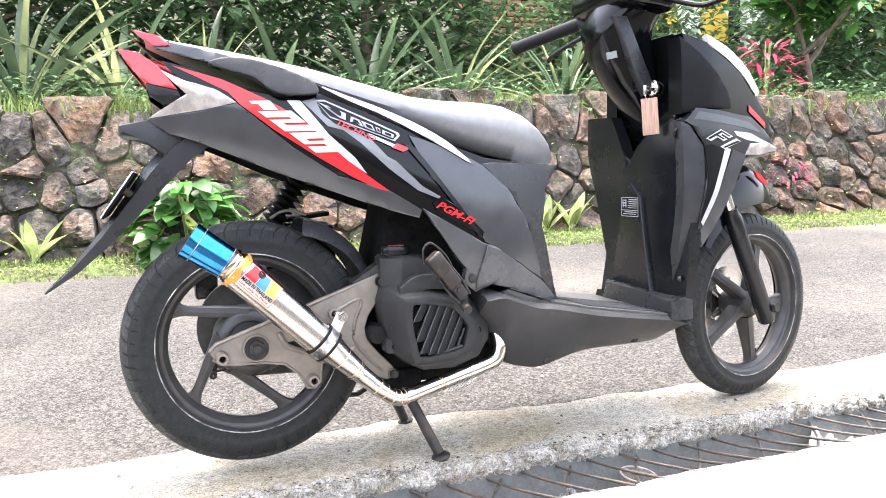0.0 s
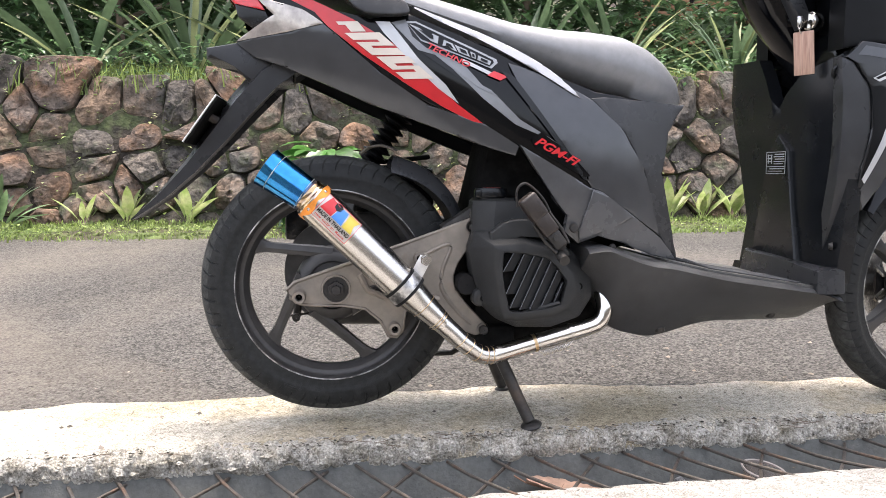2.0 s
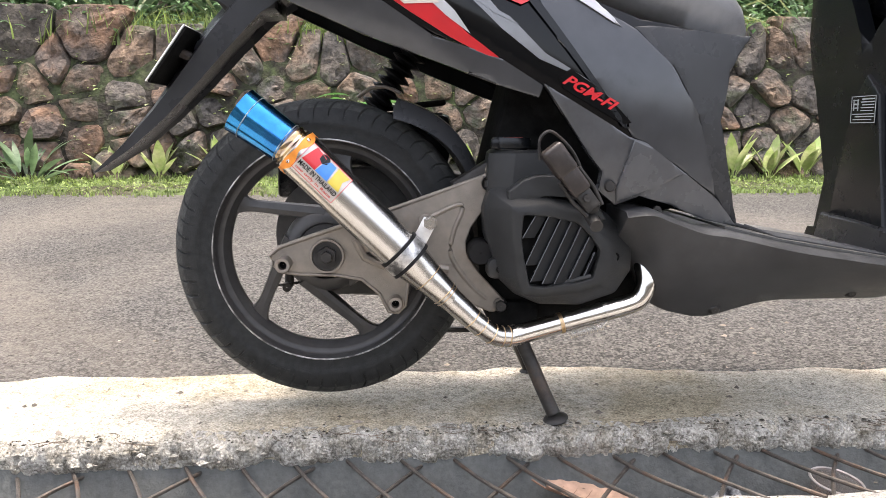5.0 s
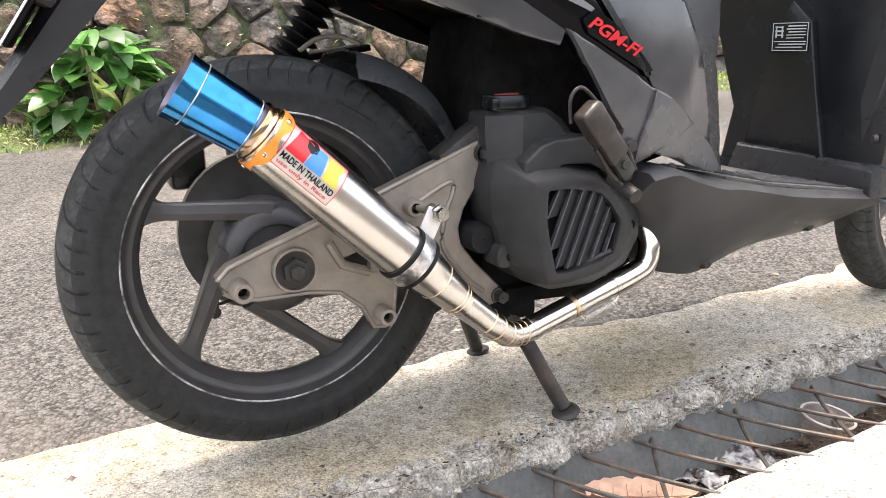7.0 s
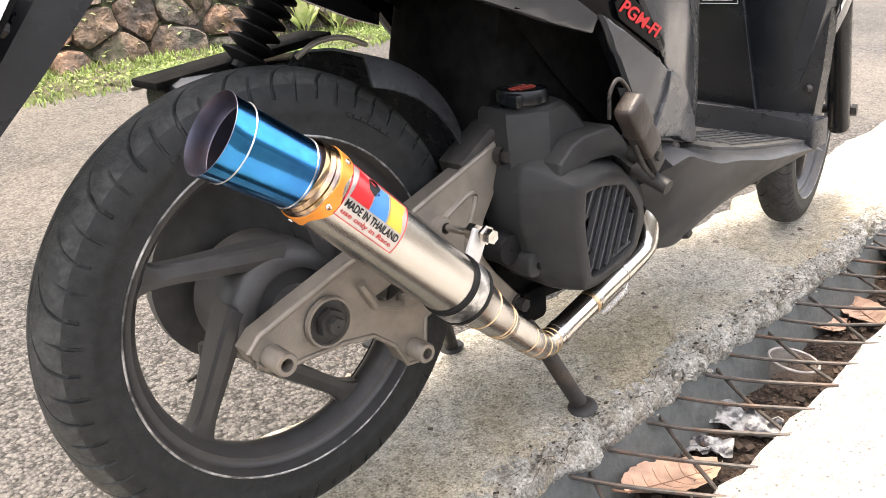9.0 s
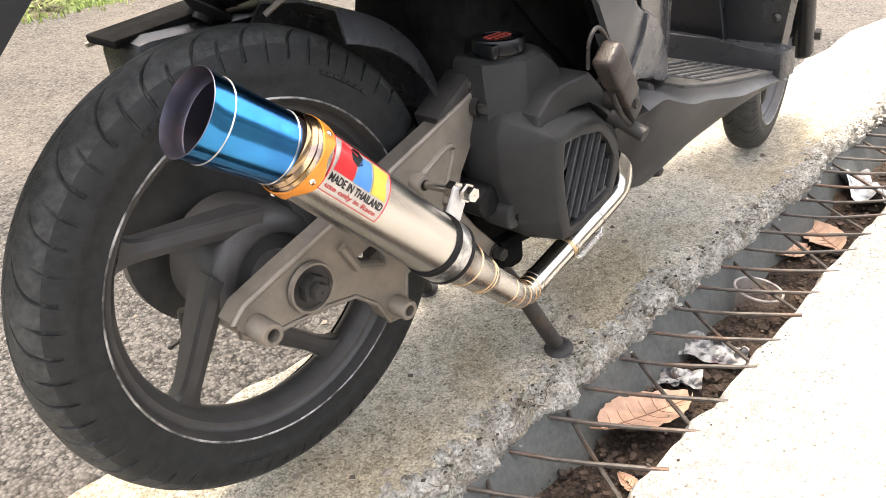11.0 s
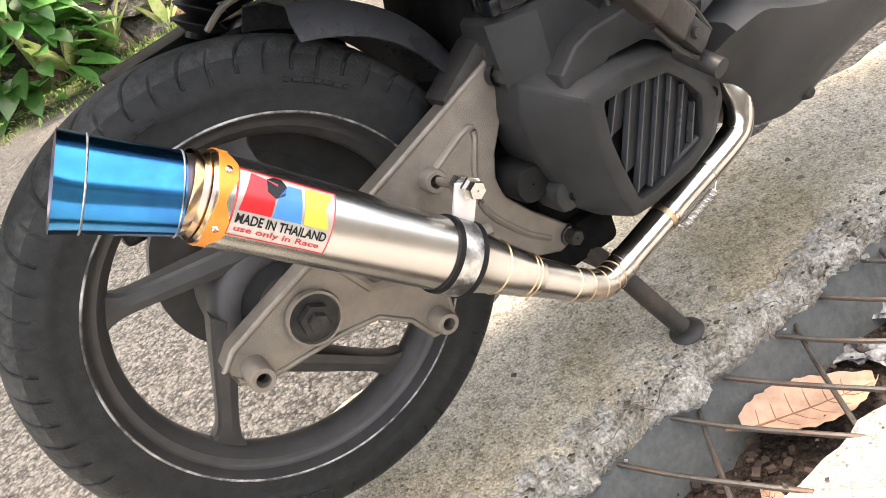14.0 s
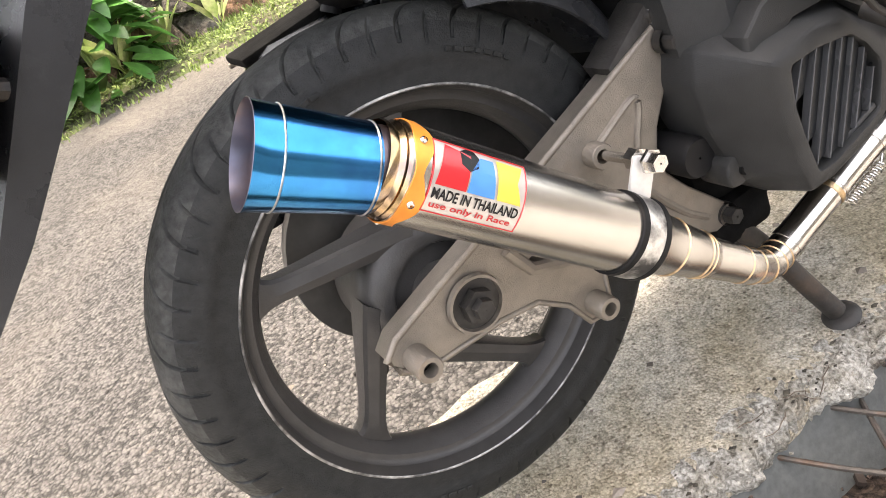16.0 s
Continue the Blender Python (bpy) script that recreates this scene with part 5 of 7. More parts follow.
box(bm, (0.09, 0.16, 0.512), (0.24, 0.07, 0.01), 0.003, Matrix.Rotation(radians(-6), 4, "Y"))
part("air_box_lid", bm, ENGINEDARK, scooter)
bm = bmesh.new()
box(bm, (0.05, 0.2, 0.5), (0.16, 0.006, 0.006), 0.002, Matrix.Rotation(radians(-6), 4, "Y"))
part("air_box_edge", bm, ALLOY, scooter, "pale metal strip on the air box")
bm = bmesh.new()
tube(bm, [(0.16, 0.11, 0.63), (0.07, 0.118, 0.505)], 0.011, 12)
shock = part("shock_absorber", bm, RUBBER, scooter, "black ribbed rear shock absorber boot")
for k in range(9):
    bm = bmesh.new()
    p = Vector((0.155, 0.11, 0.622)).lerp(Vector((0.08, 0.118, 0.517)), k / 8)
    lathe(bm, [(0.01, -0.01), (0.029, -0.001), (0.029, 0.001), (0.01, 0.01)], p, (0.09, -0.008, 0.125), 20)
    part("boot_rib", bm, RUBBER, shock)

# rear inner fender
rows = []
for i in range(15):
    a = radians(66 - 46 * i / 14)
    r = 0.268 + 0.012 * math.sin(i / 14 * math.pi)
    rows.append([(r * math.cos(a) + dx, y, 0.272 + r * math.sin(a) + dz) for y, dx, dz in ((-0.078, -0.016 * math.cos(a) + 0.01, -0.028 * math.sin(a)), (-0.072, 0.004, -0.008), (-0.06, 0.01, 0.006), (0, 0.012, 0.01), (0.07, 0.008, 0.004), (0.085, 0, -0.02))])
bm = bmesh.new()
grid_skin(bm, rows, 0.003)
part("inner_fender", bm, PLASTIC, scooter, "dusty grey plastic inner fender")
bm = bmesh.new()
prism(bm, [(0.215, 0.36), (0.285, 0.395), (0.29, 0.43), (0.262, 0.425), (0.205, 0.39)], -0.1, -0.06, 0.006)
part("fender_bracket", bm, IRON, scooter)
bm = bmesh.new()
lathe(bm, [(0.001, -0.012), (0.006, -0.012), (0.006, -0.004), (0.011, -0.004), (0.011, 0.0)], (0.269, -0.1, 0.412), (0, 1, 0), 12)
part("bolt", bm, STEEL, scooter)
bm = bmesh.new()
tube(bm, spline([(0.055, -0.03, 0.527), (0.075, -0.04, 0.54), (0.1, -0.05, 0.542), (0.125, -0.055, 0.532)], 5), 0.006, 8, 0.5)
part("bracket_strip", bm, ALLOY, scooter)

# right swing arm plate
ARMPOLY = [(0.262, 0.402), (0.275, 0.402), (0.283, 0.388), (0.268, 0.368), (0.234, 0.318), (0.226, 0.295), (0.23, 0.268), (0.25, 0.24), (0.29, 0.196), (0.285, 0.182), (0.27, 0.18), (0.235, 0.195), (0.2, 0.222), (0.165, 0.238), (0.135, 0.228), (0.13, 0.19), (0.118, 0.178), (0.103, 0.18), (0.088, 0.21), (0.06, 0.234), (0.02, 0.241), (-0.04, 0.243), (-0.062, 0.246), (-0.08, 0.258), (-0.086, 0.274), (-0.072, 0.287), (-0.02, 0.305), (0.06, 0.331), (0.143, 0.36)]
WINDOW = [(0.062, 0.276), (0.118, 0.29), (0.135, 0.262), (0.105, 0.252)]
bm = drape_hole(ARMPOLY, WINDOW, lambda x, z: 0.1 + 0.004 * max(0, (x - 0.1) / 0.18), 0.026, 0.06)
arm = part("swing_arm", bm, ALLOY, scooter, "cast alloy swing arm plate, stained", angle=30)
bm = bmesh.new()
edge = [(x, -0.1, z) for x, z in ARMPOLY]
upper = edge[22:] + edge[:3]
tube(bm, upper, 0.0035, 10)
tube(bm, edge[2:13], 0.0028, 10)
tube(bm, edge[13:24], 0.0028, 10)
part("arm_flange", bm, ALLOY, arm)
bm = bmesh.new()
tube(bm, spline([(0.1, -0.103, 0.262), (0.15, -0.104, 0.258), (0.2, -0.104, 0.25)], 4), 0.008, 8)
tube(bm, spline([(0.17, -0.102, 0.335), (0.215, -0.102, 0.355), (0.222, -0.102, 0.345), (0.208, -0.102, 0.31), (0.205, -0.102, 0.27), (0.235, -0.102, 0.225), (0.262, -0.102, 0.2)], 4), 0.004, 8)
tube(bm, [(0.05, -0.103, 0.3), (0.065, -0.104, 0.27), (0.1, -0.103, 0.255)], 0.006, 8)
part("arm_rib", bm, ALLOY, arm)
for x, z, y1, r in ((-0.063, 0.262, -0.128, 0.0125), (0.114, 0.197, -0.122, 0.012), (0.163, 0.33, -0.114, 0.012)):
    bm = bmesh.new()
    lathe(bm, [(r, 0.02), (r, y1 + 0.1), (r * 0.9, y1 + 0.098), (r * 0.55, y1 + 0.098), (r * 0.5, y1 + 0.102), (r * 0.5, 0.02)], (x, -0.1, z), (0, 1, 0), 20)
    part("boss", bm, ALLOY, arm)
    # black disc paints the shade down the bore
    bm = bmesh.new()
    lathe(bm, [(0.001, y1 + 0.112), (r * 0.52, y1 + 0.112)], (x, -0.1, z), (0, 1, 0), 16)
    part("boss_hole", bm, ENGINEDARK, arm)
bm = bmesh.new()
lathe(bm, [(0.028, -0.001), (0.027, -0.006), (0.0245, -0.006), (0.023, -0.001)], (0.005, -0.101, 0.273), (0, 1, 0), 32)
part("axle_ring", bm, ALLOY, arm)
bm = bmesh.new()
lathe(bm, [(0.001, -0.002), (0.0235, -0.002)], (0.005, -0.101, 0.273), (0, 1, 0), 32)
part("axle_recess", bm, IRON, arm)
bm = bmesh.new()
lathe(bm, [(0.001, -0.02), (0.009, -0.02), (0.01, -0.018), (0.01, -0.012), (0.016, -0.012), (0.0165, -0.002)], (0.005, -0.101, 0.273), (0, 1, 0), 6)
part("axle_nut", bm, IRON, arm, "rusty hexagon axle nut")
for x, z, y in ((0.264, 0.389, -0.114), (0.285, 0.19, -0.106)):
    bm = bmesh.new()
    lathe(bm, [(0.001, -0.012), (0.0085, -0.012), (0.009, -0.01), (0.009, 0.0)], (x, y, z), (0, 1, 0), 6)
    lathe(bm, [(0.012, 0.0), (0.012, 0.01), (0.001, 0.01)], (x, y - 0.001, z), (0, 1, 0), 16)
    part("bolt", bm, IRON, arm)
# brake cam arm behind the spokes
bm = bmesh.new()
tube(bm, [(-0.072, 0.03, 0.235), (-0.075, 0.03, 0.2)], 0.008, 10)
tube(bm, [(-0.1, 0.03, 0.2), (0.06, 0.05, 0.215)], 0.0025, 8)
lathe(bm, [(0.001, -0.012), (0.008, -0.012), (0.008, 0.01)], (-0.076, 0.02, 0.2), (0, 1, 0), 10)
part("brake_arm", bm, IRON, scooter)

# radiator shroud: a faceted shell, rear flank, raised outer face and recessed louvre window
def near_on(poly, p):
    best = None
    for q, w in zip(poly, poly[1:] + poly[:1]):
        q, w = Vector(q), Vector(w)
        t = min(max((Vector(p) - q).dot(w - q) / (w - q).length_squared, 0), 1)
        c = q.lerp(w, t)
        if best is None or (c - Vector(p)).length < (best - Vector(p)).length:
            best = c
    return best


def shell(bm, rings, bevel):
    vs = [[bm.verts.new(p) for p in r] for r in rings]
    n = len(vs[0])
    for a, b in zip(vs, vs[1:]):
        for k in range(n):
            bm.faces.new((a[k], a[(k + 1) % n], b[(k + 1) % n], b[k]))
    bmesh.ops.remove_doubles(bm, verts=bm.verts, dist=0.0015)
    es = [e for e in bm.edges if len(e.link_faces) == 2 and e.calc_face_angle() > 0.25]
    bmesh.ops.bevel(bm, geom=es, offset=bevel, segments=2, affect="EDGES", profile=0.5)


def face_y(x):
    return -0.2 + 0.11 * (x - 0.3)


BASE_S = [(0.252, 0.352), (0.262, 0.382), (0.3, 0.39), (0.345, 0.383), (0.4, 0.37), (0.445, 0.345), (0.476, 0.312), (0.486, 0.288), (0.486, 0.255), (0.462, 0.218), (0.405, 0.199), (0.338, 0.201), (0.3, 0.218), (0.271, 0.247), (0.267, 0.276), (0.256, 0.31)]
FACE_S = [(0.289, 0.36), (0.345, 0.363), (0.404, 0.347), (0.442, 0.302), (0.45, 0.27), (0.426, 0.232), (0.362, 0.219), (0.306, 0.224), (0.292, 0.3)]
HOLE = [(0.307, 0.347), (0.35, 0.344), (0.398, 0.332), (0.428, 0.291), (0.417, 0.248), (0.362, 0.234), (0.318, 0.239), (0.304, 0.304)]
onface = [near_on(FACE_S, p) for p in BASE_S]
onhole = [near_on(HOLE, p) for p in onface]
bm = bmesh.new()
shell(bm, [[(x, -0.085, z) for x, z in BASE_S], [(x, -0.142 - 0.01 * min(1, max(0, (x - 0.26) / 0.1)), z) for x, z in BASE_S], [(p.x, face_y(p.x) + 0.004, p.y) for p in onface], [(p.x, face_y(p.x), p.y) for p in onhole], [(p.x, face_y(p.x) + 0.024, p.y) for p in onhole]], 0.004)
shroud = part("radiator_shroud", bm, SHROUDMAT, scooter, "matt black radiator shroud with slanted louvres", angle=30)
# black sheet behind the slats stands in for the shaded depth
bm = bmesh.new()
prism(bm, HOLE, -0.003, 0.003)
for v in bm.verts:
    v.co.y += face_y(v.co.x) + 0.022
part("louvre_back", bm, ENGINEDARK, shroud)
LINES = [((0.306, 0.312), (0.326, 0.346)), ((0.311, 0.27), (0.346, 0.344)), ((0.3195, 0.245), (0.3655, 0.341)), ((0.338, 0.241), (0.383, 0.3375)), ((0.357, 0.241), (0.399, 0.331)), ((0.38, 0.247), (0.411, 0.312)), ((0.404, 0.252), (0.42, 0.288))]
for (xb, zb), (xt, zt) in LINES:
    bm = bmesh.new()
    w = min(0.019, 0.427 - xt)
    rows = [[(x + dx, face_y(x) + dy, z) for dx, dy in ((-0.0012, 0.0055), (w, 0.0115), (w, 0.0135), (0.0012, 0.0075))] for x, z in ((xb, zb), (xt, zt))]
    vs = grid_skin(bm, rows, close=True)
    bm.faces.new(vs[0]), bm.faces.new(vs[-1][::-1])
    slat = part("louvre", bm, LOUVRE, shroud, "blue-black slanted louvre")
    bm = bmesh.new()
    rows = [[(x + dx, face_y(x) + dy, z) for dx, dy in ((-0.001, 0.0042), (0.0002, 0.0038), (0.0002, 0.012), (-0.001, 0.012))] for x, z in ((xb, zb), (xt, zt))]
    vs = grid_skin(bm, rows, close=True)
    bm.faces.new(vs[0]), bm.faces.new(vs[-1][::-1])
    part("louvre_edge", bm, PILLARMAT, slat)
# ledge that broke free at the foot of the louvres
bm = bmesh.new()
prism(bm, [(0.345, 0.2365), (0.362, 0.2355), (0.416, 0.249), (0.414, 0.254), (0.362, 0.241)], -0.183, -0.176, 0.0015)
part("louvre_sill", bm, FLOORMAT, shroud)
# neck under the cap: corner-chamfered box that leans into a shoulder
rows = []
for z, x0, x1, y0, ch in ((0.345, 0.259, 0.418, -0.158, 0.03), (0.38, 0.2595, 0.408, -0.156, 0.031), (0.405, 0.26, 0.394, -0.154, 0.032), (0.425, 0.261, 0.378, -0.152, 0.033), (0.4375, 0.2625, 0.362, -0.15, 0.033), (0.4425, 0.268, 0.352, -0.144, 0.031)):
    rows.append([(x0, -0.075, z), (x0, y0 + ch * 0.95, z), (x0 + ch * 0.3, y0 + ch * 0.5, z), (x0 + ch * 1.15, y0, z), (x1 - 0.026, y0 + 0.006, z), (x1 - 0.004, y0 + 0.026, z), (x1, -0.075, z)])
bm = bmesh.new()
vs = grid_skin(bm, rows, close=True)
bm.faces.new(vs[-1])
bmesh.ops.bevel(bm, geom=[e for e in bm.edges if len(e.link_faces) == 2 and e.calc_face_angle() > 0.35], offset=0.003, segments=2, affect="EDGES", profile=0.5)
part("shroud_neck", bm, SHROUDMAT, shroud, angle=30)
bm = bmesh.new()
prism(bm, [(0.284, 0.352), (0.286, 0.382), (0.309, 0.4), (0.33, 0.406), (0.386, 0.407), (0.41, 0.385), (0.438, 0.338), (0.426, 0.333), (0.402, 0.368), (0.384, 0.378), (0.338, 0.381), (0.316, 0.356)], -0.178, -0.12, 0.006, 3)
part("shroud_brow", bm, SHROUDMAT, shroud, angle=30)
# dark plate paints the shade of the opening under the brow
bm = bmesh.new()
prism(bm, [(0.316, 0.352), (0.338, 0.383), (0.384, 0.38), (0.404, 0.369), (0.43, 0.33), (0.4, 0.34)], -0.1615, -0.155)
part("shroud_opening", bm, ENGINEDARK, shroud)
bm = bmesh.new()
prism(bm, [(0.33, 0.364), (0.341, 0.379), (0.352, 0.372), (0.36, 0.364)], -0.172, -0.16, 0.002)
part("opening_web", bm, SHROUDMAT, shroud)
bm = bmesh.new()
lathe(bm, [(0.026, 0.0), (0.026, 0.008), (0.0305, 0.01), (0.031, 0.012), (0.031, 0.022), (0.0295, 0.0255), (0.024, 0.026), (0.0235, 0.025), (0.001, 0.025)], (0.298, -0.112, 0.436), (0.02, 0, 1), 32)
box(bm, (0.271, -0.125, 0.452), (0.012, 0.02, 0.016), 0.003)
cap = part("radiator_cap", bm, DARKPLASTIC, shroud, "black filler cap with red marks")
bm = bmesh.new()
for row, n in ((-0.008, 4), (0.0, 5), (0.008, 4)):
    for k in range(n):
        box(bm, (0.299 + (k - (n - 1) / 2) * 0.0072, -0.112 + row, 0.4618), (0.0052, 0.003 if row else 0.005, 0.0008), 0)
part("cap_print", bm, mat("faded_red_print", (0.35, 0.05, 0.035), 0.5, var=0.3, scale=80), cap)
for x, y, z, r in ((0.454, -0.1725, 0.279, 0.007), (0.2775, -0.152, 0.257, 0.0055), (0.281, -0.164, 0.318, 0.003)):
    bm = bmesh.new()
    lathe(bm, [(0.001, 0.001), (r * 0.6, 0.001), (r * 0.62, -0.001), (r, -0.001), (r * 1.2, 0.006)], (x, y, z), (0, 1, 0), 14)
    part("shroud_bolt", bm, ENGINEDARK, shroud)
for x, z in ((0.268, 0.258),):
    bm = bmesh.new()
    prism(bm, smoothpoly([(x - 0.008, z - 0.012), (x + 0.012, z - 0.014), (x + 0.012, z + 0.014), (x - 0.006, z + 0.012)], 4), -0.15, -0.11, 0.004)
    part("shroud_lug", bm, SHROUDMAT, shroud)
bm = bmesh.new()
lathe(bm, [(0.001, -0.13), (0.018, -0.13), (0.02, -0.126), (0.02, -0.08)], (0.25, 0, 0.28), (0, 1, 0), 18)
part("plug_cap", bm, RUBBER, scooter)

# folded pillion foot peg and wire loop
peg = new("foot_peg")
peg.parent = scooter
peg["label"] = "folded brown-black pillion foot peg"
PEGMAT = mat("peg_rubber_mat", (0.028, 0.022, 0.019), 0.42, var=0.35, scale=60, bump=0.0008, bump_scale=150, spec=0.4, dirt=(0.06, 0.045, 0.036), dirt_amount=0.03)
p0, p1 = Vector((0.337, -0.23, 0.449)), Vector((0.407, -0.224, 0.357))
ax = (p1 - p0).normalized()
rot = ax.to_track_quat("X", "Y").to_matrix().to_4x4()
bm = bmesh.new()
box(bm, p0 + ax * 0.024, (0.048, 0.034, 0.026), 0.006, rot, 3)
part("peg_end", bm, PEGMAT, peg)
bm = bmesh.new()
box(bm, p0 + ax * 0.062, (0.04, 0.03, 0.023), 0.004, rot, 3)
part("peg_rubber", bm, PEGMAT, peg)
bm = bmesh.new()
box(bm, p0 + ax * 0.094, (0.036, 0.024, 0.016), 0.003, rot)
part("peg_plate", bm, IRON, peg)
side_v = rot.to_3x3() @ Vector((0, 1, 0))
for s in (-1, 1):
    bm = bmesh.new()
    tube(bm, [p0 + ax * 0.05 + side_v * 0.018 * s, p0 + ax * 0.088 + side_v * 0.019 * s, p0 + ax * 0.116 + side_v * 0.014 * s], 0.0032, 8)
    part("peg_bracket", bm, IRON, peg)
bm = bmesh.new()
tube(bm, [(0.407, -0.24, 0.335), (0.404, -0.195, 0.352)], 0.0095, 16)
tube(bm, [(0.405, -0.222, 0.36), (0.425, -0.16, 0.365)], 0.009, 12)
part("peg_hinge", bm, IRON, peg)
bm = bmesh.new()
lathe(bm, [(0.001, -0.004), (0.0055, -0.004), (0.006, 0.0)], p0 + ax * 0.092 + Vector((0, -0.009, 0)), (0, 1, 0), 10)
part("peg_pin", bm, IRON, peg)
bm = bmesh.new()
tube(bm, spline([(0.327, -0.214, 0.43), (0.325, -0.216, 0.458), (0.336, -0.216, 0.471), (0.35, -0.215, 0.467), (0.375, -0.21, 0.443), (0.39, -0.205, 0.415), (0.395, -0.195, 0.395)], 5), 0.0024, 8)
part("wire_loop", bm, IRON, scooter, "bent dark wire loop")

# centre stand
stand = new("centre_stand")
stand.parent = scooter
stand["label"] = "black steel centre stand, lowered"
for s in (-1, 1):
    bm = bmesh.new()
    tube(bm, spline([(0.3, 0.085 * s, 0.165), (0.325, 0.1 * s, 0.12), (0.355, 0.12 * s, 0.05), (0.372, 0.131 * s, 0.012)], 4), 0.0115, 12)
    leg = part("stand_leg", bm, IRON, stand)
    bm = bmesh.new()
    lathe(bm, [(0.001, 0.006), (0.012, 0.006), (0.019, 0.003), (0.021, 0.0), (0.018, -0.004), (0.001, -0.004)], (0.375, 0.134 * s, 0.005), (-0.22, 0.1 * s, 1), 20)
    part("stand_foot", bm, IRON, leg)
bm = bmesh.new()
tube(bm, [(0.318, -0.097, 0.13), (0.318, 0.097, 0.13)], 0.009, 10)
tube(bm, [(0.3, 0.08, 0.13), (0.25, 0.09, 0.1), (0.215, 0.1, 0.098)], 0.006, 8)
box(bm, (0.21, 0.1, 0.098), (0.05, 0.02, 0.006), 0.002)
part("stand_bar", bm, IRON, stand)

# exhaust
exhaust = new("exhaust")
exhaust.parent = scooter
exhaust["label"] = "after-market steel exhaust with burnt blue tip"
TIP, BLUE, BAND, CLAMP, CONE, BEND, ELBOW, FRONT = [Vector(p) for p in ((-0.1135, -0.163, 0.502), (-0.046, -0.168, 0.453), (-0.03, -0.168, 0.4405), (0.132, -0.162, 0.2865), (0.2, -0.163, 0.2125), (0.243, -0.162, 0.173), (0.298, -0.148, 0.148), (0.518, -0.142, 0.206))]
d = BLUE - TIP
L = d.length
bm = bmesh.new()
lathe(bm, [(0.0366, 0.0), (0.036, 0.004), (0.0354, 0.01), (0.0349, 0.018), (0.0342, 0.03), (0.0318, L - 0.006), (0.0316, L)], TIP, d, 48)
tip = part("tip", bm, BLUETI, exhaust, "burnt blue titanium tip")
bm = bmesh.new()
lathe(bm, [(0.0366, 0.0), (0.036, -0.0004), (0.035, 0.004), (0.0344, 0.012), (0.034, 0.018), (0.0334, 0.019), (0.0338, 0.0205), (0.0306, L - 0.006), (0.0296, L + 0.03), (0.001, L + 0.03)], TIP, d, 48)
part("tip_inside", bm, INNERTI, tip, "dull burnt inside of the tip")
for h, r in ((0.019, 0.0349), (L - 0.002, 0.0318)):
    bm = bmesh.new()
    lathe(bm, [(r - 0.0005, -0.0012), (r + 0.0007, 0.0), (r - 0.0005, 0.0012)], TIP + d.normalized() * h, d, 48)
    part("tip_weld", bm, LIP, tip, "pale weld bead")
d2 = CONE - BAND
CLAMP = BAND + d2.normalized() * (CLAMP - BAND).length
bm = bmesh.new()
lathe(bm, [(0.0318, -0.021), (0.0328, -0.019), (0.0316, -0.014), (0.0326, -0.0125), (0.0342, -0.0105), (0.0332, -0.008), (0.0346, -0.006), (0.0358, -0.0045)], BAND, d2, 48)
part("collar", bm, BRONZE, exhaust, "ringed heat-tinted collar")
bm = bmesh.new()
Lc = (CLAMP - BAND).length
lathe(bm, [(0.0358, -0.006), (0.0358, 0.01), (0.0356, 0.02), (0.0332, Lc - 0.01), (0.0322, Lc + 0.012), (0.0308, Lc + 0.016), (0.0258, Lc + 0.045), (0.0252, Lc + 0.052), (0.0212, Lc + 0.09), (0.0193, (CONE - BAND).length)], BAND, d2, 48)
can = part("can", bm, STEEL, exhaust, "brushed stainless steel silencer body")
bm = bmesh.new()
_, u0, v0 = ring_frame(d2)
rr, rows = 0.0367, []
for k in range(49):
    a = 2 * math.pi * k / 48
    wob = 0.0075 * abs(math.cos((a - radians(-100)) * 2.5)) ** 1.5 - 0.002
    rows.append([BAND + d2.normalized() * h + (u0 * math.cos(a) + v0 * math.sin(a)) * rr for h in (-0.004 - 0.25 * wob, 0.0045 + wob)])
grid_skin(bm, rows, 0.0009)
band = part("end_band", bm, ORANGE, exhaust, "orange anodised end band with rivets")
for k in range(5):
    a = radians(-100 + 72 * k)
    bm = bmesh.new()
    p = BAND + d2.normalized() * 0.001 + (u0 * math.cos(a) + v0 * math.sin(a)) * 0.0371
    lathe(bm, [(0.003, 0.0), (0.0025, 0.0012), (0.001, 0.0016)], p, p - (BAND + d2.normalized() * 0.001), 12)
    part("rivet", bm, CHROME, band)
for h, r in ((Lc + 0.05, 0.0256), (Lc + 0.086, 0.0218), (Lc + 0.092, 0.0209)):
    bm = bmesh.new()
    lathe(bm, [(r - 0.001, -0.0016), (r + 0.0008, 0.0), (r - 0.001, 0.0016)], BAND + d2.normalized() * h, d2, 36)
    part("weld_ring", bm, WELD, can, "straw coloured weld ring")
bm = bmesh.new()
bend = spline([CONE, CONE.lerp(BEND, 0.5), BEND, BEND.lerp(ELBOW, 0.5) + Vector((0, 0, -0.008)), ELBOW], 5)
n = len(bend)
tube(bm, bend, [0.0195 - 0.003 * min(1, i / (n - 1) * 1.6) for i in range(n)], 24)
lower = part("bend_pipe", bm, STEEL, exhaust, "welded steel elbow")
for k in (8, 11, 14, 17, 19):
    bm = bmesh.new()
    r = 0.0195 - 0.003 * min(1, k / (n - 1) * 1.6)
    lathe(bm, [(r - 0.0005, -0.0015), (r + 0.0009, 0), (r - 0.0005, 0.0015)], bend[k], bend[k + 1] - bend[k - 1], 28)
    part("weld_ring", bm, WELD, lower, "straw coloured weld ring")
bm = bmesh.new()
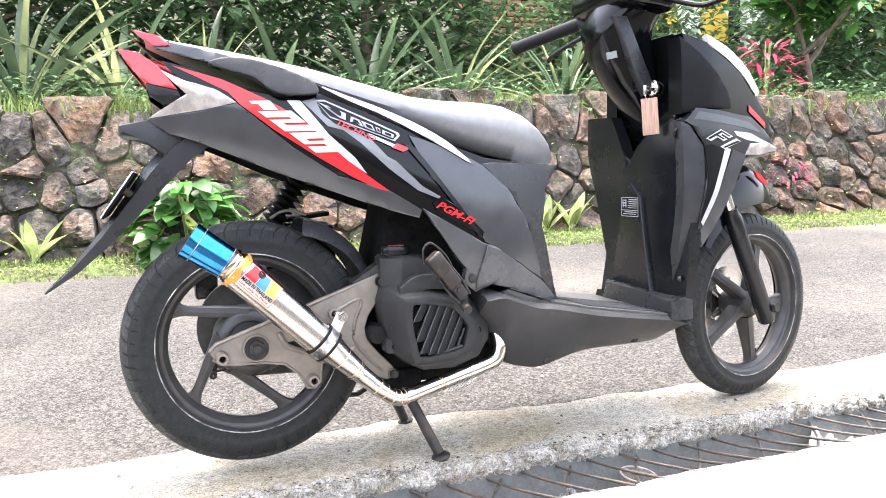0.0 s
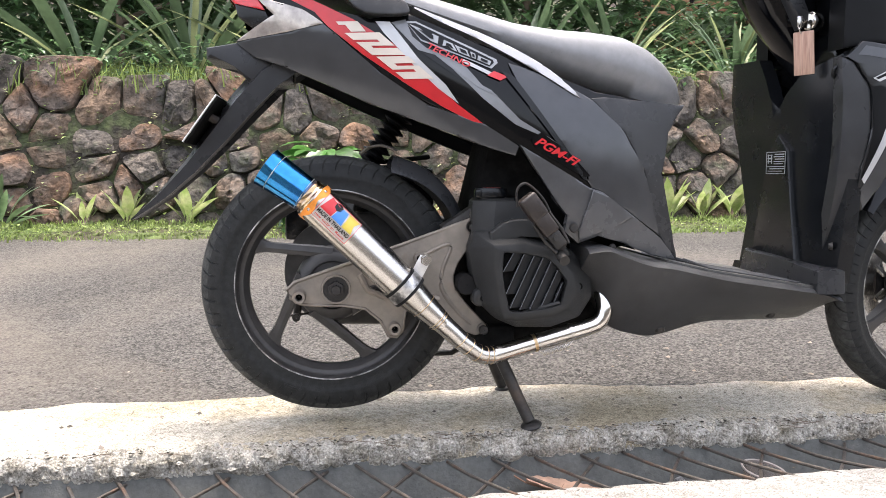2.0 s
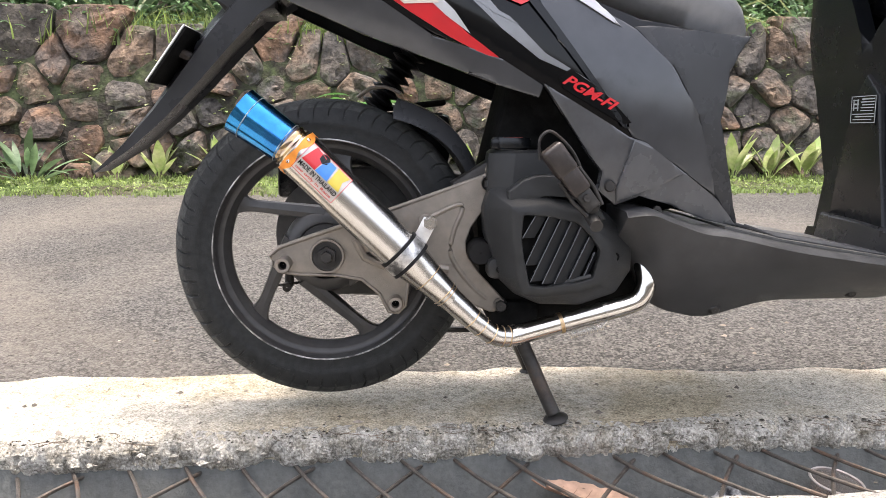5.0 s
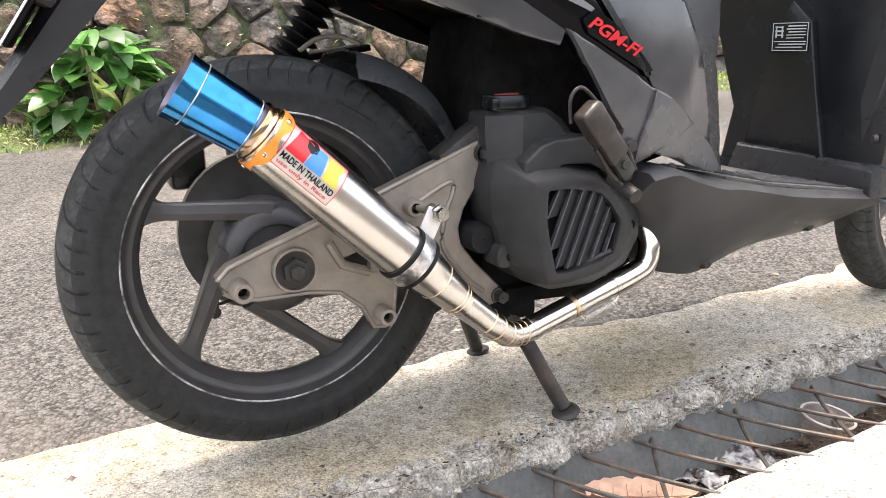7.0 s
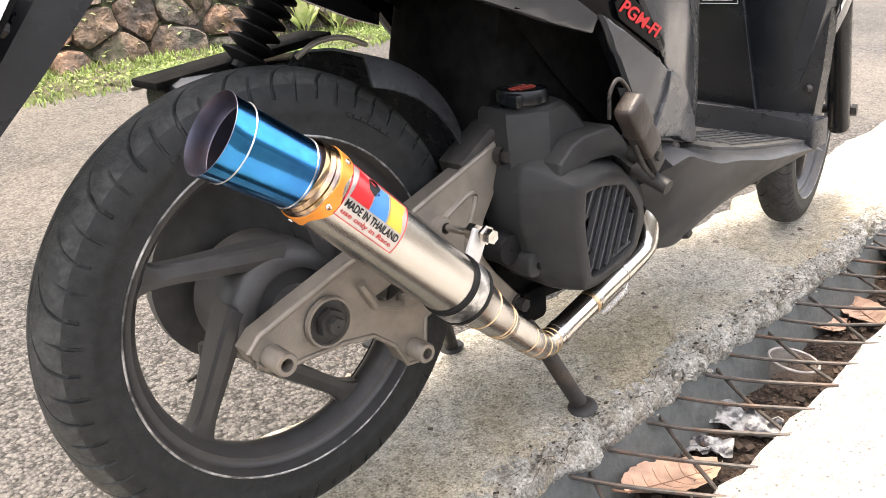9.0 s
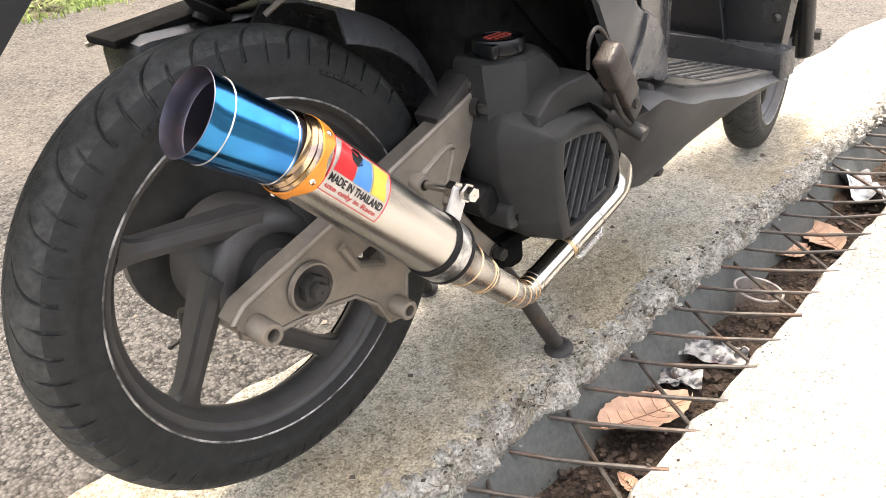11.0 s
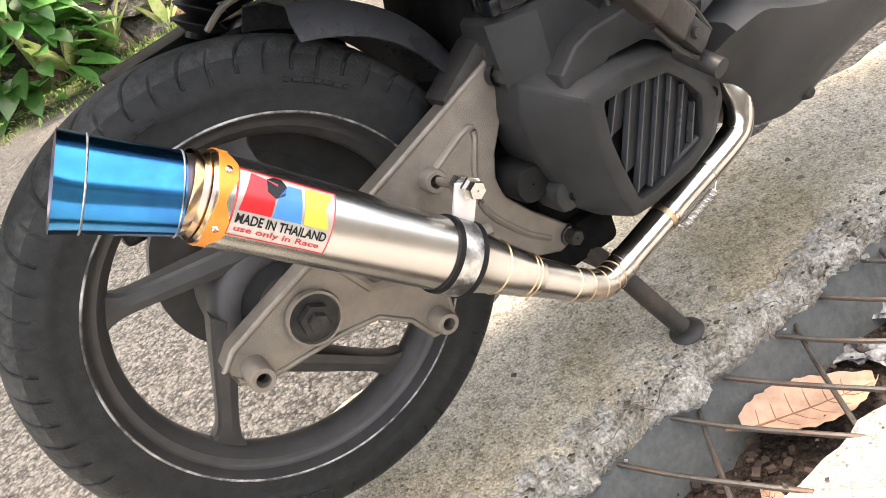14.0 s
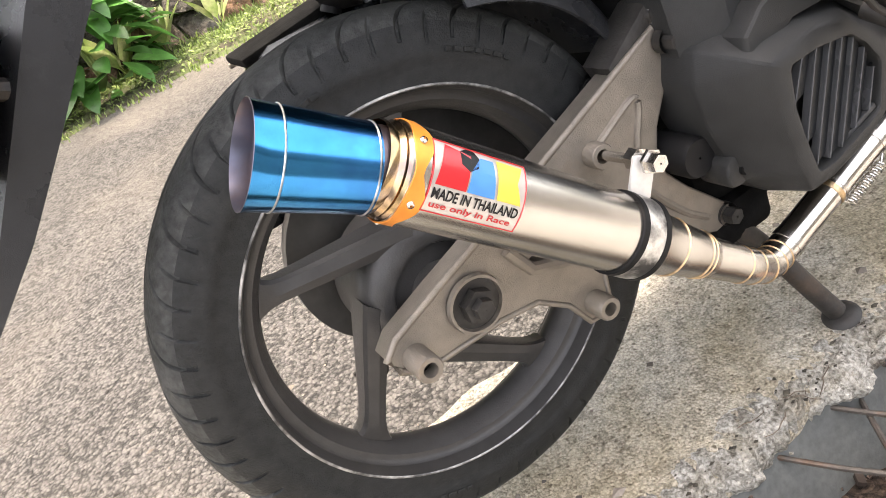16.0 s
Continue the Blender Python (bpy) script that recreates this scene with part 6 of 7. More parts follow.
head = spline([ELBOW, ELBOW.lerp(FRONT, 0.45), ELBOW.lerp(FRONT, 0.86), ELBOW.lerp(FRONT, 0.95) + Vector((0.002, 0, 0.01)), ELBOW.lerp(FRONT, 0.98) + Vector((0.002, 0.004, 0.035)), ELBOW.lerp(FRONT, 0.96) + Vector((0, 0.02, 0.075))], 6)
tube(bm, head, 0.0163, 24)
pipe = part("header_pipe", bm, CHROME, exhaust, "polished steel header pipe")
for f, w in ((0.06, 0.004), (0.36, 0.003), (0.4, 0.003), (0.68, 0.003)):
    bm = bmesh.new()
    lathe(bm, [(0.0155, -w), (0.0171, -w), (0.0171, w), (0.0155, w)], ELBOW.lerp(FRONT, f), FRONT - ELBOW, 28)
    part("pipe_ring", bm, WELD if f == 0.36 else STEEL, pipe)
bm = bmesh.new()
s0, s1 = ELBOW.lerp(FRONT, 0.4) + Vector((0.004, -0.012, -0.02)), ELBOW.lerp(FRONT, 0.64) + Vector((0.004, -0.012, -0.02))
ds, us, vs2 = ring_frame(s1 - s0)
tube(bm, [s0.lerp(s1, k / 110) + (us * math.cos(k * 0.95) + vs2 * math.sin(k * 0.95)) * 0.0052 for k in range(111)], 0.001, 5)
tube(bm, [s0, s0 + Vector((-0.008, 0.003, 0.008))], 0.0012, 6)
tube(bm, [s1, s1 + Vector((0.008, 0.003, 0.008))], 0.0012, 6)
part("spring", bm, STEEL, exhaust, "small steel retaining spring")

# clamp round the silencer with its strap to the swing arm stud
bm = bmesh.new()
dn = d2.normalized()
for h in (-0.0125, 0.0125):
    lathe(bm, [(0.032, -0.0026), (0.0357, -0.0026), (0.0359, 0.0026), (0.032, 0.0026)], CLAMP + dn * h, d2, 40, closed=True)
clamp = part("clamp_rubber", bm, RUBBER, exhaust, "black rubber clamp lining")
bm = bmesh.new()
lathe(bm, [(0.032, -0.01), (0.0352, -0.01), (0.0356, 0.0), (0.0352, 0.01), (0.032, 0.01)], CLAMP, d2, 40, closed=True)
part("clamp_band", bm, LIP, clamp, "chromed clamp band")
bm = bmesh.new()
top = Vector((0.166, -0.165, 0.333))
foot = CLAMP + u0 * 0.034
dd = (top - foot)
rot2 = dd.to_track_quat("X", "Y").to_matrix().to_4x4()
box(bm, foot.lerp(top, 0.55), (dd.length * 1.25, 0.022, 0.004), 0.001, rot2)
part("clamp_strap", bm, mat("white_strap", (0.7, 0.69, 0.67), 0.4, metal=0.4, var=0.15, scale=60), clamp, "pale metal hanger strap")
bm = bmesh.new()
tube(bm, [(0.163, -0.1, 0.33), (0.167, -0.166, 0.333)], 0.0045, 12)
lathe(bm, [(0.001, -0.018), (0.008, -0.018), (0.0085, -0.016), (0.0085, -0.008), (0.011, -0.008), (0.011, -0.005)], (0.168, -0.166, 0.3335), (0, 1, 0), 6)
lathe(bm, [(0.004, 0.0), (0.01, 0.0), (0.01, 0.01), (0.004, 0.01)], (0.167, -0.16, 0.333), (0, 1, 0), 6)
part("clamp_bolt", bm, STEEL, clamp, "steel stud with nuts")

# printed sticker round the silencer
def on_can(u, v, lift=0.0006):
    """u along the silencer from the band, v round it, in metres."""
    h = 0.009 + u
    r = 0.0357 - 0.0025 * max(0, (h - 0.02) / (Lc - 0.03)) + lift
    a = radians(119) - v / 0.0365
    return BAND + dn * h + (u0 * math.cos(a) - v0 * math.sin(a) * SIDE) * r


SIDE = -1.0 if v0.y < 0 else 1.0
SW, SH = 0.078, 0.052


def patch(u0_, u1_, v0_, v1_, lift, shape=None):
    bm = bmesh.new()
    rows = [[on_can(u0_ + (u1_ - u0_) * i / 8 + (shape(j / 8) if shape else 0), v0_ + (v1_ - v0_) * j / 8, lift) for j in range(9)] for i in range(9)]
    grid_skin(bm, rows)
    return bm


sticker2 = part("sticker", patch(0, SW, 0, SH, 0.0006), mat("sticker_silver", (0.52, 0.49, 0.455), 0.3, metal=0.5, var=0.08, scale=60), can, "printed foil sticker in red, blue and yellow")
def poly_on_can(pts, lift):
    bm = bmesh.new()
    bm.faces.new([bm.verts.new((x, 0, y)) for x, y in pts])
    for k in range(1, 14):
        bmesh.ops.bisect_plane(bm, geom=list(bm.verts) + list(bm.edges) + list(bm.faces), plane_co=(0, 0, 0.004 * k), plane_no=(0, 0, 1))
    bmesh.ops.triangulate(bm, faces=[f for f in bm.faces if len(f.verts) > 4])
    for v in bm.verts:
        v.co = on_can(v.co.x, v.co.z, lift)
    return bm


for pts, m in (([(0.003, 0.02), (0.009, 0.05), (0.03, 0.046), (0.028, 0.02)], RED),
               ([(0.029, 0.02), (0.031, 0.036), (0.038, 0.047), (0.049, 0.047), (0.052, 0.02)], mat("blue_print", (0.05, 0.22, 0.6), 0.35, var=0.08, scale=60)),
               ([(0.054, 0.02), (0.052, 0.049), (0.075, 0.049), (0.07, 0.035), (0.075, 0.02)], mat("yellow_print", (0.62, 0.48, 0.07), 0.35, var=0.08, scale=60)),
               ([(0.022, 0.038), (0.021, 0.048), (0.026, 0.051), (0.033, 0.051), (0.037, 0.046), (0.036, 0.038), (0.029, 0.034)], DARKPLASTIC)):
    part("sticker_shape", poly_on_can(pts, 0.0011), m, sticker2)
part("sticker_lettering", lettering("MADE IN THAILAND", 1, lambda u, v: on_can(0.003 + 0.072 * u, 0.0105 + 0.0075 * v, 0.0011), 0, 0.025), DARKPLASTIC, sticker2, "black printed words")
part("sticker_lettering", lettering("use only in Race", 1, lambda u, v: on_can(0.004 + 0.068 * u, 0.0025 + 0.0062 * v, 0.0011), 0, 0.02), RED, sticker2, "red printed words")
bm = bmesh.new()
for a, b in (((0, 0), (SW, 0)), ((SW, 0), (SW, SH)), ((SW, SH), (0, SH)), ((0, SH), (0, 0))):
    tube(bm, [on_can(a[0] + (b[0] - a[0]) * k / 8, a[1] + (b[1] - a[1]) * k / 8, 0.0009) for k in range(9)], 0.0005, 5)
part("sticker_border", bm, RED, sticker2)


# earth strip under the verge
bm = bmesh.new()
rows = []
for x in [-60, -8] + LINE + [9, 60]:
    e = 2.47 + 0.05 * noise.noise(Vector((x * 2.2, 7, 0))) + 0.03 * noise.noise(Vector((x * 9, 8, 0)))
    rows.append([(x, e, road_z(e) - 0.016), (x, e + 0.02, road_z(e) - 0.004), (x, e + 0.12, road_z(e + 0.12) + 0.004), (x, 2.8, road_z(2.8) + 0.01), (x, 3.0, road_z(3.0) + 0.01)])
grid_skin(bm, rows)
tagged(link("verge", bm, EARTH), "mossy earth verge at the foot of the wall", "verge", kind="structure")

# stones of the retaining wall
rng = random.Random(5)


def clip_cell(poly, m, n):
    out = []
    for i in range(len(poly)):
        a, b = poly[i], poly[(i + 1) % len(poly)]
        da, db = (a - m).dot(n), (b - m).dot(n)
        if da <= 0:
            out.append(a)
        if da * db < 0:
            out.append(a.lerp(b, da / (da - db)))
    return out


def wall_y(z):
    return 2.88 + 0.3 * min(max((z - 0.15) / 0.8, 0), 1.2)


wall = bpy.data.objects["retaining_wall"]
seeds = []
for row in range(5):
    x = -2.9 + rng.uniform(0, 0.15)
    while x < 6.4:
        w = rng.choice((rng.uniform(0.1, 0.17), rng.uniform(0.17, 0.27), rng.uniform(0.22, 0.33)))
        seeds.append(Vector((x + w / 2, 0.21 + 0.166 * row + rng.uniform(-0.07, 0.07))))
        x += w
for i, s in enumerate(seeds):
    cell = [s + Vector(c) for c in ((-0.3, -0.22), (0.3, -0.22), (0.3, 0.22), (-0.3, 0.22))]
    for t in seeds:
        if t is not s and (t - s).length < 0.65:
            cell = clip_cell(cell, (s + t) / 2, t - s)
            if len(cell) < 3:
                break
    if len(cell) < 3:
        continue
    c = sum(cell, Vector((0, 0))) / len(cell)
    gap = rng.uniform(0.002, 0.009)
    per = sum((b - a).length for a, b in zip(cell, cell[1:] + cell[:1]))
    ring = []
    for a, b in zip(cell, cell[1:] + cell[:1]):
        steps = max(1, round((b - a).length / per * 22))
        for k in range(steps):
            p = a.lerp(b, (k + 0.5) / steps)
            r = (p - c).length
            wob = 1 + 0.1 * noise.noise(Vector((p.x * 16, p.y * 16, i)))
            ring.append(c + (p - c) * max(0.3, 1 - gap / max(r, 0.02)) * wob)
    n = len(ring)
    for _ in range(1):
        ring = [ring[k] * 0.84 + (ring[k - 1] + ring[(k + 1) % n]) * 0.08 for k in range(n)]
    verts, faces = [], []
    deep = rng.uniform(0.05, 0.1)
    tx, tz = rng.uniform(-2.6, 2.6), rng.uniform(-2.0, 2.6)
    # two or three broken planes cut the face
    cuts = [(Vector((math.cos(q), math.sin(q))), rng.uniform(0.4, 1.5)) for q in [rng.uniform(0, 6.28) for _ in range(3)]]
    levels = ((1.0, -0.25), (1.0, 0.4), (0.975, 0.78), (0.91, 0.96), (0.7, 1.0), (0.45, 1.0), (0.2, 1.0))
    for f, d in levels:
        for q in ring:
            p = c + (q - c) * f
            v = Vector((p.x, p.y, i * 3.1))
            face = 1 + tx * (p.x - c.x) + tz * (p.y - c.y)
            for no, st in cuts:
                face -= max(0.0, (p - c).dot(no) - 0.03) * st * 5
            rough = 0.45 * noise.noise(v * 11) + 0.22 * noise.noise(v * 27) + 0.12 * noise.noise(v * 60)
            verts.append((p.x, wall_y(p.y) + 0.03 - deep * max(d, 0) * max(0.35, face + rough * (0.4 + 0.6 * d)) + (0.06 if d < 0 else 0), p.y))
    verts.append((c.x, wall_y(c.y) + 0.03 - deep * (1.03 + 0.3 * noise.noise(Vector((c.x * 11, c.y * 11, i * 3.1)))), c.y))
    m = len(levels) - 1
    for k in range(m):
        for j in range(n):
            faces.append((k * n + j, k * n + (j + 1) % n, (k + 1) * n + (j + 1) % n, (k + 1) * n + j))
    for j in range(n):
        faces.append((m * n + j, m * n + (j + 1) % n, (m + 1) * n))
    me = bpy.data.meshes.new("stone")
    me.from_pydata(verts, [], faces)
    me.materials.append(rng.choice((STONE, STONE, STONEGREY, STONERUST)))
    me.polygons.foreach_set("use_smooth", [True] * len(me.polygons))
    me.set_sharp_from_angle(angle=radians(22))
    ob = new("stone", me)
    ob.parent = wall


# leaves
def leaf_mesh(name, length, width, material, bend=0.25, fold=0.12, n=5, stalk=0.0):
    """A pointed leaf along +x, folded at its rib and arching down."""
    bm = bmesh.new()
    rows = []
    for i in range(n + 1):
        t = i / n
        w = width * 0.5 * max(math.sin(math.pi * min(t * 0.96 + 0.04, 1)) ** 0.8, 0.02)
        x, z = length * t, -bend * length * t * t
        if stalk and t < stalk:
            w = width * 0.05
        rows.append([(x, -w, z + fold * w), (x, 0, z), (x, w, z + fold * w)])
    grid_skin(bm, rows)
    me = bpy.data.meshes.new(name)
    bm.to_mesh(me)
    bm.free()
    me.materials.append(material)
    me.polygons.foreach_set("use_smooth", [True] * len(me.polygons))
    return me


def cloud(name, place, count, size, material, label, category="foliage", seed=1, droop=0.4, slim=0.4):
    """Many loose leaves as one mesh; place(r) gives a leaf's spot."""
    r = random.Random(seed)
    verts, faces = [], []
    for _ in range(count):
        p = Vector(place(r))
        L = size * r.uniform(0.6, 1.3)
        a, e = r.uniform(0, 2 * math.pi), r.uniform(-droop, 0.7)
        d = Vector((math.cos(a) * math.cos(e), math.sin(a) * math.cos(e), math.sin(e)))
        s = d.cross(Vector((0, 0, 1))).normalized() * L * slim * 0.5
        u = s.cross(d).normalized() * L * 0.06
        b = len(verts)
        dip = Vector((0, 0, -0.15 * L))
        verts += [p, p + d * L * 0.4 + s + u, p + d * L * 0.45, p + d * L * 0.4 - s + u, p + d * L + dip]
        faces += [(b, b + 1, b + 2), (b, b + 2, b + 3), (b + 1, b + 4, b + 2), (b + 2, b + 4, b + 3)]
    me = bpy.data.meshes.new(name)
    me.from_pydata(verts, [], faces)
    me.materials.append(material)
    return tagged(new(name, me), label, category, kind="stuff")


def blades(name, place, count, height, material, label, seed=1, width=0.006, lean=0.5):
    r = random.Random(seed)
    verts, faces = [], []
    for _ in range(count):
        p = Vector(place(r))
        h = height * r.uniform(0.5, 1.3)
        a = r.uniform(0, 2 * math.pi)
        o = Vector((math.cos(a), math.sin(a), 0))
        s = Vector((-o.y, o.x, 0)) * width * r.uniform(0.7, 1.4)
        k = r.uniform(0.1, lean)
        b = len(verts)
        verts += [p - s, p + s, p + o * h * k * 0.4 + Vector((0, 0, h * 0.6)) + s * 0.7, p + o * h * k * 0.4 + Vector((0, 0, h * 0.6)) - s * 0.7, p + o * h * k + Vector((0, 0, h))]
        faces += [(b, b + 1, b + 2, b + 3), (b + 3, b + 2, b + 4)]
    me = bpy.data.meshes.new(name)
    me.from_pydata(verts, [], faces)
    me.materials.append(material)
    return tagged(new(name, me), label, "grass", kind="stuff")


def plant(name, label, at, leaves, material, count, tilt, category="plant", group="", seed=1, stem=None, height=0.0, size=(0.8, 1.2)):
    """A rosette or a bush of separate leaves on shared meshes."""
    r = random.Random(seed)
    e = thing(name, label, category, group, at)
    if stem:
        for k in range(stem):
            a = r.uniform(0, 2 * math.pi)
            bm = bmesh.new()
            tube(bm, spline([(0, 0, -0.05), (0.02 * math.cos(a), 0.02 * math.sin(a), height * 0.4), (0.05 * math.cos(a), 0.05 * math.sin(a), height)], 3), [0.008] * 6 + [0.005], 6)
            part("stem", bm, LEAFLIGHT, e)
    for k in range(count):
        o = new("leaf", r.choice(leaves))
        o.parent = e
        a = k * 2.4 + r.uniform(-0.4, 0.4)
        up = radians(r.uniform(*tilt))
        f = k / max(count - 1, 1)
        rad = 0.012 + (0.0 if not height else 0.05 + 0.6 * height * math.sin(math.pi * (0.15 + 0.8 * f)) * r.uniform(0.3, 0.62))
        o.location = (rad * math.cos(a), rad * math.sin(a), 0.01 + height * f * r.uniform(0.85, 1.1))
        o.rotation_euler = (r.uniform(-0.4, 0.4), -up, a)
        sc = r.uniform(*size)
        o.scale = (sc, sc, sc)
    return e


SPEAR = [leaf_mesh("leaf", 0.31, 0.082, LEAFLIGHT, 0.16, 0.3, 6, 0.25), leaf_mesh("leaf", 0.27, 0.074, LEAFLIGHT, 0.3, 0.3, 6, 0.22), leaf_mesh("leaf", 0.27, 0.07, LEAFLIGHT, 0.22, 0.25, 6, 0.25)]
BROAD = [leaf_mesh("leaf", 0.13, 0.07, LEAFMAT, 0.25, 0.2, 6, 0.08), leaf_mesh("leaf", 0.15, 0.075, LEAFMAT, 0.35, 0.2, 6, 0.1), leaf_mesh("leaf", 0.1, 0.055, LEAFMAT, 0.2, 0.25, 5, 0.1)]
SWORD = [leaf_mesh("leaf", 0.75, 0.055, STRAP, 0.35, 0.5, 8), leaf_mesh("leaf", 0.6, 0.05, STRAP, 0.55, 0.5, 8), leaf_mesh("leaf", 0.68, 0.03, STRAPEDGE, 0.45, 0.5, 8)]
for k, (px, py, pz, n, sc) in enumerate([(-0.242, 2.72, 0.2, 8, 1.0), (0.068, 2.84, 0.21, 9, 1.05), (0.256, 2.86, 0.21, 8, 1.0), (0.5, 2.87, 0.21, 6, 0.85), (-0.8, 2.85, 0.21, 9, 1.1), (-1.12, 2.87, 0.21, 8, 1.05), (-1.34, 2.87, 0.21, 7, 0.9), (1.93, 2.86, 0.21, 10, 1.25), (2.12, 2.84, 0.21, 8, 1.0), (2.32, 2.86, 0.21, 9, 1.15)]):
    plant("spear_plant", "light green spear-leaved plant at the foot of the wall", (px, py, pz), SPEAR, None, n, (52, 82), "plant", "spear-leaved plants along the wall", 20 + k, size=(0.55 * sc, 0.85 * sc))
plant("broadleaf_bush", "dark green broad-leaved bush before the stone wall", (-0.03, 2.76, 0.2), BROAD, None, 150, (-35, 35), "bush", "", 3, stem=4, height=0.42, size=(1.0, 1.45))
plant("fern", "low dark green fern-like weed by the verge", (-1.76, 2.8, 0.2), [leaf_mesh("leaf", 0.2, 0.035, LEAFDARK, 0.3, 0.2, 6)], None, 26, (10, 70), "weed", "", 8, height=0.1)
for k, (px, py, pz, n, sc) in enumerate([(2.75, 3.75, 0.98, 30, 1.15), (-0.95, 4.0, 1.0, 26, 1.5), (-1.6, 3.9, 1.0, 22, 1.4), (0.2, 4.3, 1.05, 22, 1.3), (0.75, 4.4, 1.05, 20, 1.25), (1.35, 4.15, 1.02, 26, 1.3), (-0.35, 4.2, 1.02, 26, 1.45), (2.1, 4.3, 1.05, 22, 1.3), (-0.42, 3.45, 0.95, 8, 0.6), (0.05, 3.4, 0.95, 7, 0.5)]):
    plant("sword_plant", "grey-green sword-leaved plant with cream edges on the bank", (px, py, pz), SWORD, None, n, (28, 86), "plant", "sword-leaved plants on the bank", 60 + k, size=(0.7 * sc, 1.05 * sc))
plant("red_shrub", "thin shrub with dark red leaves on the bank", (4.85, 4.0, 1.1), [leaf_mesh("leaf", 0.16, 0.035, REDLEAF, 0.4, 0.2, 4)], None, 90, (-20, 60), "shrub", "red-leaved shrubs", 5, stem=3, height=0.55)
plant("red_shrub", "low red-leaved shrub hanging over the stone wall", (4.12, 2.94, 0.42), [leaf_mesh("leaf", 0.06, 0.018, REDLEAF, 0.4, 0.2, 4)], None, 60, (-40, 50), "shrub", "red-leaved shrubs", 6, height=0.2)

# grass and weeds
blades("verge_grass", lambda r: (lambda x, y: (x, y, road_z(y) - 0.012 + 0.03 * max(0, (y - 2.6) / 0.3)))(r.uniform(-3, 6.5), 2.44 + 0.45 * r.random() ** 0.8 + 0.05 * math.sin(r.random() * 6)), 20000, 0.022, GRASS, "short yellow-green grass on the road verge", 2, 0.004, 0.9)
cloud("verge_weeds", lambda r: (r.uniform(-3, 6.5), r.uniform(2.5, 2.9), r.uniform(0.172, 0.225)), 11000, 0.026, GRASS, "small-leaved weeds on the road verge", "weeds", 12, 0.2, 0.5)
cloud("wall_weeds", lambda r: (lambda z: (r.uniform(-3, 6.4), wall_y(z) - r.uniform(0.0, 0.06), z))(0.22 + 0.75 * r.random()), 1500, 0.035, LEAFLIGHT, "small weeds growing from the wall joints", "weeds", 13, 0.2, 0.5)
blades("bank_grass", lambda r: (lambda y: (r.uniform(-3, 7), y, 0.93 + 0.12 * (y - 3.2)))(3.15 + 1.6 * r.random()), 16000, 0.16, GRASS, "fresh long grass on the bank above the wall", 4, 0.005, 0.9)
cloud("bank_weeds", lambda r: (r.uniform(-3, 7), r.uniform(3.15, 4.4), r.uniform(0.93, 1.25)), 9000, 0.07, UNDERLEAF, "bright green leafy weeds on the bank", "weeds", 5, 0.2, 0.42)
cloud("bank_undergrowth", lambda r: (r.uniform(-4, 8), r.uniform(4.6, 5.8), 0.95 + 1.4 * r.random() ** 1.3), 15000, 0.12, UNDERLEAF, "green undergrowth on the bank", "undergrowth", 6, 0.5, 0.42)


def in_gap(x, y, z):
    """The two gaps in the thicket, towards the house and the brick wall."""
    u, w = (x + 0.15) / (y + 1.7), (z - 0.6) / (y + 1.7)
    return (0.715 < u < 0.85 and w > 0.15) or (0.42 < u < 0.51 and w > 0.185)


def hedge(r):
    while True:
        x = r.uniform(-6, 14)
        y = r.uniform(5.0, 8.0)
        z = 1.0 + 3.2 * r.random() + 0.5 * noise.noise(Vector((x * 0.8, y, 3)))
        if not in_gap(x, y, z) or r.random() < 0.06:
            return (x, y, z)


cloud("far_thicket", hedge, 34000, 0.24, LEAFDARK, "dense dark green thicket behind the bank", "thicket", 7, 0.6, 0.4)
cloud("far_thicket_light", lambda r: (lambda c: (c[0], c[1] - 0.6, c[2]))(hedge(r)), 9000, 0.18, UNDERLEAF, "sunlit lighter leaves in the thicket", "thicket", 9, 0.6, 0.35)


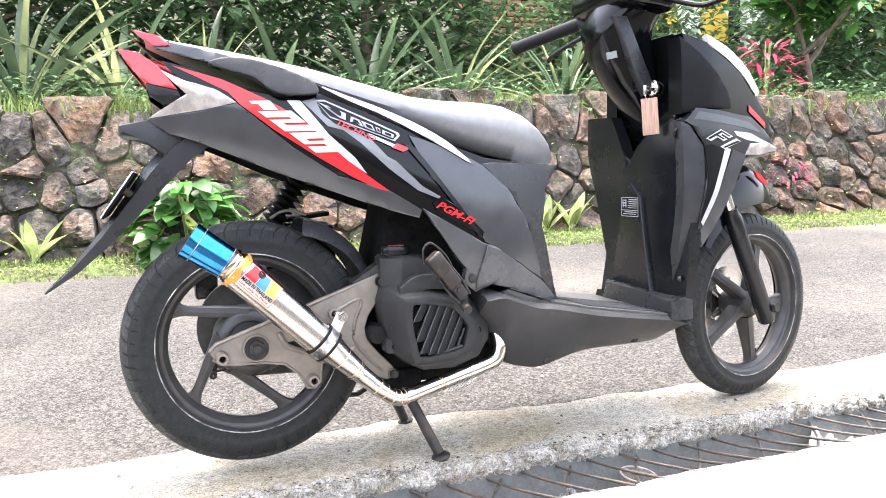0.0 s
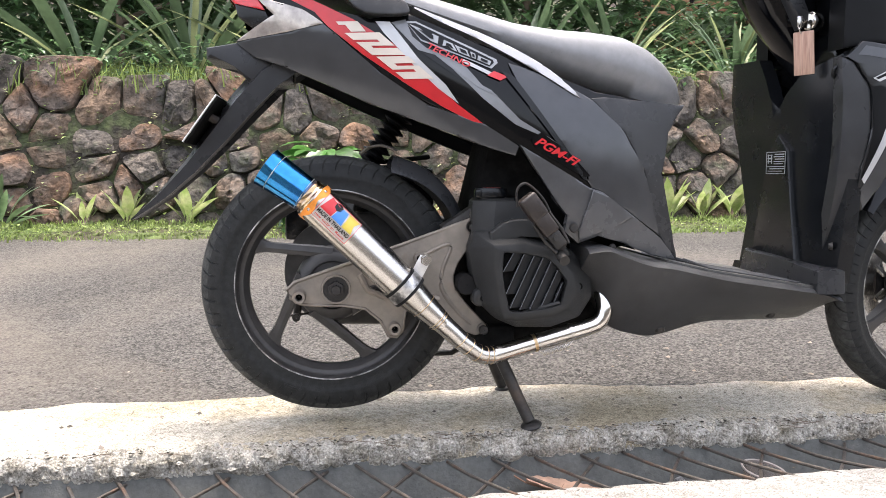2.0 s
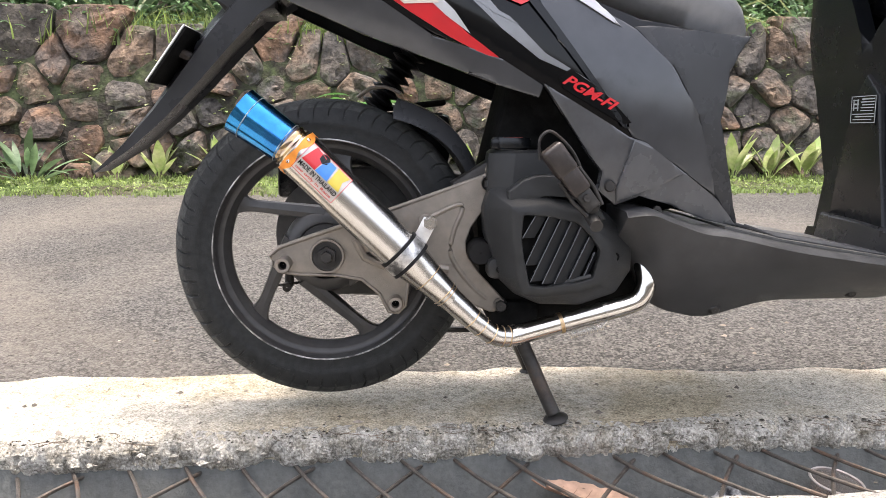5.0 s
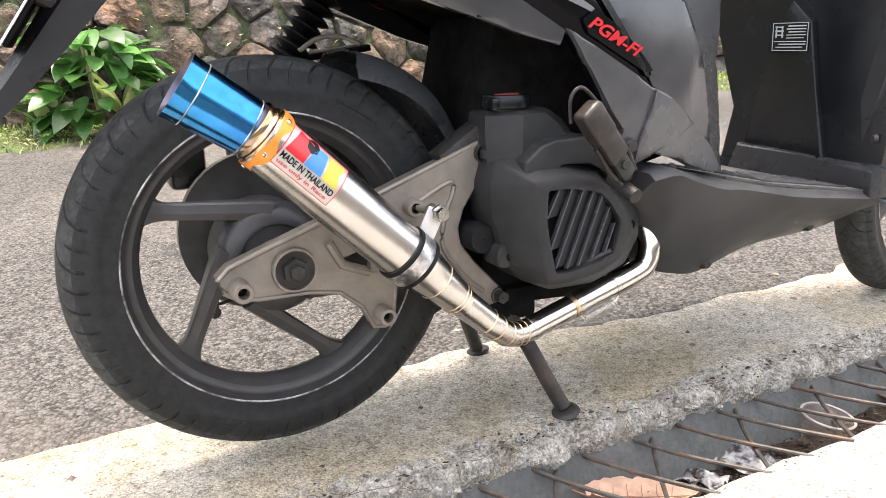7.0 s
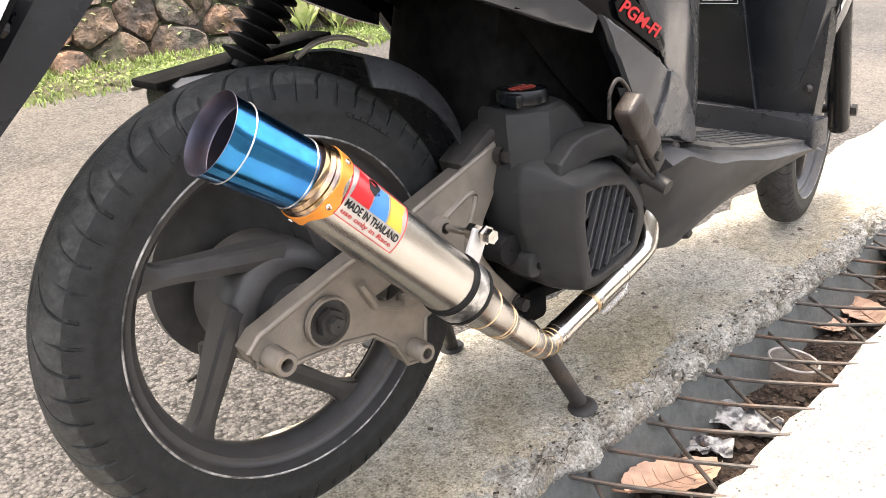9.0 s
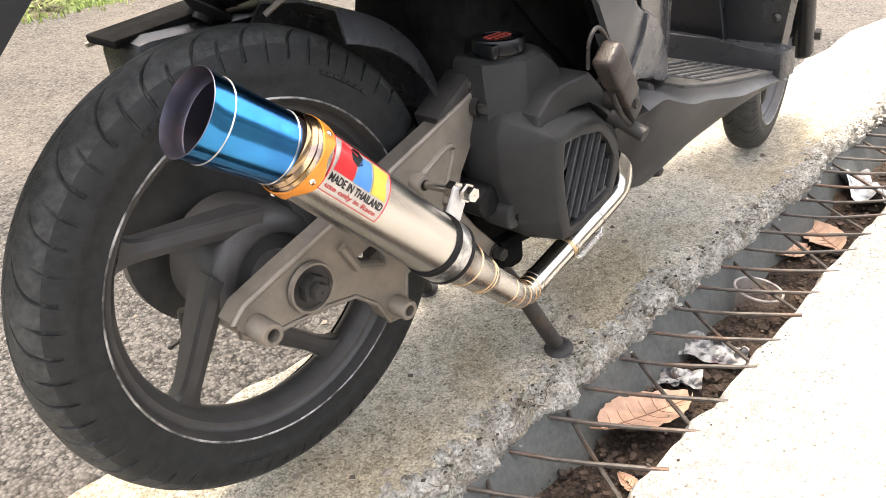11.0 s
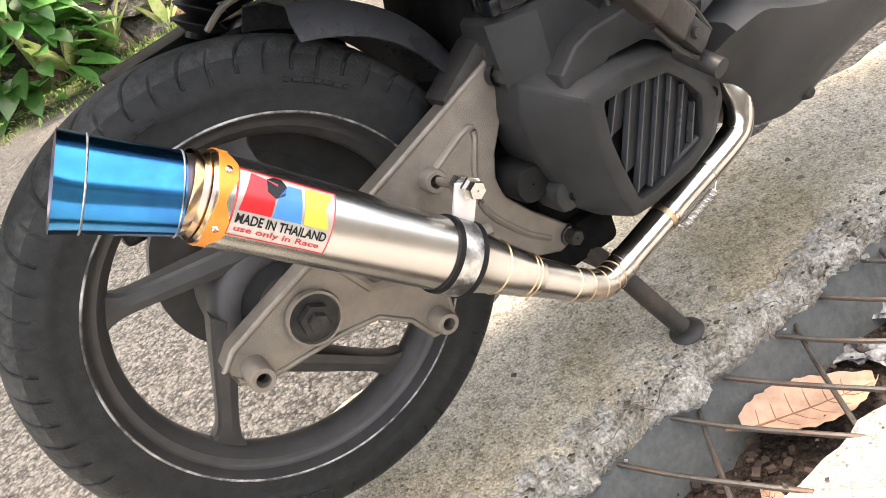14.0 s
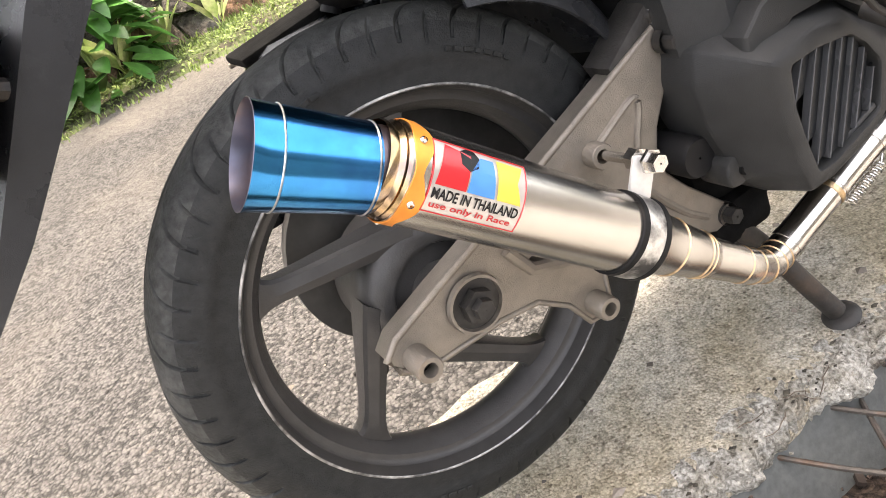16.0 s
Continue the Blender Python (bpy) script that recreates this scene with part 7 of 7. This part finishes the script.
# trees behind the bank
def tree(at, height, crown_r, seed, leaf, count, label, size):
    r = random.Random(seed)
    e = thing("tree", label, "tree", "trees behind the bank", at)
    bm = bmesh.new()
    lean = Vector((r.uniform(-0.2, 0.2), r.uniform(-0.2, 0.2), 0))
    trunk = spline([(0, 0, -0.2), tuple(lean * 0.3 + Vector((0, 0, height * 0.4))), tuple(lean + Vector((0, 0, height)))], 5)
    tube(bm, trunk, [0.09 * height / 3 * (1 - 0.6 * i / (len(trunk) - 1)) for i in range(len(trunk))], 10)
    part("trunk", bm, BARK, e)
    for k in range(6):
        bm = bmesh.new()
        a, h = r.uniform(0, 6.28), height * r.uniform(0.4, 0.9)
        q = Vector((math.cos(a), math.sin(a), 0)) * crown_r * r.uniform(0.5, 0.9)
        tube(bm, spline([tuple(lean * h / height + Vector((0, 0, h))), tuple(q * 0.5 + Vector((0, 0, h + 0.2))), tuple(q + Vector((0, 0, h + 0.35)))], 3), [0.025] * 3 + [0.018] * 3 + [0.008], 6)
        part("limb", bm, BARK, e)
    verts, faces = [], []
    clumps = [Vector((r.gauss(0, 0.45) * crown_r, r.gauss(0, 0.45) * crown_r, height + r.uniform(-0.35, 0.3) * crown_r)) for _ in range(14)]
    for _ in range(count):
        p = r.choice(clumps) + Vector((r.gauss(0, 0.16), r.gauss(0, 0.16), r.gauss(0, 0.14))) * crown_r
        L = size * r.uniform(0.6, 1.3)
        a, el = r.uniform(0, 6.28), r.uniform(-0.9, 0.3)
        d = Vector((math.cos(a) * math.cos(el), math.sin(a) * math.cos(el), math.sin(el)))
        s = d.cross(Vector((0, 0, 1))).normalized() * L * 0.25
        b = len(verts)
        verts += [p, p + d * L * 0.4 + s, p + d * L * 0.45 - Vector((0, 0, 0.03 * L)), p + d * L * 0.4 - s, p + d * L]
        faces += [(b, b + 1, b + 2), (b, b + 2, b + 3), (b + 1, b + 4, b + 2), (b + 2, b + 4, b + 3)]
    me = bpy.data.meshes.new("crown")
    me.from_pydata(verts, [], faces)
    me.materials.append(leaf)
    o = new("crown", me)
    o.parent = e


tree((5.5, 4.1, 1.05), 1.0, 0.5, 1, LEAFMAT, 420, "young broad-leaved tree with large dark leaves", 0.2)
tree((6.6, 5.4, 1.2), 1.6, 0.8, 2, LEAFMAT, 700, "slender tree with hanging green leaves", 0.16)
tree((-1.6, 4.9, 1.1), 1.3, 0.9, 3, LEAFMAT, 900, "young green tree with drooping leaves", 0.15)
tree((0.4, 5.3, 1.2), 1.7, 1.0, 4, LEAFLIGHT, 900, "light green tree above the undergrowth", 0.14)
tree((1.6, 5.2, 1.2), 1.8, 0.9, 5, LEAFMAT, 1100, "green tree with a spreading crown", 0.14)

# yellow house and brick wall far behind
house = thing("house", "yellow plastered house with white columns behind the trees", "house", at=(10.6, 11.0, 1.8))
bm = bmesh.new()
box(bm, (0, 0, 1.4), (5.0, 2.0, 3.4), 0.01)
part("wall", bm, YELLOWWALL, house)
for k in range(4):
    bm = bmesh.new()
    box(bm, (-2.2 + 1.25 * k, -1.1, 1.3), (0.28, 0.28, 3.2), 0.02)
    box(bm, (-2.2 + 1.25 * k, -1.1, -0.2), (0.4, 0.4, 0.3), 0.02)
    part("column", bm, WHITEWALL, house, "white plaster column")
bm = bmesh.new()
box(bm, (0, -0.2, 3.3), (5.6, 3.0, 0.3), 0.02)
part("roof", bm, BRICK, house)
bm = bmesh.new()
box(bm, (-0.9, -1.02, 1.2), (0.8, 0.06, 1.6), 0.01)
part("window", bm, DARKPLASTIC, house)
far = thing("brick_wall", "far red brick wall seen between the trees", "wall", at=(5.0, 9.0, 1.6))
bm = bmesh.new()
box(bm, (0, 0.06, 0.9), (2.4, 0.1, 2.2))
part("mortar", bm, MORTAR, far)
bm = bmesh.new()
box(bm, (0, 0, 0), (0.21, 0.06, 0.06), 0.004)
first = part("brick", bm, BRICK, far)
first.location = (-1.1, 0, 0.9)
for row in range(17):
    for col in range(9):
        b = new("brick", first.data)
        b.parent = far
        b.location = (-1.05 + 0.235 * col + (0.117 if row % 2 else 0), 0.004 * ((row * 7 + col * 3) % 5), 0.55 + 0.078 * row)

# broken concrete along the drain
verts, faces = [], []
r = random.Random(11)
for k in range(800):
    x = r.uniform(-0.7, 2.4)
    y = drain_edge(x) + r.gauss(0.006, 0.013)
    s = 0.0015 + 0.007 * r.random() ** 3
    z = 0.001 - 0.03 * r.random() * (1 if y < drain_edge(x) + 0.01 else 0.05) - s * 0.2
    b = len(verts)
    dirs = [(1, 0, 0), (-1, 0, 0), (0, 1, 0), (0, -1, 0), (0, 0, 1), (0, 0, -1)]
    for d in dirs:
        q = Vector(d) * s * r.uniform(0.6, 1.4)
        verts.append((x + q.x * 1.3, y + q.y, z + q.z * 0.7))
    for i, j, m in ((0, 2, 4), (2, 1, 4), (1, 3, 4), (3, 0, 4), (2, 0, 5), (1, 2, 5), (3, 1, 5), (0, 3, 5)):
        faces.append((b + i, b + j, b + m))
me = bpy.data.meshes.new("rubble")
me.from_pydata(verts, [], faces)
me.materials.append(RUBBLE)
tagged(new("rubble", me), "crumbled concrete lumps along the drain edge", "rubble", kind="stuff")
def chunk(p):
    """0 in the cracks between lumps, 1 on them."""
    d, _ = noise.voronoi(p)
    return min(1.0, (d[1] - d[0]) * 2.6)


bm = bmesh.new()
rows = []
x = -0.75
while x < 2.5:
    d = drain_edge(x)
    row = []
    wide = 1.0 + 0.5 * noise.noise(Vector((x * 5, 1, 1)))
    for o, z, amp in ((0.062, -0.008, 0.0), (0.054, -0.002, 0.15), (0.046, 0.0, 0.4), (0.039, 0.001, 0.7), (0.032, 0.001, 0.9), (0.025, 0.001, 1), (0.018, 0.0, 1), (0.011, -0.001, 1), (0.005, -0.004, 1), (0.0, -0.01, 1), (-0.003, -0.016, 1), (-0.005, -0.023, 1), (-0.005, -0.031, 1), (-0.003, -0.04, 0.8), (0.004, -0.052, 0.3)):
        o *= wide if o > 0 else 1
        v = Vector((x, d + o, z))
        lump = chunk(v * 38) * 0.65 + chunk(v * 95) * 0.35
        h = amp * (lump - 0.55)
        side = min(1, max(0, (0.02 - o) / 0.025))
        fine = noise.noise(v * 130) * 0.002 * amp
        row.append((x + 0.002 * noise.noise(v * 60) * amp, d + o - h * 0.013 * side + fine * side + 0.008 * amp * noise.noise(v * 20), z + h * 0.011 * (1 - 0.6 * side) + fine * (1 - side)))
    rows.append(row)
    x += 0.0032
grid_skin(bm, rows)
tagged(link("broken_edge", bm, RUBBLE, angle=60), "rough broken concrete lip of the drain", "drain edge", kind="structure")

# steel mesh over the drain
r = random.Random(3)
grate = thing("drain_grate", "rusty welded steel rod mesh over the drain", "grate", at=(0, 0, -0.045))
for k in range(-9, 24):
    x = 0.108 + 0.0845 * k
    bm = bmesh.new()
    j = r.uniform(-0.008, 0.008)
    y1 = -0.345 + 0.03 * (x - 0.5)
    tube(bm, spline([(x - 0.02 + j, -0.12, 0.008), (x + 0.04, -0.23, 0.002 * r.uniform(-1, 1)), (x + 0.105 + j, y1, 0.004)], 3), 0.0032, 7)
    part("rod", bm, RUST, grate)
for k in range(-5, 13):
    x = 0.341 + 0.168 * k
    bm = bmesh.new()
    j = r.uniform(-0.012, 0.012)
    y1 = -0.345 + 0.03 * (x - 0.5)
    tube(bm, spline([(x + 0.02, -0.13, -0.002), (x - 0.055, -0.24, -0.005), (x - 0.115 + j, y1, -0.004)], 3), 0.0032, 7)
    part("rod", bm, RUST, grate)


# litter in the drain
def dead_leaf(at, size, turn, seed, curl):
    """A dry leaf, pleated a little along its side veins, with one torn edge."""
    r = random.Random(seed)
    bm = bmesh.new()

    def height(t, q):
        pleat = 0.5 + 0.5 * math.cos((t - abs(q) * 0.12) * 44)
        return size * (curl * 0.12 * abs(q) ** 2 + 0.018 * noise.noise(Vector((t * 3, q * 2, seed))) + 0.012 * pleat * abs(q) + 0.1 * curl * (t - 0.5) ** 2)

    def width(t):
        return size * 0.29 * math.sin(math.pi * (0.05 + 0.93 * t)) ** 0.75 * (1 - 0.25 * (t - 0.4))

    rows = []
    for i in range(31):
        t = i / 30
        row = []
        for j in range(17):
            q = j / 8 - 1
            torn = 1 - (0.25 * max(0, noise.noise(Vector((t * 9, seed, 2)))) if q > 0.6 else 0)
            row.append((size * (t - 0.5), width(t) * q * torn * (1 + 0.02 * math.sin(t * 60)), height(t, q)))
        rows.append(row)
    grid_skin(bm, rows, 0.0006)
    leaf = link("dead_leaf", bm, DEADLEAF, angle=60)
    leaf.location, leaf.rotation_euler = at, (r.uniform(-0.2, 0.2), r.uniform(-0.2, 0.2), radians(turn))
    tagged(leaf, "dry curled brown leaf lying in the drain", "leaf", "dry leaves in the drain")
    bm = bmesh.new()
    tube(bm, [(-size * 0.64, 0, size * 0.07)] + [(size * (t - 0.5), 0, height(t, 0) + 0.001) for t in (0.0, 0.25, 0.5, 0.75, 0.97)], [0.0016, 0.0015, 0.0013, 0.001, 0.0007, 0.0004], 5)
    for k in range(6):
        t = 0.1 + 0.13 * k
        for side in (-1, 1):
            tube(bm, [(size * (t + 0.09 * q - 0.5), side * width(t + 0.09 * q) * q * 0.95, height(t + 0.09 * q, side * q) + 0.0007) for q in (0.0, 0.35, 0.7)], [0.0007, 0.0005, 0.0003], 4)
    part("midrib", bm, VEIN, leaf)


dead_leaf((0.42, -0.255, -0.084), 0.165, -16, 1, 0.5)
dead_leaf((1.03, -0.2, -0.108), 0.1, -20, 2, 0.6)
dead_leaf((1.12, -0.225, -0.106), 0.13, 50, 3, 0.5)
dead_leaf((0.3, -0.3, -0.1), 0.04, 80, 4, 1.4)
dead_leaf((1.7, -0.21, -0.1), 0.13, 20, 5, 1.4)


def crumpled(name, at, size, material, label, seed, category="wrapper"):
    bm = bmesh.new()
    rows = [[(size[0] * (i / 12 - 0.5), size[1] * (j / 10 - 0.5), size[2] * (abs(noise.noise(Vector((i * 0.22, j * 0.26, seed)))) * 1.6 + 0.25 * noise.noise(Vector((i * 0.7, j * 0.6, seed + 9))))) for j in range(11)] for i in range(13)]
    grid_skin(bm, rows, 0.0006)
    ob = link(name, bm, material, angle=50)
    ob.location, ob.rotation_euler = at, (0.1, 0.1, seed)
    return tagged(ob, label, category)


FOIL = mat("foil", (0.5, 0.52, 0.54), 0.22, metal=0.6, var=0.15, scale=60)
PACK = mat("printed_wrapper", (0.42, 0.42, 0.41), 0.28, var=0.2, scale=60, second=(0.02, 0.02, 0.024), mix_scale=48, dirt=(0.5, 0.03, 0.035), dirt_amount=0.04)
crumpled("sweet_wrapper", (0.545, -0.235, -0.108), (0.07, 0.05, 0.014), PACK, "crumpled white and black plastic wrapper", 2)
crumpled("sweet_wrapper", (0.635, -0.245, -0.106), (0.1, 0.05, 0.018), PACK, "crumpled white and black plastic wrapper", 5)
crumpled("foil_bag", (1.36, -0.215, -0.098), (0.18, 0.09, 0.035), FOIL, "crumpled clear silver bag", 7, "bag")
bm = bmesh.new()
lathe(bm, [(0.001, 0.0), (0.03, 0.0), (0.038, 0.05), (0.041, 0.053), (0.04, 0.055), (0.0365, 0.051), (0.0285, 0.004), (0.001, 0.004)], (0, 0, 0), (0, 0, 1), 28)
cup = link("plastic_cup", bm, mat("dirty_cup", (0.3, 0.24, 0.2), 0.25, var=0.3, scale=30, alpha=0.2))
cup.location, cup.rotation_euler = (0.79, -0.235, -0.118), (0.12, 0.12, 0)
bm = bmesh.new()
lathe(bm, [(0.0385, 0.051), (0.0415, 0.0515), (0.0422, 0.054), (0.0405, 0.056), (0.038, 0.0545)], (0, 0, 0), (0, 0, 1), 36, closed=True)
part("cup_rim", bm, mat("cup_rim_plastic", (0.34, 0.31, 0.29), 0.3, var=0.2, scale=40), cup, "rolled clear plastic rim")
tagged(cup, "dirty clear plastic cup standing in the drain", "cup")

# chips on the shoulder
r = random.Random(21)
verts, faces = [], []
for k in range(260):
    x, y = r.uniform(-0.6, 2.2), r.uniform(-0.15, 0.5)
    s = 0.002 + 0.006 * r.random() ** 3
    z = road_z(y) - 0.012 if y > asphalt_edge(x) + 0.02 else 0.001
    b = len(verts)
    for d in ((1, 0, 0), (-1, 0, 0), (0, 1, 0), (0, -1, 0), (0, 0, 1)):
        q = Vector(d) * s * r.uniform(0.6, 1.5)
        verts.append((x + q.x, y + q.y, z + q.z * 0.6))
    for i, j, m in ((0, 2, 4), (2, 1, 4), (1, 3, 4), (3, 0, 4)):
        faces.append((b + i, b + j, b + m))
me = bpy.data.meshes.new("chippings")
me.from_pydata(verts, [], faces)
me.materials.append(mat("chip", (0.2, 0.17, 0.14), 0.9, var=0.4, scale=30, rand=0.6))
tagged(new("chippings", me), "scattered small stone chips on the shoulder", "chippings", kind="stuff")

# dark dirt, rootlets and moss along the drain lip
r = random.Random(31)
verts, faces = [], []
for k in range(1100):
    x = r.uniform(-0.7, 2.4)
    clump = noise.noise(Vector((x * 7, 4, 2)))
    if clump < r.uniform(-0.35, 0.3):
        continue
    far_side = r.random() < 0.25
    y = (slab_edge(x) - 0.012 if far_side else drain_edge(x) + 0.012) + r.gauss(0, 0.014)
    s = 0.0008 + 0.002 * r.random() ** 2
    z = -0.036 if far_side else 0.002
    b = len(verts)
    for d in ((1, 0, 0), (-1, 0, 0), (0, 1, 0), (0, -1, 0), (0, 0, 1)):
        q = Vector(d) * s * r.uniform(0.5, 1.8)
        verts.append((x + q.x * 1.4, y + q.y, z + q.z * 0.7))
    for i, j, m in ((0, 2, 4), (2, 1, 4), (1, 3, 4), (3, 0, 4)):
        faces.append((b + i, b + j, b + m))
me = bpy.data.meshes.new("lip_dirt")
me.from_pydata(verts, [], faces)
me.materials.append(mat("dark_dirt", (0.035, 0.03, 0.022), 0.95, var=0.5, scale=60, rand=0.6))
tagged(new("lip_dirt", me), "dark crumbs of dirt and moss along the drain edges", "dirt", kind="stuff")
bm = bmesh.new()
for k in range(60):
    x = r.uniform(-0.5, 2.2)
    y = drain_edge(x) + r.gauss(0.0, 0.014)
    p = Vector((x, y, 0.006))
    a = r.uniform(0, 6.28)
    pts = [p]
    for j in range(5):
        a += r.uniform(-0.9, 0.9)
        pts.append(pts[-1] + Vector((math.cos(a), math.sin(a) * 0.6, r.uniform(-0.25, 0.1))) * 0.009)
    tube(bm, pts, 0.0006, 4)
tagged(link("rootlets", bm, BARK), "thin dry rootlets on the broken drain edge", "roots", kind="stuff")
bm = bmesh.new()
for k in range(1100):
    x, y = r.uniform(-0.3, 1.9), r.uniform(-0.33, -0.21)
    s = 0.002 + 0.008 * r.random() ** 3
    box(bm, (x, y, -0.106 + 0.016 * noise.noise(Vector((x * 6, y * 8, 0)))), (s * r.uniform(0.8, 2), s, s * 0.6), 0, Matrix.Rotation(r.uniform(0, 3), 4, "Z") @ Matrix.Rotation(r.uniform(-0.5, 0.5), 4, "X"))
tagged(link("drain_debris", bm, mat("drain_debris_mat", (0.05, 0.034, 0.025), 0.9, var=0.5, scale=50, rand=0.7), smooth=False), "small bits of bark and soil in the drain", "debris", kind="stuff")
